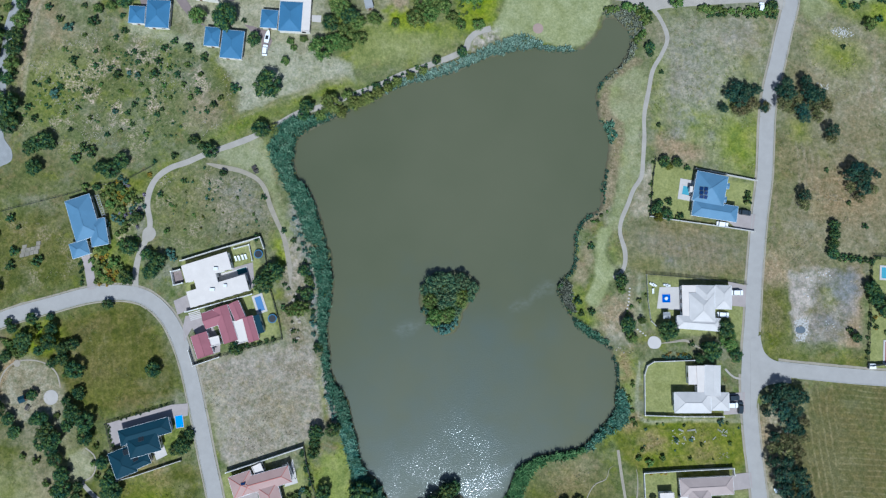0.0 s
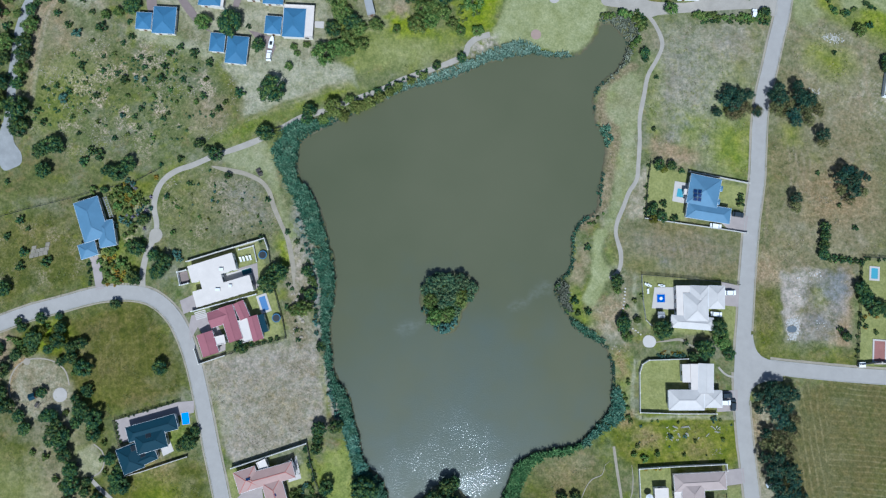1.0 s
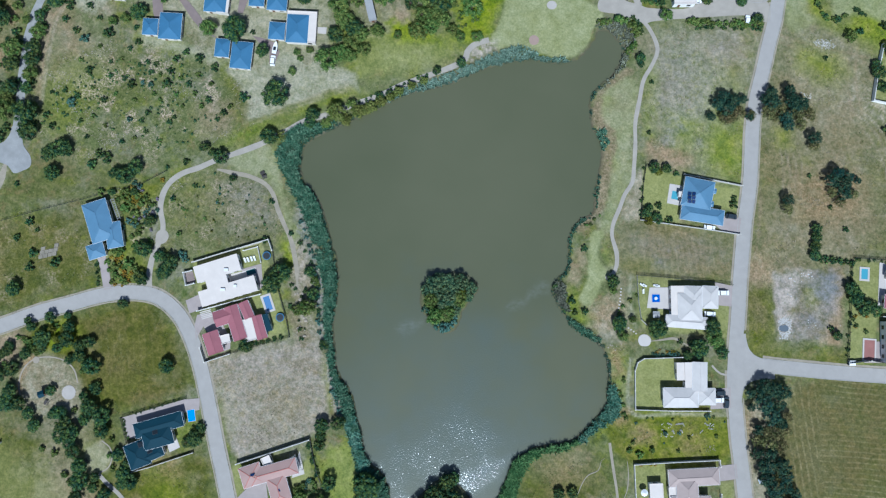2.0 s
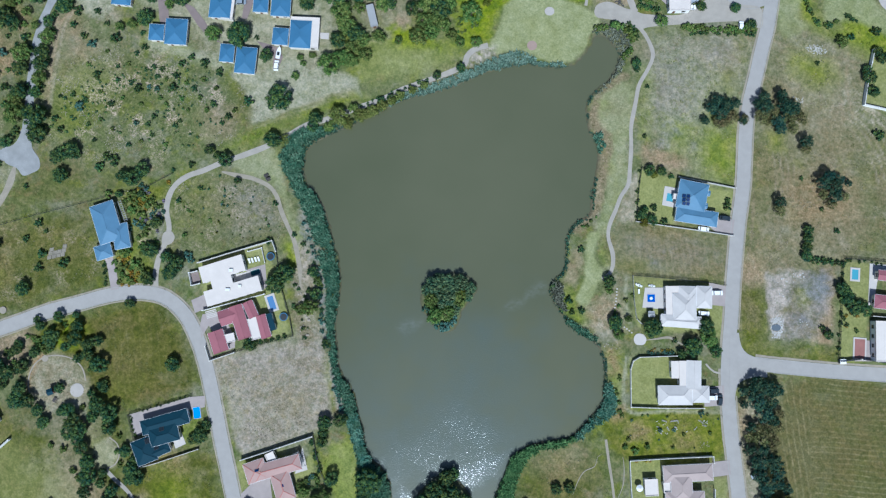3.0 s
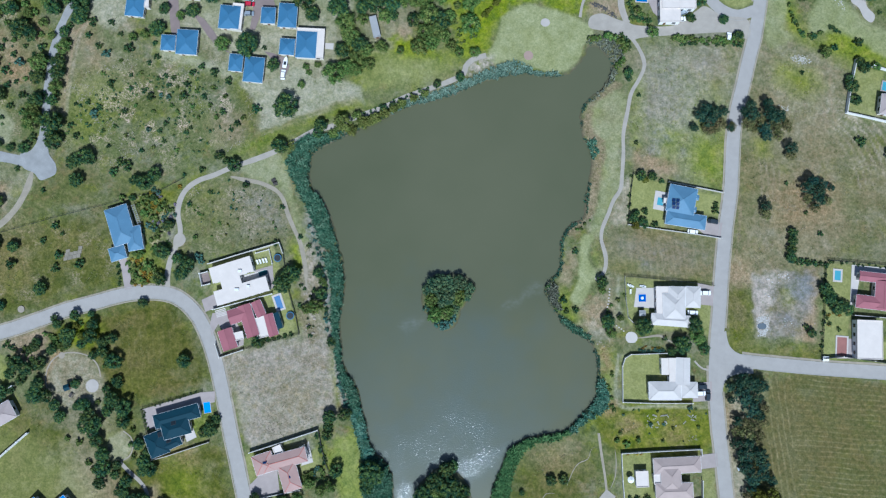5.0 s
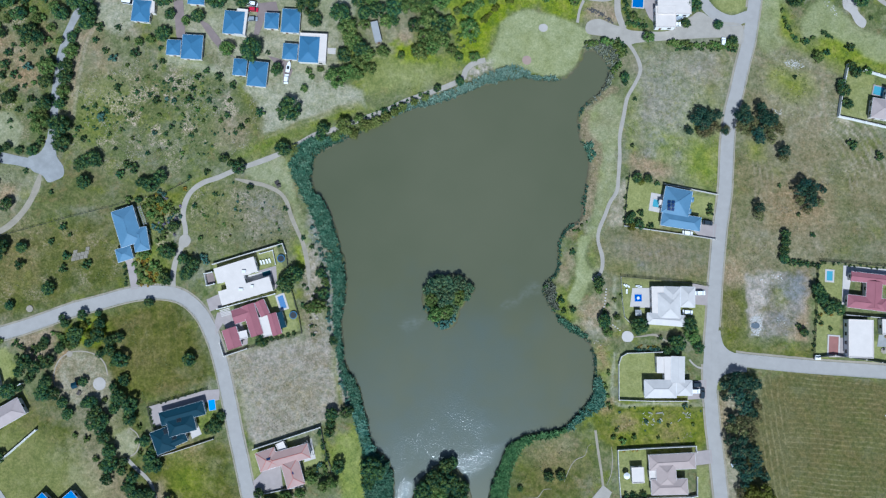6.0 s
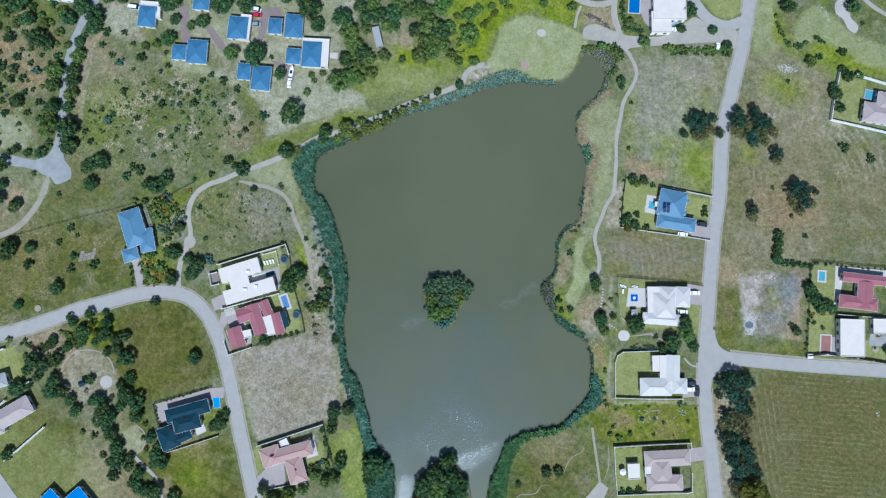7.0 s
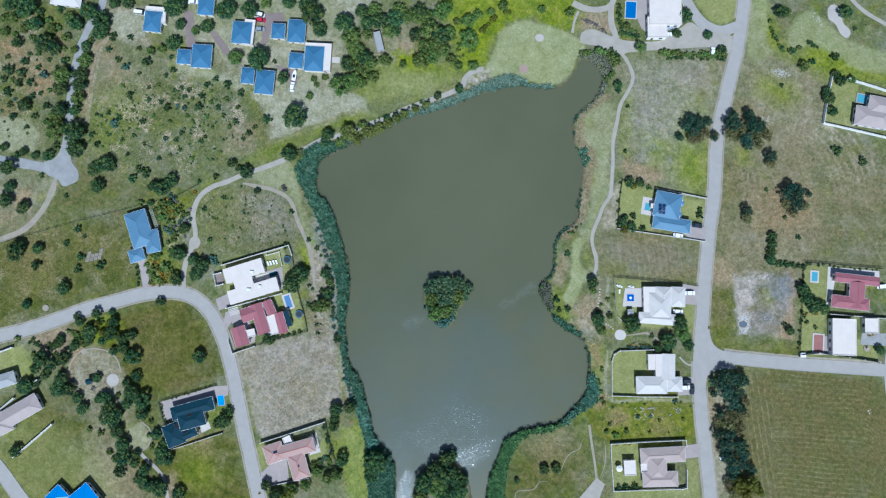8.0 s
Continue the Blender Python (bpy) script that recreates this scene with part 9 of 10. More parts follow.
def fence(points, label, tall=1.6, material=None, spacing=3.0, rails=4, bars=True):
    x0, y0 = points[0]
    ob = root("fence", x0, y0, label, "fence")
    material = material or M_STEEL
    for i, (p, q) in enumerate(zip(points, points[1:])):
        a, b = Vector((p[0] - x0, p[1] - y0, 0)), Vector((q[0] - x0, q[1] - y0, 0))
        n = max(1, round((b - a).length / spacing))
        for k in range(n if i < len(points) - 2 else n + 1):
            c = a.lerp(b, k / n)
            bm = bmesh.new()
            box(bm, (c.x - 0.07, c.y - 0.07, -0.2), (c.x + 0.07, c.y + 0.07, tall + 0.1))
            box(bm, (c.x - 0.1, c.y - 0.1, tall + 0.1), (c.x + 0.1, c.y + 0.1, tall + 0.16))
            part("post", bm, material, ob)
        for r in range(rails):
            bm = bmesh.new()
            z = Vector((0, 0, tall * (r + 0.6) / rails))
            bar(bm, a + z, b + z, 0.05, 0.09)
            part("rail", bm, material, ob)
        if bars:
            bm = bmesh.new()
            m = int((b - a).length / 0.3)
            for k in range(m):
                c = a.lerp(b, (k + 0.5) / m)
                box(bm, (c.x - 0.02, c.y - 0.02, 0.1), (c.x + 0.02, c.y + 0.02, tall))
            tagged(part("pickets", bm, material, ob), kind="stuff")
    return ob


boundary_wall([(-98.4, 12.8), (-87.0, 16.3), (-69.1, 21.6), (-67.5, 17.3)], "pale plastered garden wall with coping", 1.8, 0.25, M_PLASTER)
fence([(-67.5, 17.3), (-66.4, 10.3), (-64.8, 1.3), (-61.6, -9.6), (-60.3, -16.2), (-70.2, -18.9), (-83.2, -22.6)], "dark steel garden fence towards the lake")
boundary_wall([(-83.2, -22.6), (-92.8, -25.8), (-94.7, -20.2)], "pale plastered garden wall beside the drive", 1.6, 0.25, M_PLASTER)
boundary_wall([(-96.0, -6.1), (-86.6, -3.6), (-71.7, 0.4)], "white plastered wall between two houses", 1.8, 0.25, M_PLASTER_WHITE)
boundary_wall([(-78.8, 17.3), (-73.3, 18.8), (-71.9, 12.8)], "low white garden wall round a lawn", 1.0, 0.2, M_PLASTER_WHITE)
fence([(-207.5, 18.8), (-197.6, 22.6), (-180.2, 27.6), (-160.3, 33.2), (-142.3, 37.7), (-132.4, 40.8), (-120.3, 43.3), (-109.9, 48.9)], "long dark wire fence through grass", 1.3, None, 4.5, 2, False)
boundary_wall([(-119.6, -67.1), (-113.3, -65.4), (-96.5, -59.9)], "low brown garden wall beside the dark house", 1.3, 0.2, M_WALL, M_WALL)
fence([(-124.4, -46.8), (-121.9, -56.0), (-119.6, -67.1)], "dark fence behind the yard")
fence([(-124.4, -46.6), (-112.9, -43.2), (-99.7, -39.5)], "dark fence along the paved yard", 1.5)
boundary_wall([(-79.7, -64.0), (-70.7, -61.1), (-52.1, -55.0)], "pale plastered wall along the dry plot", 1.9, 0.25, M_PLASTER)
fence([(-51.8, -55.3), (-50.5, -62.0), (-48.5, -69.2), (-47.0, -72.8)], "dark fence beside a planted bed")
boundary_wall([(-76.2, -82.4), (-67.9, -80.7), (-59.1, -79.1)], "low pale wall beside the drive", 1.0)
fence([(78.8, 51.1), (77.6, 44.2), (76.1, 29.1)], "dark steel fence towards the lake", 1.6)
boundary_wall([(76.1, 29.1), (89.3, 27.1), (104.2, 25.0), (114.7, 23.3)], "low pale wall along the garden", 1.1, 0.2)
boundary_wall([(93.5, 47.0), (104.7, 44.7), (116.0, 42.4)], "pale wall behind the blue roofed house", 1.4, 0.2)
fence([(74.2, 7.6), (86.4, 6.6), (103.7, 4.8), (110.9, 3.8)], "dark steel fence along the plot", 1.7)
fence([(74.2, 7.6), (74.5, -2.1), (75.4, -9.5), (77.3, -11.5), (85.2, -12.5)], "pale steel fence round the lawn", 1.5, M_COPING)
boundary_wall([(90.7, -24.0), (76.1, -24.5), (73.6, -26.0), (72.5, -29.2), (72.3, -43.8), (86.5, -44.3), (100.8, -44.3)], "pale plastered wall round a lawn", 1.4, 0.22, M_PLASTER)
boundary_wall([(71.4, -64.3), (71.7, -75.1), (72.3, -84.2), (85.7, -83.7), (102.0, -83.2)], "pale plastered wall round the garden", 1.5, 0.22, M_PLASTER)
boundary_wall([(71.4, -64.3), (86.1, -63.4), (103.7, -62.6), (103.9, -65.0)], "pale plastered wall behind the house", 1.7, 0.22, M_PLASTER)
boundary_wall([(103.9, -75.1), (103.7, -82.7), (101.5, -83.2)], "pale courtyard wall", 1.7, 0.22, M_PLASTER)
fence([(157.5, 13.8), (156.7, 0.4), (155.4, -14.5), (154.2, -26.7)], "dark garden fence with planting", 1.6)
boundary_wall([(154.9, -26.2), (162.8, -25.3), (175.6, -27.2), (188.7, -29.4)], "dark topped garden wall along the road", 1.6, 0.25, M_WALL, M_STEEL)
fence([(158.5, 14.3), (171.1, 13.3), (192.1, 11.3)], "dark fence behind the red roofed house", 1.6)
boundary_wall([(168.0, -8.5), (183.7, -9.8), (198.5, -11.0)], "wall between two plots", 1.8)
boundary_wall([(180.7, 96.4), (192.2, 92.8), (210.8, 86.3)], "white plastered boundary wall", 1.8, 0.3, M_PLASTER_WHITE)
boundary_wall([(173.9, 99.3), (170.9, 87.6), (168.7, 76.3), (179.9, 73.7), (194.9, 70.1), (212.3, 65.2)], "white plastered boundary wall", 1.8, 0.3, M_PLASTER_WHITE)
boundary_wall([(-195.3, -51.7), (-187.5, -44.9)], "white plastered wall among trees", 1.8, 0.3, M_PLASTER_WHITE)
boundary_wall([(-186.3, -70.1), (-170.4, -56.1)], "white plastered wall across a lawn", 1.8, 0.3, M_PLASTER_WHITE)
boundary_wall([(-197.7, -26.3), (-189.2, -23.1)], "white plastered wall beside a lawn", 1.8, 0.3, M_PLASTER_WHITE)
boundary_wall([(-184.1, -41.5), (-177.4, -37.1)], "white plastered wall among trees", 1.8, 0.3, M_PLASTER_WHITE)


# ---- pools ----
def pool(corners, label, water, rim=0.5, deck=None):
    mid, hx, hy, turn = frame_of(corners)
    ob = root("swimming_pool", mid.x, mid.y, label, "pool")
    m = Matrix.Rotation(turn, 4, "Z")
    bm = bmesh.new()
    for lo, hi in (((-hx - rim, -hy - rim), (hx + rim, -hy)), ((-hx - rim, hy), (hx + rim, hy + rim)), ((-hx - rim, -hy), (-hx, hy)), ((hx, -hy), (hx + rim, hy))):
        box(bm, (*lo, -0.1), (*hi, 0.2), m)
    part("rim", bm, deck or M_TERRACE, ob)
    bm = bmesh.new()
    box(bm, (-hx, -hy, -0.1), (hx, hy, 0.14), m)
    part("water", bm, water, ob)
    return ob


pool([(88.9, 40.7), (91.4, 40.2), (90.9, 37.0)], "bright blue swimming pool in a pale terrace", M_POOL, 0.35)
house("gazebo", "small white flat-roofed gazebo beside the pool", "gazebo", [([(90.8, 40.1), (92.7, 39.9), (92.2, 37.8)], 2.3, "slab")], M_ROOF_FLAT, M_PLASTER_WHITE)
sq_pool = pool([(80.0, 0.1), (83.0, 0.1), (82.9, -2.9)], "square deep blue pool in a terrace", Nodes("deep_pool_water", 0.06).colour((0.01, 0.09, 0.42)), 0.2)
bm = bmesh.new()
bmesh.ops.create_cone(bm, cap_ends=True, segments=20, radius1=0.65, radius2=0.55, depth=0.25, matrix=Matrix.Translation((0, 0, 0.26)))
part("float", bm, M_FASCIA, sq_pool, "white round float")
pool([(-71.0, -0.9), (-68.7, -0.1), (-67.1, -5.4)], "rectangular blue pool with a pale rim", M_POOL_DARK, 0.8)
pool([(-77.8, 9.4), (-74.3, 10.5), (-73.8, 8.6)], "narrow dark plunge pool beside the white house", Nodes("plunge_pool_water", 0.06).colour((0.01, 0.07, 0.08)), 0.3)
pool([(82.1, 132.7), (86.7, 132.4), (86.3, 124.8)], "large blue swimming pool beside the clubhouse", Nodes("club_pool_water", 0.06).colour((0.01, 0.12, 0.36)), 0.4)
pool([(161.5, 10.0), (164.0, 9.8), (163.6, 5.8)], "small pale blue pool with a white rim", M_POOL, 0.7)
pool([(161.4, -17.4), (165.4, -17.7), (164.6, -25.3)], "emptied pool with a reddish cover", weathered("pool_cover", (0.30, 0.13, 0.11), 0.8), 0.6)
pool([(185.5, 89.9), (189.7, 88.9), (188.5, 85.3)], "small blue pool with a paved surround", M_POOL, 0.5, M_PAVING)
pool([(-99.3, -44.1), (-96.6, -43.7), (-96.0, -48.0)], "bright blue splash pool beside the house", Nodes("splash_pool_water", 0.08).colour((0.02, 0.26, 0.66)), 0.15)


# ---- vehicles ----
def vehicle(name, label, category, p, turn, paint, long=4.4, wide=1.8, tall=1.45, van=False):
    ob = root(name, p[0], p[1], label, category, z=0.1)
    ob.rotation_euler.z = radians(turn)
    h, w = long / 2, wide / 2
    bm = bmesh.new()
    box(bm, (-h, -w, 0.3), (h, w, 0.85))
    bmesh.ops.bevel(bm, geom=bm.edges[:], offset=0.14, segments=2, affect="EDGES")
    part("body", bm, paint, ob)
    bm = bmesh.new()
    front, back = (h * 0.72, -h * 0.96) if van else (h * 0.42, -h * 0.72)
    low = [(-1, back - 0.08), (1, front + 0.35)]
    v = [bm.verts.new(q) for q in ((back, -w * 0.94, 0.8), (front + 0.4, -w * 0.94, 0.8), (front + 0.4, w * 0.94, 0.8), (back, w * 0.94, 0.8), (back + 0.2, -w * 0.8, tall), (front - 0.15, -w * 0.8, tall), (front - 0.15, w * 0.8, tall), (back + 0.2, w * 0.8, tall))]
    for f in ((3, 2, 1, 0), (4, 5, 6, 7), (0, 1, 5, 4), (1, 2, 6, 5), (2, 3, 7, 6), (3, 0, 4, 7)):
        bm.faces.new([v[i] for i in f])
    part("windows", bm, M_GLASS, ob)
    bm = bmesh.new()
    box(bm, (back + 0.12, -w * 0.84, tall - 0.06), (front - 0.1, w * 0.84, tall + 0.05))
    bmesh.ops.bevel(bm, geom=bm.edges[:], offset=0.04, segments=1, affect="EDGES")
    part("roof", bm, paint, ob)
    for x in (-h * 0.62, h * 0.62):
        for y in (-w + 0.08, w - 0.08):
            bm = bmesh.new()
            bmesh.ops.create_cone(bm, cap_ends=True, segments=14, radius1=0.32, radius2=0.32, depth=0.22, matrix=Matrix.Translation((x, y, 0.3)) @ Matrix.Rotation(math.pi / 2, 4, "X"))
            wheel = part("wheel", bm, M_RUBBER, ob)
            bm = bmesh.new()
            bmesh.ops.create_cone(bm, cap_ends=True, segments=10, radius1=0.18, radius2=0.18, depth=0.25, matrix=Matrix.Translation((x, y, 0.3)) @ Matrix.Rotation(math.pi / 2, 4, "X"))
            part("rim", bm, M_FASCIA, wheel)
    return ob


CARS = "parked cars"
for p, turn, paint, label, van in (
    ((-138.5, 127.5), -8, M_CAR_WHITE, "white van parked beside a lodge", True),
    ((-114.4, 132.5), 0, M_CAR_WHITE, "white car parked on the lodge lane", False),
    ((-84.2, 126.4), -10, M_CAR_WHITE, "white van parked beside a red car", True),
    ((-83.6, 124.0), -5, M_CAR_RED, "red car parked beside a white van", False),
    ((-83.8, 119.8), 0, M_CAR_SILVER, "silver car parked beside a lodge", False),
    ((-68.7, 93.1), 85, M_CAR_WHITE, "white car parked on brick paving", False),
    ((102.8, 26.0), -8, M_CAR_WHITE, "white car parked beside the blue roofed house", False),
    ((107.4, 0.7), 0, M_CAR_WHITE, "white car parked on a paved drive", False),
    ((101.9, -7.4), -5, M_CAR_WHITE, "white car parked beside the white house", False),
    ((104.1, -40.2), 0, M_CAR_WHITE, "white car parked beside a dark car", False),
    ((107.2, -41.1), 85, M_CAR_DARK, "dark car parked on a paved drive", False),
    # this dark car is added to stand for the carport's shadow
    ((104.8, -37.6), 0, M_CAR_DARK, "dark car parked beside a white car", False),
    ((111.4, 30.4), -8, M_CAR_DARK, "dark car parked beside the blue roofed house", False),
    ((120.4, -69.8), 25, M_CAR_SILVER, "silver car parked under the tall trees", False),
    ((120.4, 109.0), 80, M_CAR_WHITE, "white car parked beside the hedge", False),
    ((191.5, 3.6), 5, M_CAR_WHITE, "white car parked beside the red roofed house", False),
    ((101.3, 119.8), 25, M_CAR_SILVER, "silver car parked beside the clubhouse", False),
    ((100.2, 116.9), 8, M_CAR_WHITE, "white car parked beside the clubhouse", False),
):
    tagged(vehicle("van" if van else "car", label, "van" if van else "car", p, turn, paint, 4.8 if van else 4.3, 1.85, 2.0 if van else 1.45, van), group=CARS)


def trailer(p, turn):
    ob = root("boat_trailer", p[0], p[1], "white boat on a trailer beside a car", "boat", z=0.1)
    ob.rotation_euler.z = radians(turn)
    bm = bmesh.new()
    rows = []
    for x, w in ((-2.4, 0.85), (-1.0, 0.95), (0.6, 0.9), (1.8, 0.6), (2.6, 0.08)):
        rows.append([bm.verts.new((x, y * w, z)) for y, z in ((-1, 1.15), (-0.75, 0.7), (0, 0.5), (0.75, 0.7), (1, 1.15))])
    for r, s in zip(rows, rows[1:]):
        for i in range(4):
            bm.faces.new((r[i], r[i + 1], s[i + 1], s[i]))
        bm.faces.new((r[4], r[0], s[0], s[4]))
    bm.faces.new(rows[0])
    bmesh.ops.recalc_face_normals(bm, faces=bm.faces[:])
    part("hull", bm, M_CAR_WHITE, ob)
    bm = bmesh.new()
    box(bm, (-1.2, -0.5, 1.15), (0.1, 0.5, 1.55))
    part("cockpit", bm, M_GLASS, ob)
    bm = bmesh.new()
    bar(bm, (-2, -0.6, 0.42), (3.2, 0, 0.42), 0.1, 0.1)
    bar(bm, (-2, 0.6, 0.42), (3.2, 0, 0.42), 0.1, 0.1)
    part("frame", bm, M_STEEL, ob)
    for y in (-0.95, 0.95):
        bm = bmesh.new()
        bmesh.ops.create_cone(bm, cap_ends=True, segments=14, radius1=0.28, radius2=0.28, depth=0.18, matrix=Matrix.Translation((-0.8, y, 0.28)) @ Matrix.Rotation(math.pi / 2, 4, "X"))
        part("wheel", bm, M_RUBBER, ob)


trailer((-67.8, 98.3), 80)


# ---- garden things ----
def trampoline(p):
    ob = root("trampoline", p[0], p[1], "round trampoline with a blue padded rim", "trampoline")
    bm = bmesh.new()
    bmesh.ops.create_cone(bm, cap_ends=True, segments=24, radius1=1.35, radius2=1.35, depth=0.04, matrix=Matrix.Translation((0, 0, 0.8)))
    part("mat", bm, M_STEEL, ob)
    bm = bmesh.new()
    prev = None
    ring = [(math.cos(a) * r, math.sin(a) * r) for r in (1.35, 1.65) for a in [i * math.tau / 24 for i in range(24)]]
    vs = [bm.verts.new((x, y, 0.84)) for x, y in ring] + [bm.verts.new((x, y, 0.76)) for x, y in ring]
    for i in range(24):
        j = (i + 1) % 24
        bm.faces.new((vs[i], vs[j], vs[24 + j], vs[24 + i]))
        bm.faces.new((vs[24 + i], vs[24 + j], vs[72 + j], vs[72 + i]))
    part("padding", bm, M_ROOF_BLUE, ob)
    for i in range(6):
        a = i * math.tau / 6
        bm = bmesh.new()
        box(bm, (math.cos(a) * 1.5 - 0.03, math.sin(a) * 1.5 - 0.03, -0.05), (math.cos(a) * 1.5 + 0.03, math.sin(a) * 1.5 + 0.03, 0.78))
        part("leg", bm, M_STEEL, ob)


trampoline((-69.7, 15.3))
trampoline((-64.1, -8.6))


def lounger(p, turn, first=[]):
    bm = bmesh.new()
    ob = root("sun_lounger", p[0], p[1], "white sun lounger on the lawn", "lounger", "sun loungers", 0.05)
    ob.rotation_euler.z = radians(turn)
    box(bm, (-0.35, -0.95, 0.3), (0.35, 0.45, 0.4))
    part("bed", bm, M_FASCIA, ob)
    bm = bmesh.new()
    bar(bm, (0, 0.45, 0.36), (0, 0.95, 0.7), 0.7, 0.08)
    part("backrest", bm, M_FASCIA, ob)
    for x in (-0.3, 0.3):
        for y in (-0.8, 0.4):
            bm = bmesh.new()
            box(bm, (x - 0.03, y - 0.03, -0.05), (x + 0.03, y + 0.03, 0.3))
            part("leg", bm, M_FASCIA, ob)


for p, turn in (((-78.2, 13.6), 20), ((-77.0, 13.8), 20), ((-75.7, 14.1), 20), ((-74.5, 14.3), 20), ((76.1, 3.8), 60), ((77.1, 3.6), 60), ((81.3, 3.6), 90), ((82.1, 3.3), 90), ((76.6, 1.3), 0)):
    lounger(p, turn)


def umbrella(p, label, material, r=1.5):
    ob = root("parasol", p[0], p[1], label, "parasol", z=0.08)
    bm = bmesh.new()
    bmesh.ops.create_cone(bm, cap_ends=False, segments=8, radius1=r, radius2=0.05, depth=0.6, matrix=Matrix.Translation((0, 0, 2.4)))
    part("canopy", bm, material, ob)
    bm = bmesh.new()
    box(bm, (-0.03, -0.03, 0), (0.03, 0.03, 2.6))
    part("pole", bm, M_STEEL, ob)
    bm = bmesh.new()
    bmesh.ops.create_cone(bm, cap_ends=True, segments=16, radius1=0.35, radius2=0.3, depth=0.12, matrix=Matrix.Translation((0, 0, 0.06)))
    part("base", bm, M_KERB, ob)


umbrella((92.7, -32.8), "white parasol beside the terrace", M_FASCIA, 1.2)
umbrella((74.7, -74.4), "white parasol on the lawn", M_FASCIA, 1.4)

house("garden_pavilion", "white garden pavilion with a flat roof", "pavilion", [([(76.5, -70.9), (81.6, -70.7), (81.7, -77.1)], 2.4, "flat")], M_ROOF_FLAT, M_PLASTER_WHITE)
house("porch", "white flat porch against the pink roofed house", "porch", [([(83.7, -72.3), (87.6, -72.1), (87.5, -75.9)], 2.5, "flat")], M_ROOF_FLAT, M_PLASTER_WHITE)
house("shelter", "weathered grey open shelter among trees", "shelter", [([(-32.2, 117.5), (-29.2, 118.2), (-27.4, 109.1)], 2.2, "flat")], M_ROOF_GREY, M_STONE)
house("garden_hut", "small grey garden hut on the lawn", "hut", [([(79.6, -6.5), (82.0, -6.5), (82.0, -8.7)], 2.0, "gable")], M_ROOF_GREY, M_STONE)
house("outbuilding", "white flat outbuilding by the wall", "outbuilding", [([(-69.9, -61.6), (-66.7, -60.1), (-65.9, -63.5)], 2.2, "flat")], M_ROOF_FLAT, M_PLASTER_WHITE)


def slab(name, points, label, category, material, z=0.18, kind="structure"):
    bm = bmesh.new()
    prism(bm, [tuple(p) for p in points], -0.2, z)
    tagged(plain(name, bm, material), label, category, kind=kind)


def disc(name, p, r, label, category, material, z=0.1, squash=1.0):
    bm = bmesh.new()
    n = 36
    prism(bm, [(p[0] + math.cos(i * math.tau / n) * r * (1 + 0.05 * math.sin(3 * i)), p[1] + math.sin(i * math.tau / n) * r * squash) for i in range(n)], -0.2, z)
    tagged(plain(name, bm, material), label, category, kind="structure")


M_OLD_CONCRETE = weathered("old_concrete", (0.29, 0.255, 0.20), 0.95, 2.0, 0.4)
foundation = root("foundation", -155.2, 17.0, "old broken concrete foundation in grass", "foundation")
break_rng = random.Random(6)
for col, row in itertools.product(range(4), range(3)):
    if break_rng.random() < 0.85:
        px, py = -3.0 + col * 1.75 + row * 0.35, -2.0 + row * 1.6 + col * 0.45
        bm = bmesh.new()
        prism(bm, [(px + sx * break_rng.uniform(0.8, 1.0), py + sy * break_rng.uniform(0.7, 0.95)) for sx, sy in ((-0.9, -1), (0.9, -0.8), (0.9, 1), (-0.9, 0.8))], -0.1, break_rng.uniform(0.1, 0.3))
        part("concrete_piece", bm, M_OLD_CONCRETE, foundation)
M_SAND = weathered("pinkish_sand", (0.35, 0.25, 0.205), 0.95, 3.0, 0.2)
M_PALE_SAND = weathered("pale_sand", (0.43, 0.388, 0.350), 0.95, 3.0, 0.15)
M_PUDDLE = Nodes("puddle_water", 0.12).colour((0.12, 0.14, 0.16))
disc("puddle", (130.5, -13.0), 1.9, "grey puddle in white builder's rubble", "puddle", M_PUDDLE, 0.12, 0.7)
disc("sand_bunker", (35.4, 101.5), 2.0, "round pinkish sand bunker", "bunker", M_SAND)
disc("sand_bunker", (42.7, 115.9), 2.0, "oval pale sand bunker on the fairway", "bunker", M_PALE_SAND, 0.1, 0.9)
slab("sand_bunker", curve([(173.7, 129.6), (176.3, 131.2), (179.2, 128.1), (180.0, 122.8), (183.2, 118.8), (181.8, 115.7), (178.8, 117.5), (176.4, 122.3), (173.5, 124.9)], 0.8, True), "long pale sand bunker on the golf course", "bunker", M_PALE_SAND, 0.08)
disc("sand_circle", (-145.2, -37.3), 2.7, "round pale sand circle in a lawn", "sand", M_PALE_SAND)
disc("well_cover", (-175.8, -5.9), 1.4, "round pale concrete cover in grass", "well cover", M_STONE, 0.4)
disc("patio", (-158.3, -24.9), 1.3, "small round stone patio", "patio", M_STONE, 0.12)
slab("patio", [(-51.3, 107.1), (-47.5, 106.9), (-47.7, 104.2), (-51.0, 104.5)], "small pale patio beside a lodge", "patio", M_TERRACE, 0.12)
slab("plinth", [(154.7, -25.3), (156.9, -25.3), (156.9, -27.2), (154.4, -27.2)], "small white service plinth by the road", "plinth", M_PLASTER_WHITE, 1.2)
x, y = scattered([(62.0, 125.1), (64.6, 124.5), (68.6, 123.0), (72.2, 119.8), (73.2, 117.7), (71.6, 118.2), (67.6, 121.4), (63.0, 123.5)], 7.0, 95)
pebbles("boulders", "dark stones in a dry stream bed", x, y, 0.2, 0.6, weathered("dark_stone", (0.08, 0.075, 0.07), 0.9), 15)


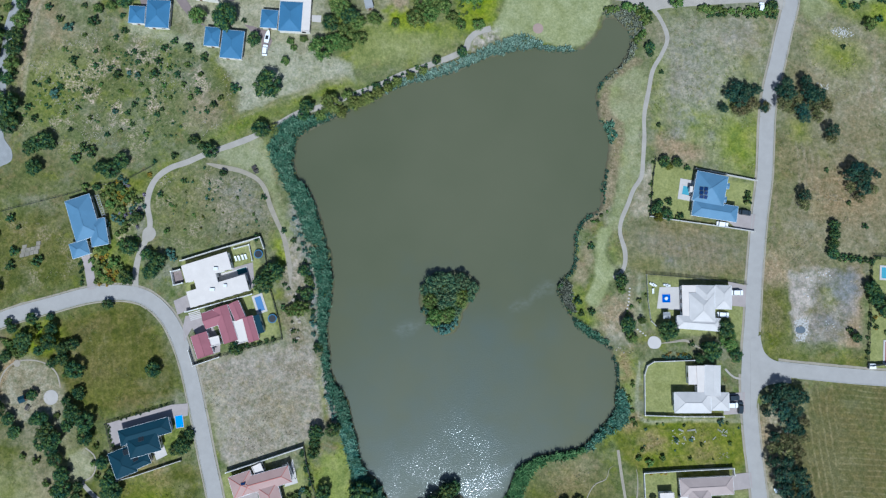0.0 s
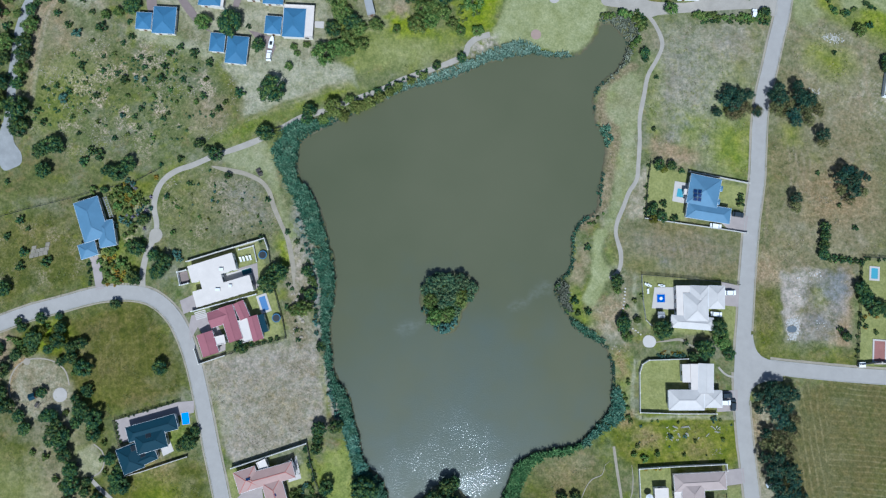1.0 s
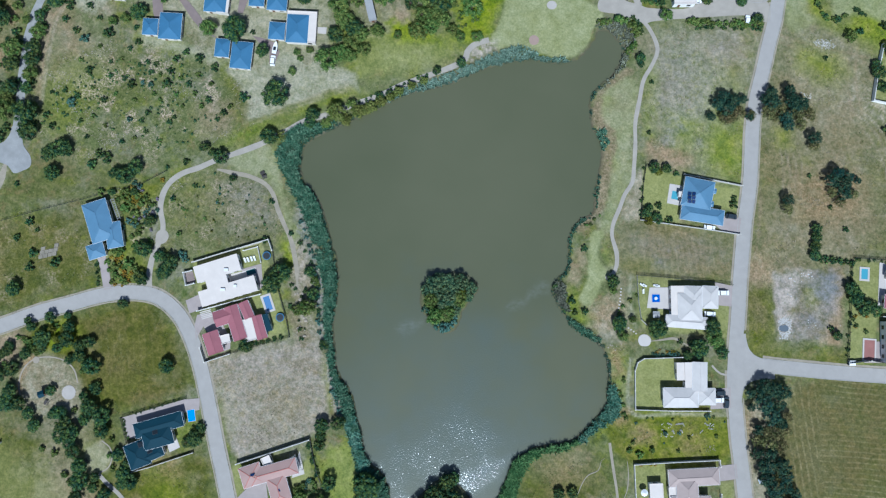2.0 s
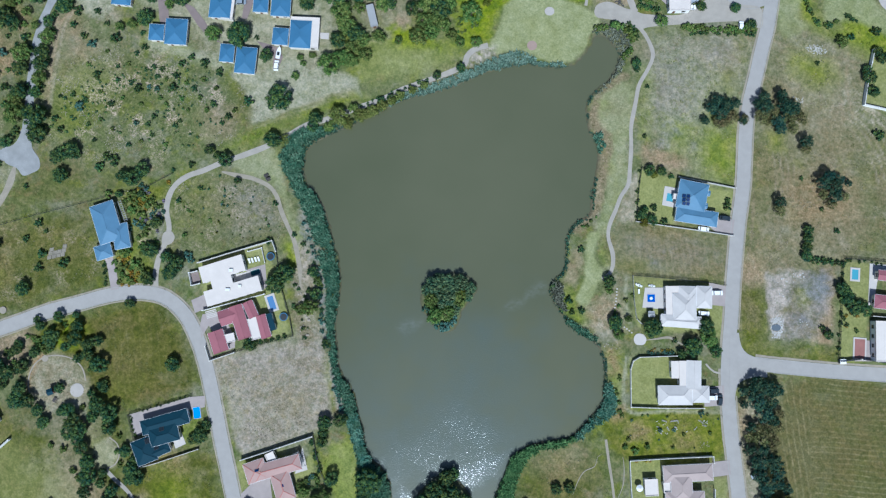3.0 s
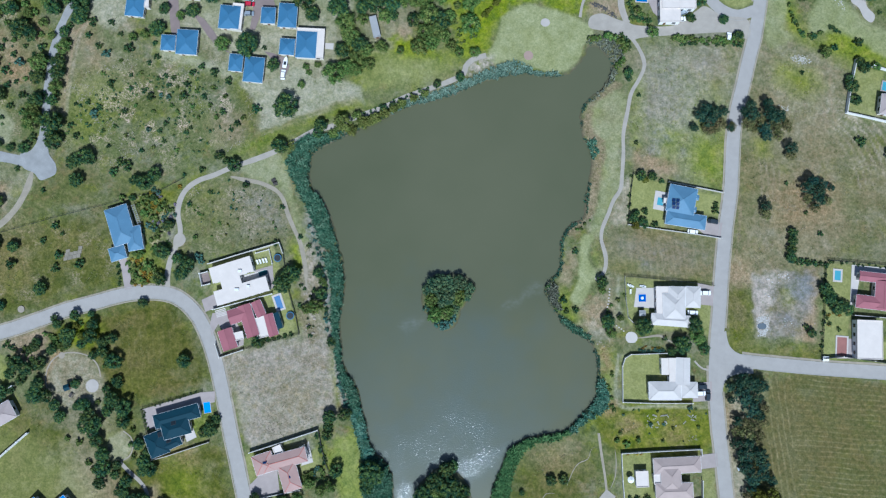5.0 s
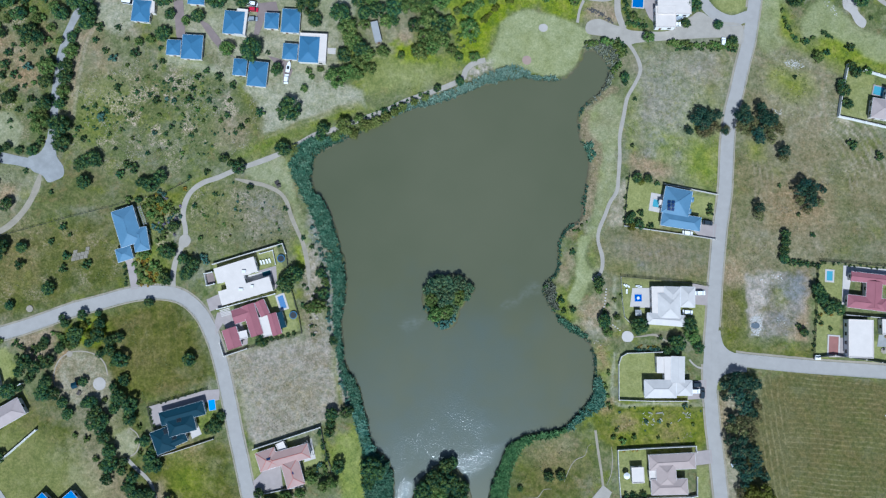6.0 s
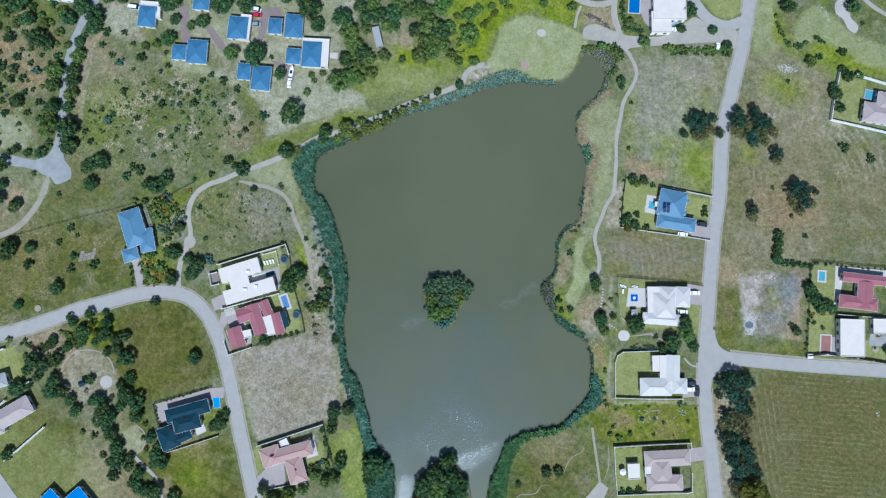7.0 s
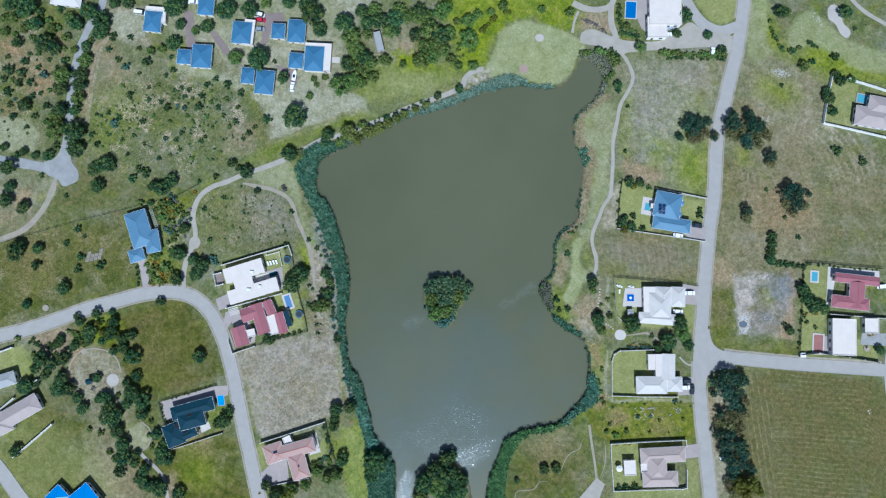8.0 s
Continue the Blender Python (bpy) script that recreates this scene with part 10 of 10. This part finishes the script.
def picnic_table(p, turn):
    ob = root("picnic_table", p[0], p[1], "dark wooden picnic table with benches", "table", "picnic tables")
    ob.rotation_euler.z = radians(turn)
    for name, y, z, w in (("tabletop", 0, 0.74, 0.4), ("bench", -0.75, 0.44, 0.15), ("bench", 0.75, 0.44, 0.15)):
        bm = bmesh.new()
        box(bm, (-0.9, y - w, z - 0.05), (0.9, y + w, z))
        part(name, bm, M_FRAME, ob)
    for x in (-0.65, 0.65):
        bm = bmesh.new()
        bar(bm, (x, -0.85, 0), (x, 0.3, 0.7), 0.06, 0.1)
        bar(bm, (x, 0.85, 0), (x, -0.3, 0.7), 0.06, 0.1)
        part("leg", bm, M_FRAME, ob)


for p, turn in (((-72.0, 47.8), 30), ((-71.3, 46.6), 20), ((-137.4, -63.1), 30), ((-153.5, -41.0), 60)):
    picnic_table(p, turn)


def climbing_frame(p, turn):
    ob = root("climbing_frame", p[0], p[1], "wooden playground climbing frame with a slide", "playground")
    ob.rotation_euler.z = radians(turn)
    for x in (-0.9, 0.9):
        for y in (-0.9, 0.9):
            bm = bmesh.new()
            box(bm, (x - 0.07, y - 0.07, -0.1), (x + 0.07, y + 0.07, 2.6))
            part("post", bm, M_DOOR, ob)
    bm = bmesh.new()
    box(bm, (-1, -1, 1.2), (1, 1, 1.28))
    part("platform", bm, M_DOOR, ob)
    bm = bmesh.new()
    bar(bm, (0, -1.25, 2.5), (0, 0, 3.1), 2.4, 0.06)
    bar(bm, (0, 1.25, 2.5), (0, 0, 3.1), 2.4, 0.06)
    part("roof", bm, M_ROOF_NAVY, ob)
    bm = bmesh.new()
    bar(bm, (1, 0, 1.25), (3.2, 0, 0.1), 0.6, 0.05)
    part("slide", bm, M_CAR_SILVER, ob)


climbing_frame((-154.4, -37.6), 20)


def roof_panel(corners, eave, p, w, d, name, label, category, material, pitch=radians(17)):
    """A flat panel lying on the slope of a hipped roof."""
    mid, hx, hy, turn = frame_of(corners)
    q = Matrix.Rotation(-turn, 2) @ (Vector(p) - mid)
    gaps = (hx - q.x, hx + q.x, hy - q.y, hy + q.y)
    k = gaps.index(min(gaps))
    z = eave + 0.16 + max(min(gaps), 0) * math.tan(pitch)
    way = Vector(((1, 0), (-1, 0), (0, 1), (0, -1))[k])
    ob = root(name, p[0], p[1], label, category, z=z)
    spin = Matrix.Rotation(turn + math.atan2(way.y, way.x), 4, "Z") @ Matrix.Rotation(pitch, 4, "Y")
    bm = bmesh.new()
    box(bm, (-d / 2, -w / 2, -0.06), (d / 2, w / 2, 0.03), spin)
    part("frame", bm, M_FRAME, ob)
    bm = bmesh.new()
    box(bm, (-d / 2 + 0.06, -w / 2 + 0.06, 0.03), (d / 2 - 0.06, w / 2 - 0.06, 0.05), spin)
    part("panel", bm, material, ob)


for p in ([(94.2, 38.9), (94.1, 37.4), (94.1, 35.9), (95.7, 38.7), (95.6, 37.2), (95.6, 35.7)]):
    roof_panel([(92.8, 45.7), (104.6, 43.2), (102.3, 31.5)], 3.1, p, 1.3, 1.3, "solar_panel", "dark blue solar panel on the roof", "solar panel", M_PANEL)
roof_panel([(-78.8, -65.4), (-57.3, -59.5), (-55.3, -66.4)], 3.0, (-72.6, -67.2), 1.6, 0.9, "solar_panel", "dark blue solar panel on pink tiles", "solar panel", M_PANEL)
roof_panel([(-68.5, -70.2), (-60.8, -67.8), (-58.3, -78.2)], 2.9, (-62.6, -72.9), 1.2, 1.0, "solar_panel", "dark blue solar panel on pink tiles", "solar panel", M_PANEL)


# ---- pergola and garden extras ----
def pergola(corners, label, tall=2.4):
    mid, hx, hy, turn = frame_of(corners)
    ob = root("pergola", mid.x, mid.y, label, "pergola")
    m = Matrix.Rotation(turn, 4, "Z")
    for sx in (-1, 1):
        for sy in (-1, 0, 1):
            bm = bmesh.new()
            box(bm, (sx * (hx - 0.1) - 0.07, sy * (hy - 0.1) - 0.07, -0.1), (sx * (hx - 0.1) + 0.07, sy * (hy - 0.1) + 0.07, tall), m)
            part("post", bm, M_DOOR, ob)
        bm = bmesh.new()
        box(bm, (sx * (hx - 0.1) - 0.06, -hy, tall), (sx * (hx - 0.1) + 0.06, hy, tall + 0.18), m)
        part("beam", bm, M_ROOF_GREY, ob)
    count = max(3, int(2 * hy / 0.8))
    for k in range(count):
        y = -hy + (k + 0.5) * 2 * hy / count
        bm = bmesh.new()
        box(bm, (-hx, y - 0.06, tall + 0.18), (hx, y + 0.06, tall + 0.3), m)
        part("rafter", bm, M_ROOF_GREY, ob)


pergola([(-130.2, 37.4), (-128.9, 37.9), (-126.7, 29.6)], "long grey pergola beside the pale blue roof")
pergola([(86.5, 0.1), (89.0, 0.1), (88.6, -5.8)], "timber pergola over the house terrace")
pergola([(-58.6, -60.8), (-56.5, -59.8), (-54.9, -66.3)], "timber pergola over a terrace")


def bird_bath(p):
    ob = root("fountain", p[0], p[1], "round pale stone garden fountain", "fountain")
    for name, r0, r1, z, h in (("basin", 1.2, 1.3, 0.15, 0.4), ("pedestal", 0.25, 0.18, 0.6, 0.9), ("bowl", 0.2, 0.6, 1.1, 0.25)):
        bm = bmesh.new()
        bmesh.ops.create_cone(bm, cap_ends=True, segments=20, radius1=r0, radius2=r1, depth=h, matrix=Matrix.Translation((0, 0, z)))
        part(name, bm, M_STONE, ob)


bird_bath((183.9, -23.5))
plant("grey_shrub", [(-122.3, 44.1, 1.2), (-120.3, 42.8, 1.2), (-117.5, 32.3, 1.2), (-114.4, 30.3, 1.2), (-116.6, 34.1, 1.0), (-124.4, 29.0, 1.2), (-126.3, 26.5, 1.2), (-113.1, 33.3, 1.0)])
plant("olive_shrub", [(-128.4, 37.3, 1.2), (-126.6, 38.3, 1.2), (-124.5, 37.3, 1.5), (-123.0, 35.3, 1.2), (-120.8, 39.0, 1.5), (-117.5, 38.3, 1.5), (-116.5, 35.8, 1.2), (-121.9, 29.0, 1.2), (-119.2, 26.5, 1.5), (-120.3, 24.0, 1.5), (-122.7, 22.7, 1.2), (-129.4, 17.2, 1.5), (-127.5, 15.7, 1.2), (-125.3, 10.8, 1.2), (-122.4, 13.3, 1.2), (-130.8, 9.8, 1.2), (-128.6, 7.8, 1.5), (-126.2, 6.5, 1.2), (-131.8, 12.8, 1.2), (-135.1, 40.3, 1.5)])
plant("flower", [(-122.2, 36.1, 1.0), (-120.1, 34.3, 1.0), (-118.2, 37.3, 1.0), (-125.8, 35.4, 0.8), (-127.7, 12.8, 1.0), (-125.4, 9.3, 1.0), (-123.3, 7.3, 1.0), (-130.4, 14.8, 0.8), (-123.5, 42.9, 0.8), (-125.8, 4.1, 0.8)])
plant("shrub", [(-73.1, -18.6, 1.0), (-71.1, -18.1, 1.0), (-68.7, -17.6, 1.0), (-66.2, -16.9, 1.0), (-63.7, -16.4, 1.0), (161.9, -14.4, 1.0), (158.3, -12.0, 1.0), (157.2, -9.5, 1.0)])
plant("flower", [(158.1, -8.5, 0.8), (160.1, -7.5, 0.8), (162.6, -8.5, 0.8), (158.0, -12.5, 0.8)], "yellow border planting")

# ---- planted rows ----
def row_of(kind, line, count, r, seed, group=""):
    rng = random.Random(seed)
    pts = curve(line, 1.0)
    out = []
    for i in range(count):
        p = pts[int((i + rng.uniform(0.2, 0.8)) / count * (len(pts) - 1))]
        out.append((p[0] + rng.uniform(-0.5, 0.5), p[1] + rng.uniform(-0.5, 0.5), r * rng.uniform(0.65, 1.25)))
    plant(kind, out, group)


row_of("olive_shrub", [(96.9, 108.5), (105.1, 108.2), (115.3, 107.7), (126.7, 107.2)], 18, 1.7, 1, "hedge by the forecourt")
row_of("shrub", [(98.7, 106.4), (112.7, 106.1), (125.4, 105.6)], 10, 1.2, 2, "hedge by the forecourt")
row_of("shrub", [(-52.3, -56.5), (-51.0, -62.0), (-49.0, -69.2)], 10, 0.9, 3, "planted bed")
row_of("olive_shrub", [(-56.2, -74.3), (-52.1, -70.9), (-48.4, -73.3)], 8, 1.1, 4, "planted bed")
row_of("grey_shrub", [(-54.3, -72.8), (-50.9, -69.5)], 5, 0.9, 5, "planted bed")
row_of("shrub", [(157.4, 12.8), (156.9, 0.4), (155.8, -9.5), (154.5, -24.3)], 16, 0.8, 6, "planting along the fence")
row_of("grey_shrub", [(80.1, -22.8), (84.5, -22.8), (89.9, -23.1)], 8, 1.0, 7, "planted bed")
row_of("flower", [(80.8, -21.8), (89.5, -21.8)], 5, 0.7, 8, "planted bed")
row_of("shrub", [(78.3, 50.6), (77.4, 42.9), (76.1, 29.8)], 9, 0.7, 9, "planting along the fence")
row_of("shrub", [(-123.6, -47.6), (-121.4, -55.6)], 7, 0.6, 10, "planting along the fence")
row_of("shrub", [(-120.3, -45.4), (-101.9, -40.0)], 12, 0.5, 11, "planting along the fence")
row_of("flower", [(73.4, -64.6), (81.2, -64.1)], 5, 0.6, 12, "planted bed")
row_of("shrub", [(74.5, -83.0), (82.5, -82.3)], 7, 1.1, 13, "clipped hedge by the wall")
row_of("shrub", [(159.4, 13.3), (171.1, 12.5), (177.3, 11.8), (190.9, 10.8)], 14, 0.7, 14, "planting along the fence")
row_of("shrub", [(-135.5, 13.3), (-135.8, 7.8), (-134.7, 3.3)], 7, 0.9, 15, "planting along the drive")
row_of("olive_shrub", [(61.8, 108.5), (69.4, 109.3), (74.5, 107.2), (75.9, 102.0), (73.3, 95.5)], 12, 1.7, 16, "shrubs round the inlet")
row_of("shrub", [(74.5, 109.8), (77.6, 107.7), (77.0, 104.1)], 5, 1.3, 17, "shrubs round the inlet")
row_of("shrub", [(-55.5, 17.8), (-51.9, 11.6), (-49.8, 2.8), (-49.2, -9.6)], 6, 0.9, 18, "shrubs behind the reeds")
row_of("grey_shrub", [(-57.2, 29.1), (-53.3, 20.3), (-50.7, 10.3), (-48.6, -14.5)], 14, 1.1, 19, "shrubs behind the reeds")
row_of("grey_shrub", [(-43.5, -34.1), (-41.9, -41.4), (-40.9, -45.1)], 8, 1.1, 20, "shrubs behind the reeds")
row_of("shrub", [(-37.5, 74.9), (-31.2, 77.8), (-24.8, 79.8), (-17.3, 83.4), (-7.1, 87.0)], 12, 0.8, 21, "shrubs along the cart path")
row_of("shrub", [(42.8, 4.6), (44.2, -2.1), (48.1, -7.6)], 6, 1.1, 22, "shrubs on the east shore")
row_of("olive_shrub", [(53.0, 26.6), (56.8, 27.8), (60.6, 31.6)], 5, 0.9, 23, "shrubs on the east shore")
row_of("flower", [(184.6, -17.4), (188.8, -17.9)], 4, 0.5, 24, "planted bed")
row_of("olive_shrub", [(-122.1, 16.6), (-120.9, 20.3), (-114.7, 20.3), (-117.3, 24.1)], 8, 1.0, 25, "garden shrubs")
row_of("olive_shrub", [(75.1, 0.4), (68.0, -5.8), (64.9, -14.5)], 8, 0.8, 26, "shrubs on the east shore")
row_of("olive_shrub", [(68.3, -31.6), (67.0, -39.0), (69.2, -48.7)], 7, 0.9, 27, "shrubs on the east shore")
row_of("shrub", [(79.0, 131.4), (78.9, 124.3), (79.8, 119.0), (83.6, 117.2), (87.9, 116.6)], 14, 1.0, 30, "planting round the club pool")
row_of("olive_shrub", [(80.4, 122.9), (82.9, 119.8), (87.0, 118.7)], 8, 0.9, 31, "planting round the club pool")
row_of("olive_shrub", [(79.3, 117.7), (82.3, 116.1), (87.4, 115.6)], 6, 0.8, 32, "planting round the club pool")
row_of("olive_shrub", [(3.1, 117.8), (6.2, 111.2), (4.6, 104.7), (8.7, 108.6), (14.6, 111.2)], 10, 1.0, 33, "bushes in the golf rough")
row_of("yellow", [(16.4, 117.8), (20.0, 121.7), (23.6, 125.7), (30.0, 127.8)], 7, 1.3, 34, "bushes in the golf rough")
row_of("shrub", [(-60.6, 4.1), (-55.5, -2.1), (-56.6, -9.6), (-53.6, -13.3)], 8, 0.8, 35, "shrubs beside the dirt path")
row_of("olive_shrub", [(146.3, 122.8), (149.1, 115.0), (153.0, 109.7), (161.2, 111.0)], 10, 1.0, 36, "bushes in the golf rough")
row_of("shrub", [(164.4, 113.6), (166.3, 111.8), (168.3, 110.2)], 5, 1.0, 37, "bushes in the golf rough")
row_of("shrub", [(86.7, -36.0), (83.6, -41.4)], 3, 0.5, 38, "garden shrubs")
row_of("shrub", [(-181.9, -20.7), (-176.8, -22.4), (-171.7, -24.9)], 6, 1.0, 39, "trees round the garden")
row_of("olive_shrub", [(-165.9, -15.8), (-162.1, -17.0), (-159.5, -20.7), (-155.7, -22.4)], 9, 1.2, 40, "trees round the garden")
row_of("flower", [(-81.2, -85.3), (-70.3, -84.3), (-60.5, -82.9)], 4, 0.5, 41, "planted bed")
row_of("shrub", [(-58.7, -77.1), (-54.5, -74.8), (-48.4, -74.3)], 9, 0.9, 42, "planted bed")


# ---- stepping stones ----
def stepping_stone(p, r, k):
    bm = bmesh.new()
    prism(bm, [(math.cos(i * math.tau / 9) * r * (1 + 0.12 * math.sin(2.3 * i + k)), math.sin(i * math.tau / 9) * r * 0.8) for i in range(9)], -0.1, 0.12)
    ob = plain("stepping_stone", bm, M_TERRACE)
    ob.location = (p[0], p[1], 0)
    tagged(ob, "pale flat stepping stone in grass", "stepping stone", "stepping stones")


for k, p in enumerate([(68.1, 2.3), (67.9, 1.1), (67.9, -0.1), (67.6, -1.4), (67.6, -2.6), (67.3, -3.9), (67.0, -5.1), (66.8, -6.3), (70.6, -12.8), (71.6, -13.5), (72.6, -14.2), (73.5, -15.0)]):
    stepping_stone(p, 0.36, k)


for p, wing_corners, eave in (((-109.9, -51.6), [(-115.7, -51.8), (-104.6, -48.8), (-102.5, -55.6)], 3.15), ((-112.0, -58.8), [(-119.4, -61.9), (-107.8, -56.7), (-106.2, -60.1)], 2.8), ((-115.4, -56.3), [(-122.2, -57.1), (-114.6, -54.1), (-111.0, -63.1)], 2.9)):
    roof_panel(wing_corners, eave, p, 1.9, 1.5, "skylight", "dark glass skylight in navy roof tiles", "skylight", M_GLASS)


# ---- roof fittings and a walled court ----
def roof_unit(p, z, w, d, label):
    """A small air handling box with a lid on a flat roof."""
    ob = root("roof_unit", p[0], p[1], label, "roof unit", "units on the flat roof", z)
    bm = bmesh.new()
    box(bm, (-w / 2, -d / 2, -0.03), (w / 2, d / 2, 0.55))
    part("casing", bm, M_ROOF_GREY, ob)
    bm = bmesh.new()
    box(bm, (-w / 2 - 0.06, -d / 2 - 0.06, 0.55), (w / 2 + 0.06, d / 2 + 0.06, 0.63))
    part("lid", bm, M_FASCIA, ob)
    bm = bmesh.new()
    box(bm, (-w / 2 + 0.1, -d / 2 - 0.03, 0.1), (w / 2 - 0.1, -d / 2, 0.45))
    part("grille", bm, M_FRAME, ob)


for p, w, d in (((-84.3, 9.7), 1.5, 1.0), ((-85.4, 2.1), 1.7, 0.9), ((-80.7, 3.5), 1.1, 0.9)):
    roof_unit(p, 3.58, w, d, "small grey air unit on a white flat roof")
slab("court", [(-101.6, 8.6), (-98.6, 9.3), (-97.5, 5.1), (-100.5, 4.1)], "mauve paved court behind low white walls", "court", M_BRICK, 0.1)
boundary_wall([(-98.6, 9.6), (-101.9, 8.8), (-100.7, 3.8), (-97.5, 4.6)], "low white wall round a paved court", 1.6, 0.2, M_PLASTER_WHITE)
for k in range(5):
    a, b = Vector((-95.5, -6.6)), Vector((-91.3, -5.4))
    step = Vector((-94.4, -9.6)) - a
    shift = step * (k / 5)
    slab("garden_step", [tuple(a + shift), tuple(b + shift), tuple(b + shift + step * 0.13), tuple(a + shift + step * 0.13)], "pale paved step across a planted bed", "step", M_TERRACE, 0.12 + 0.03 * k)
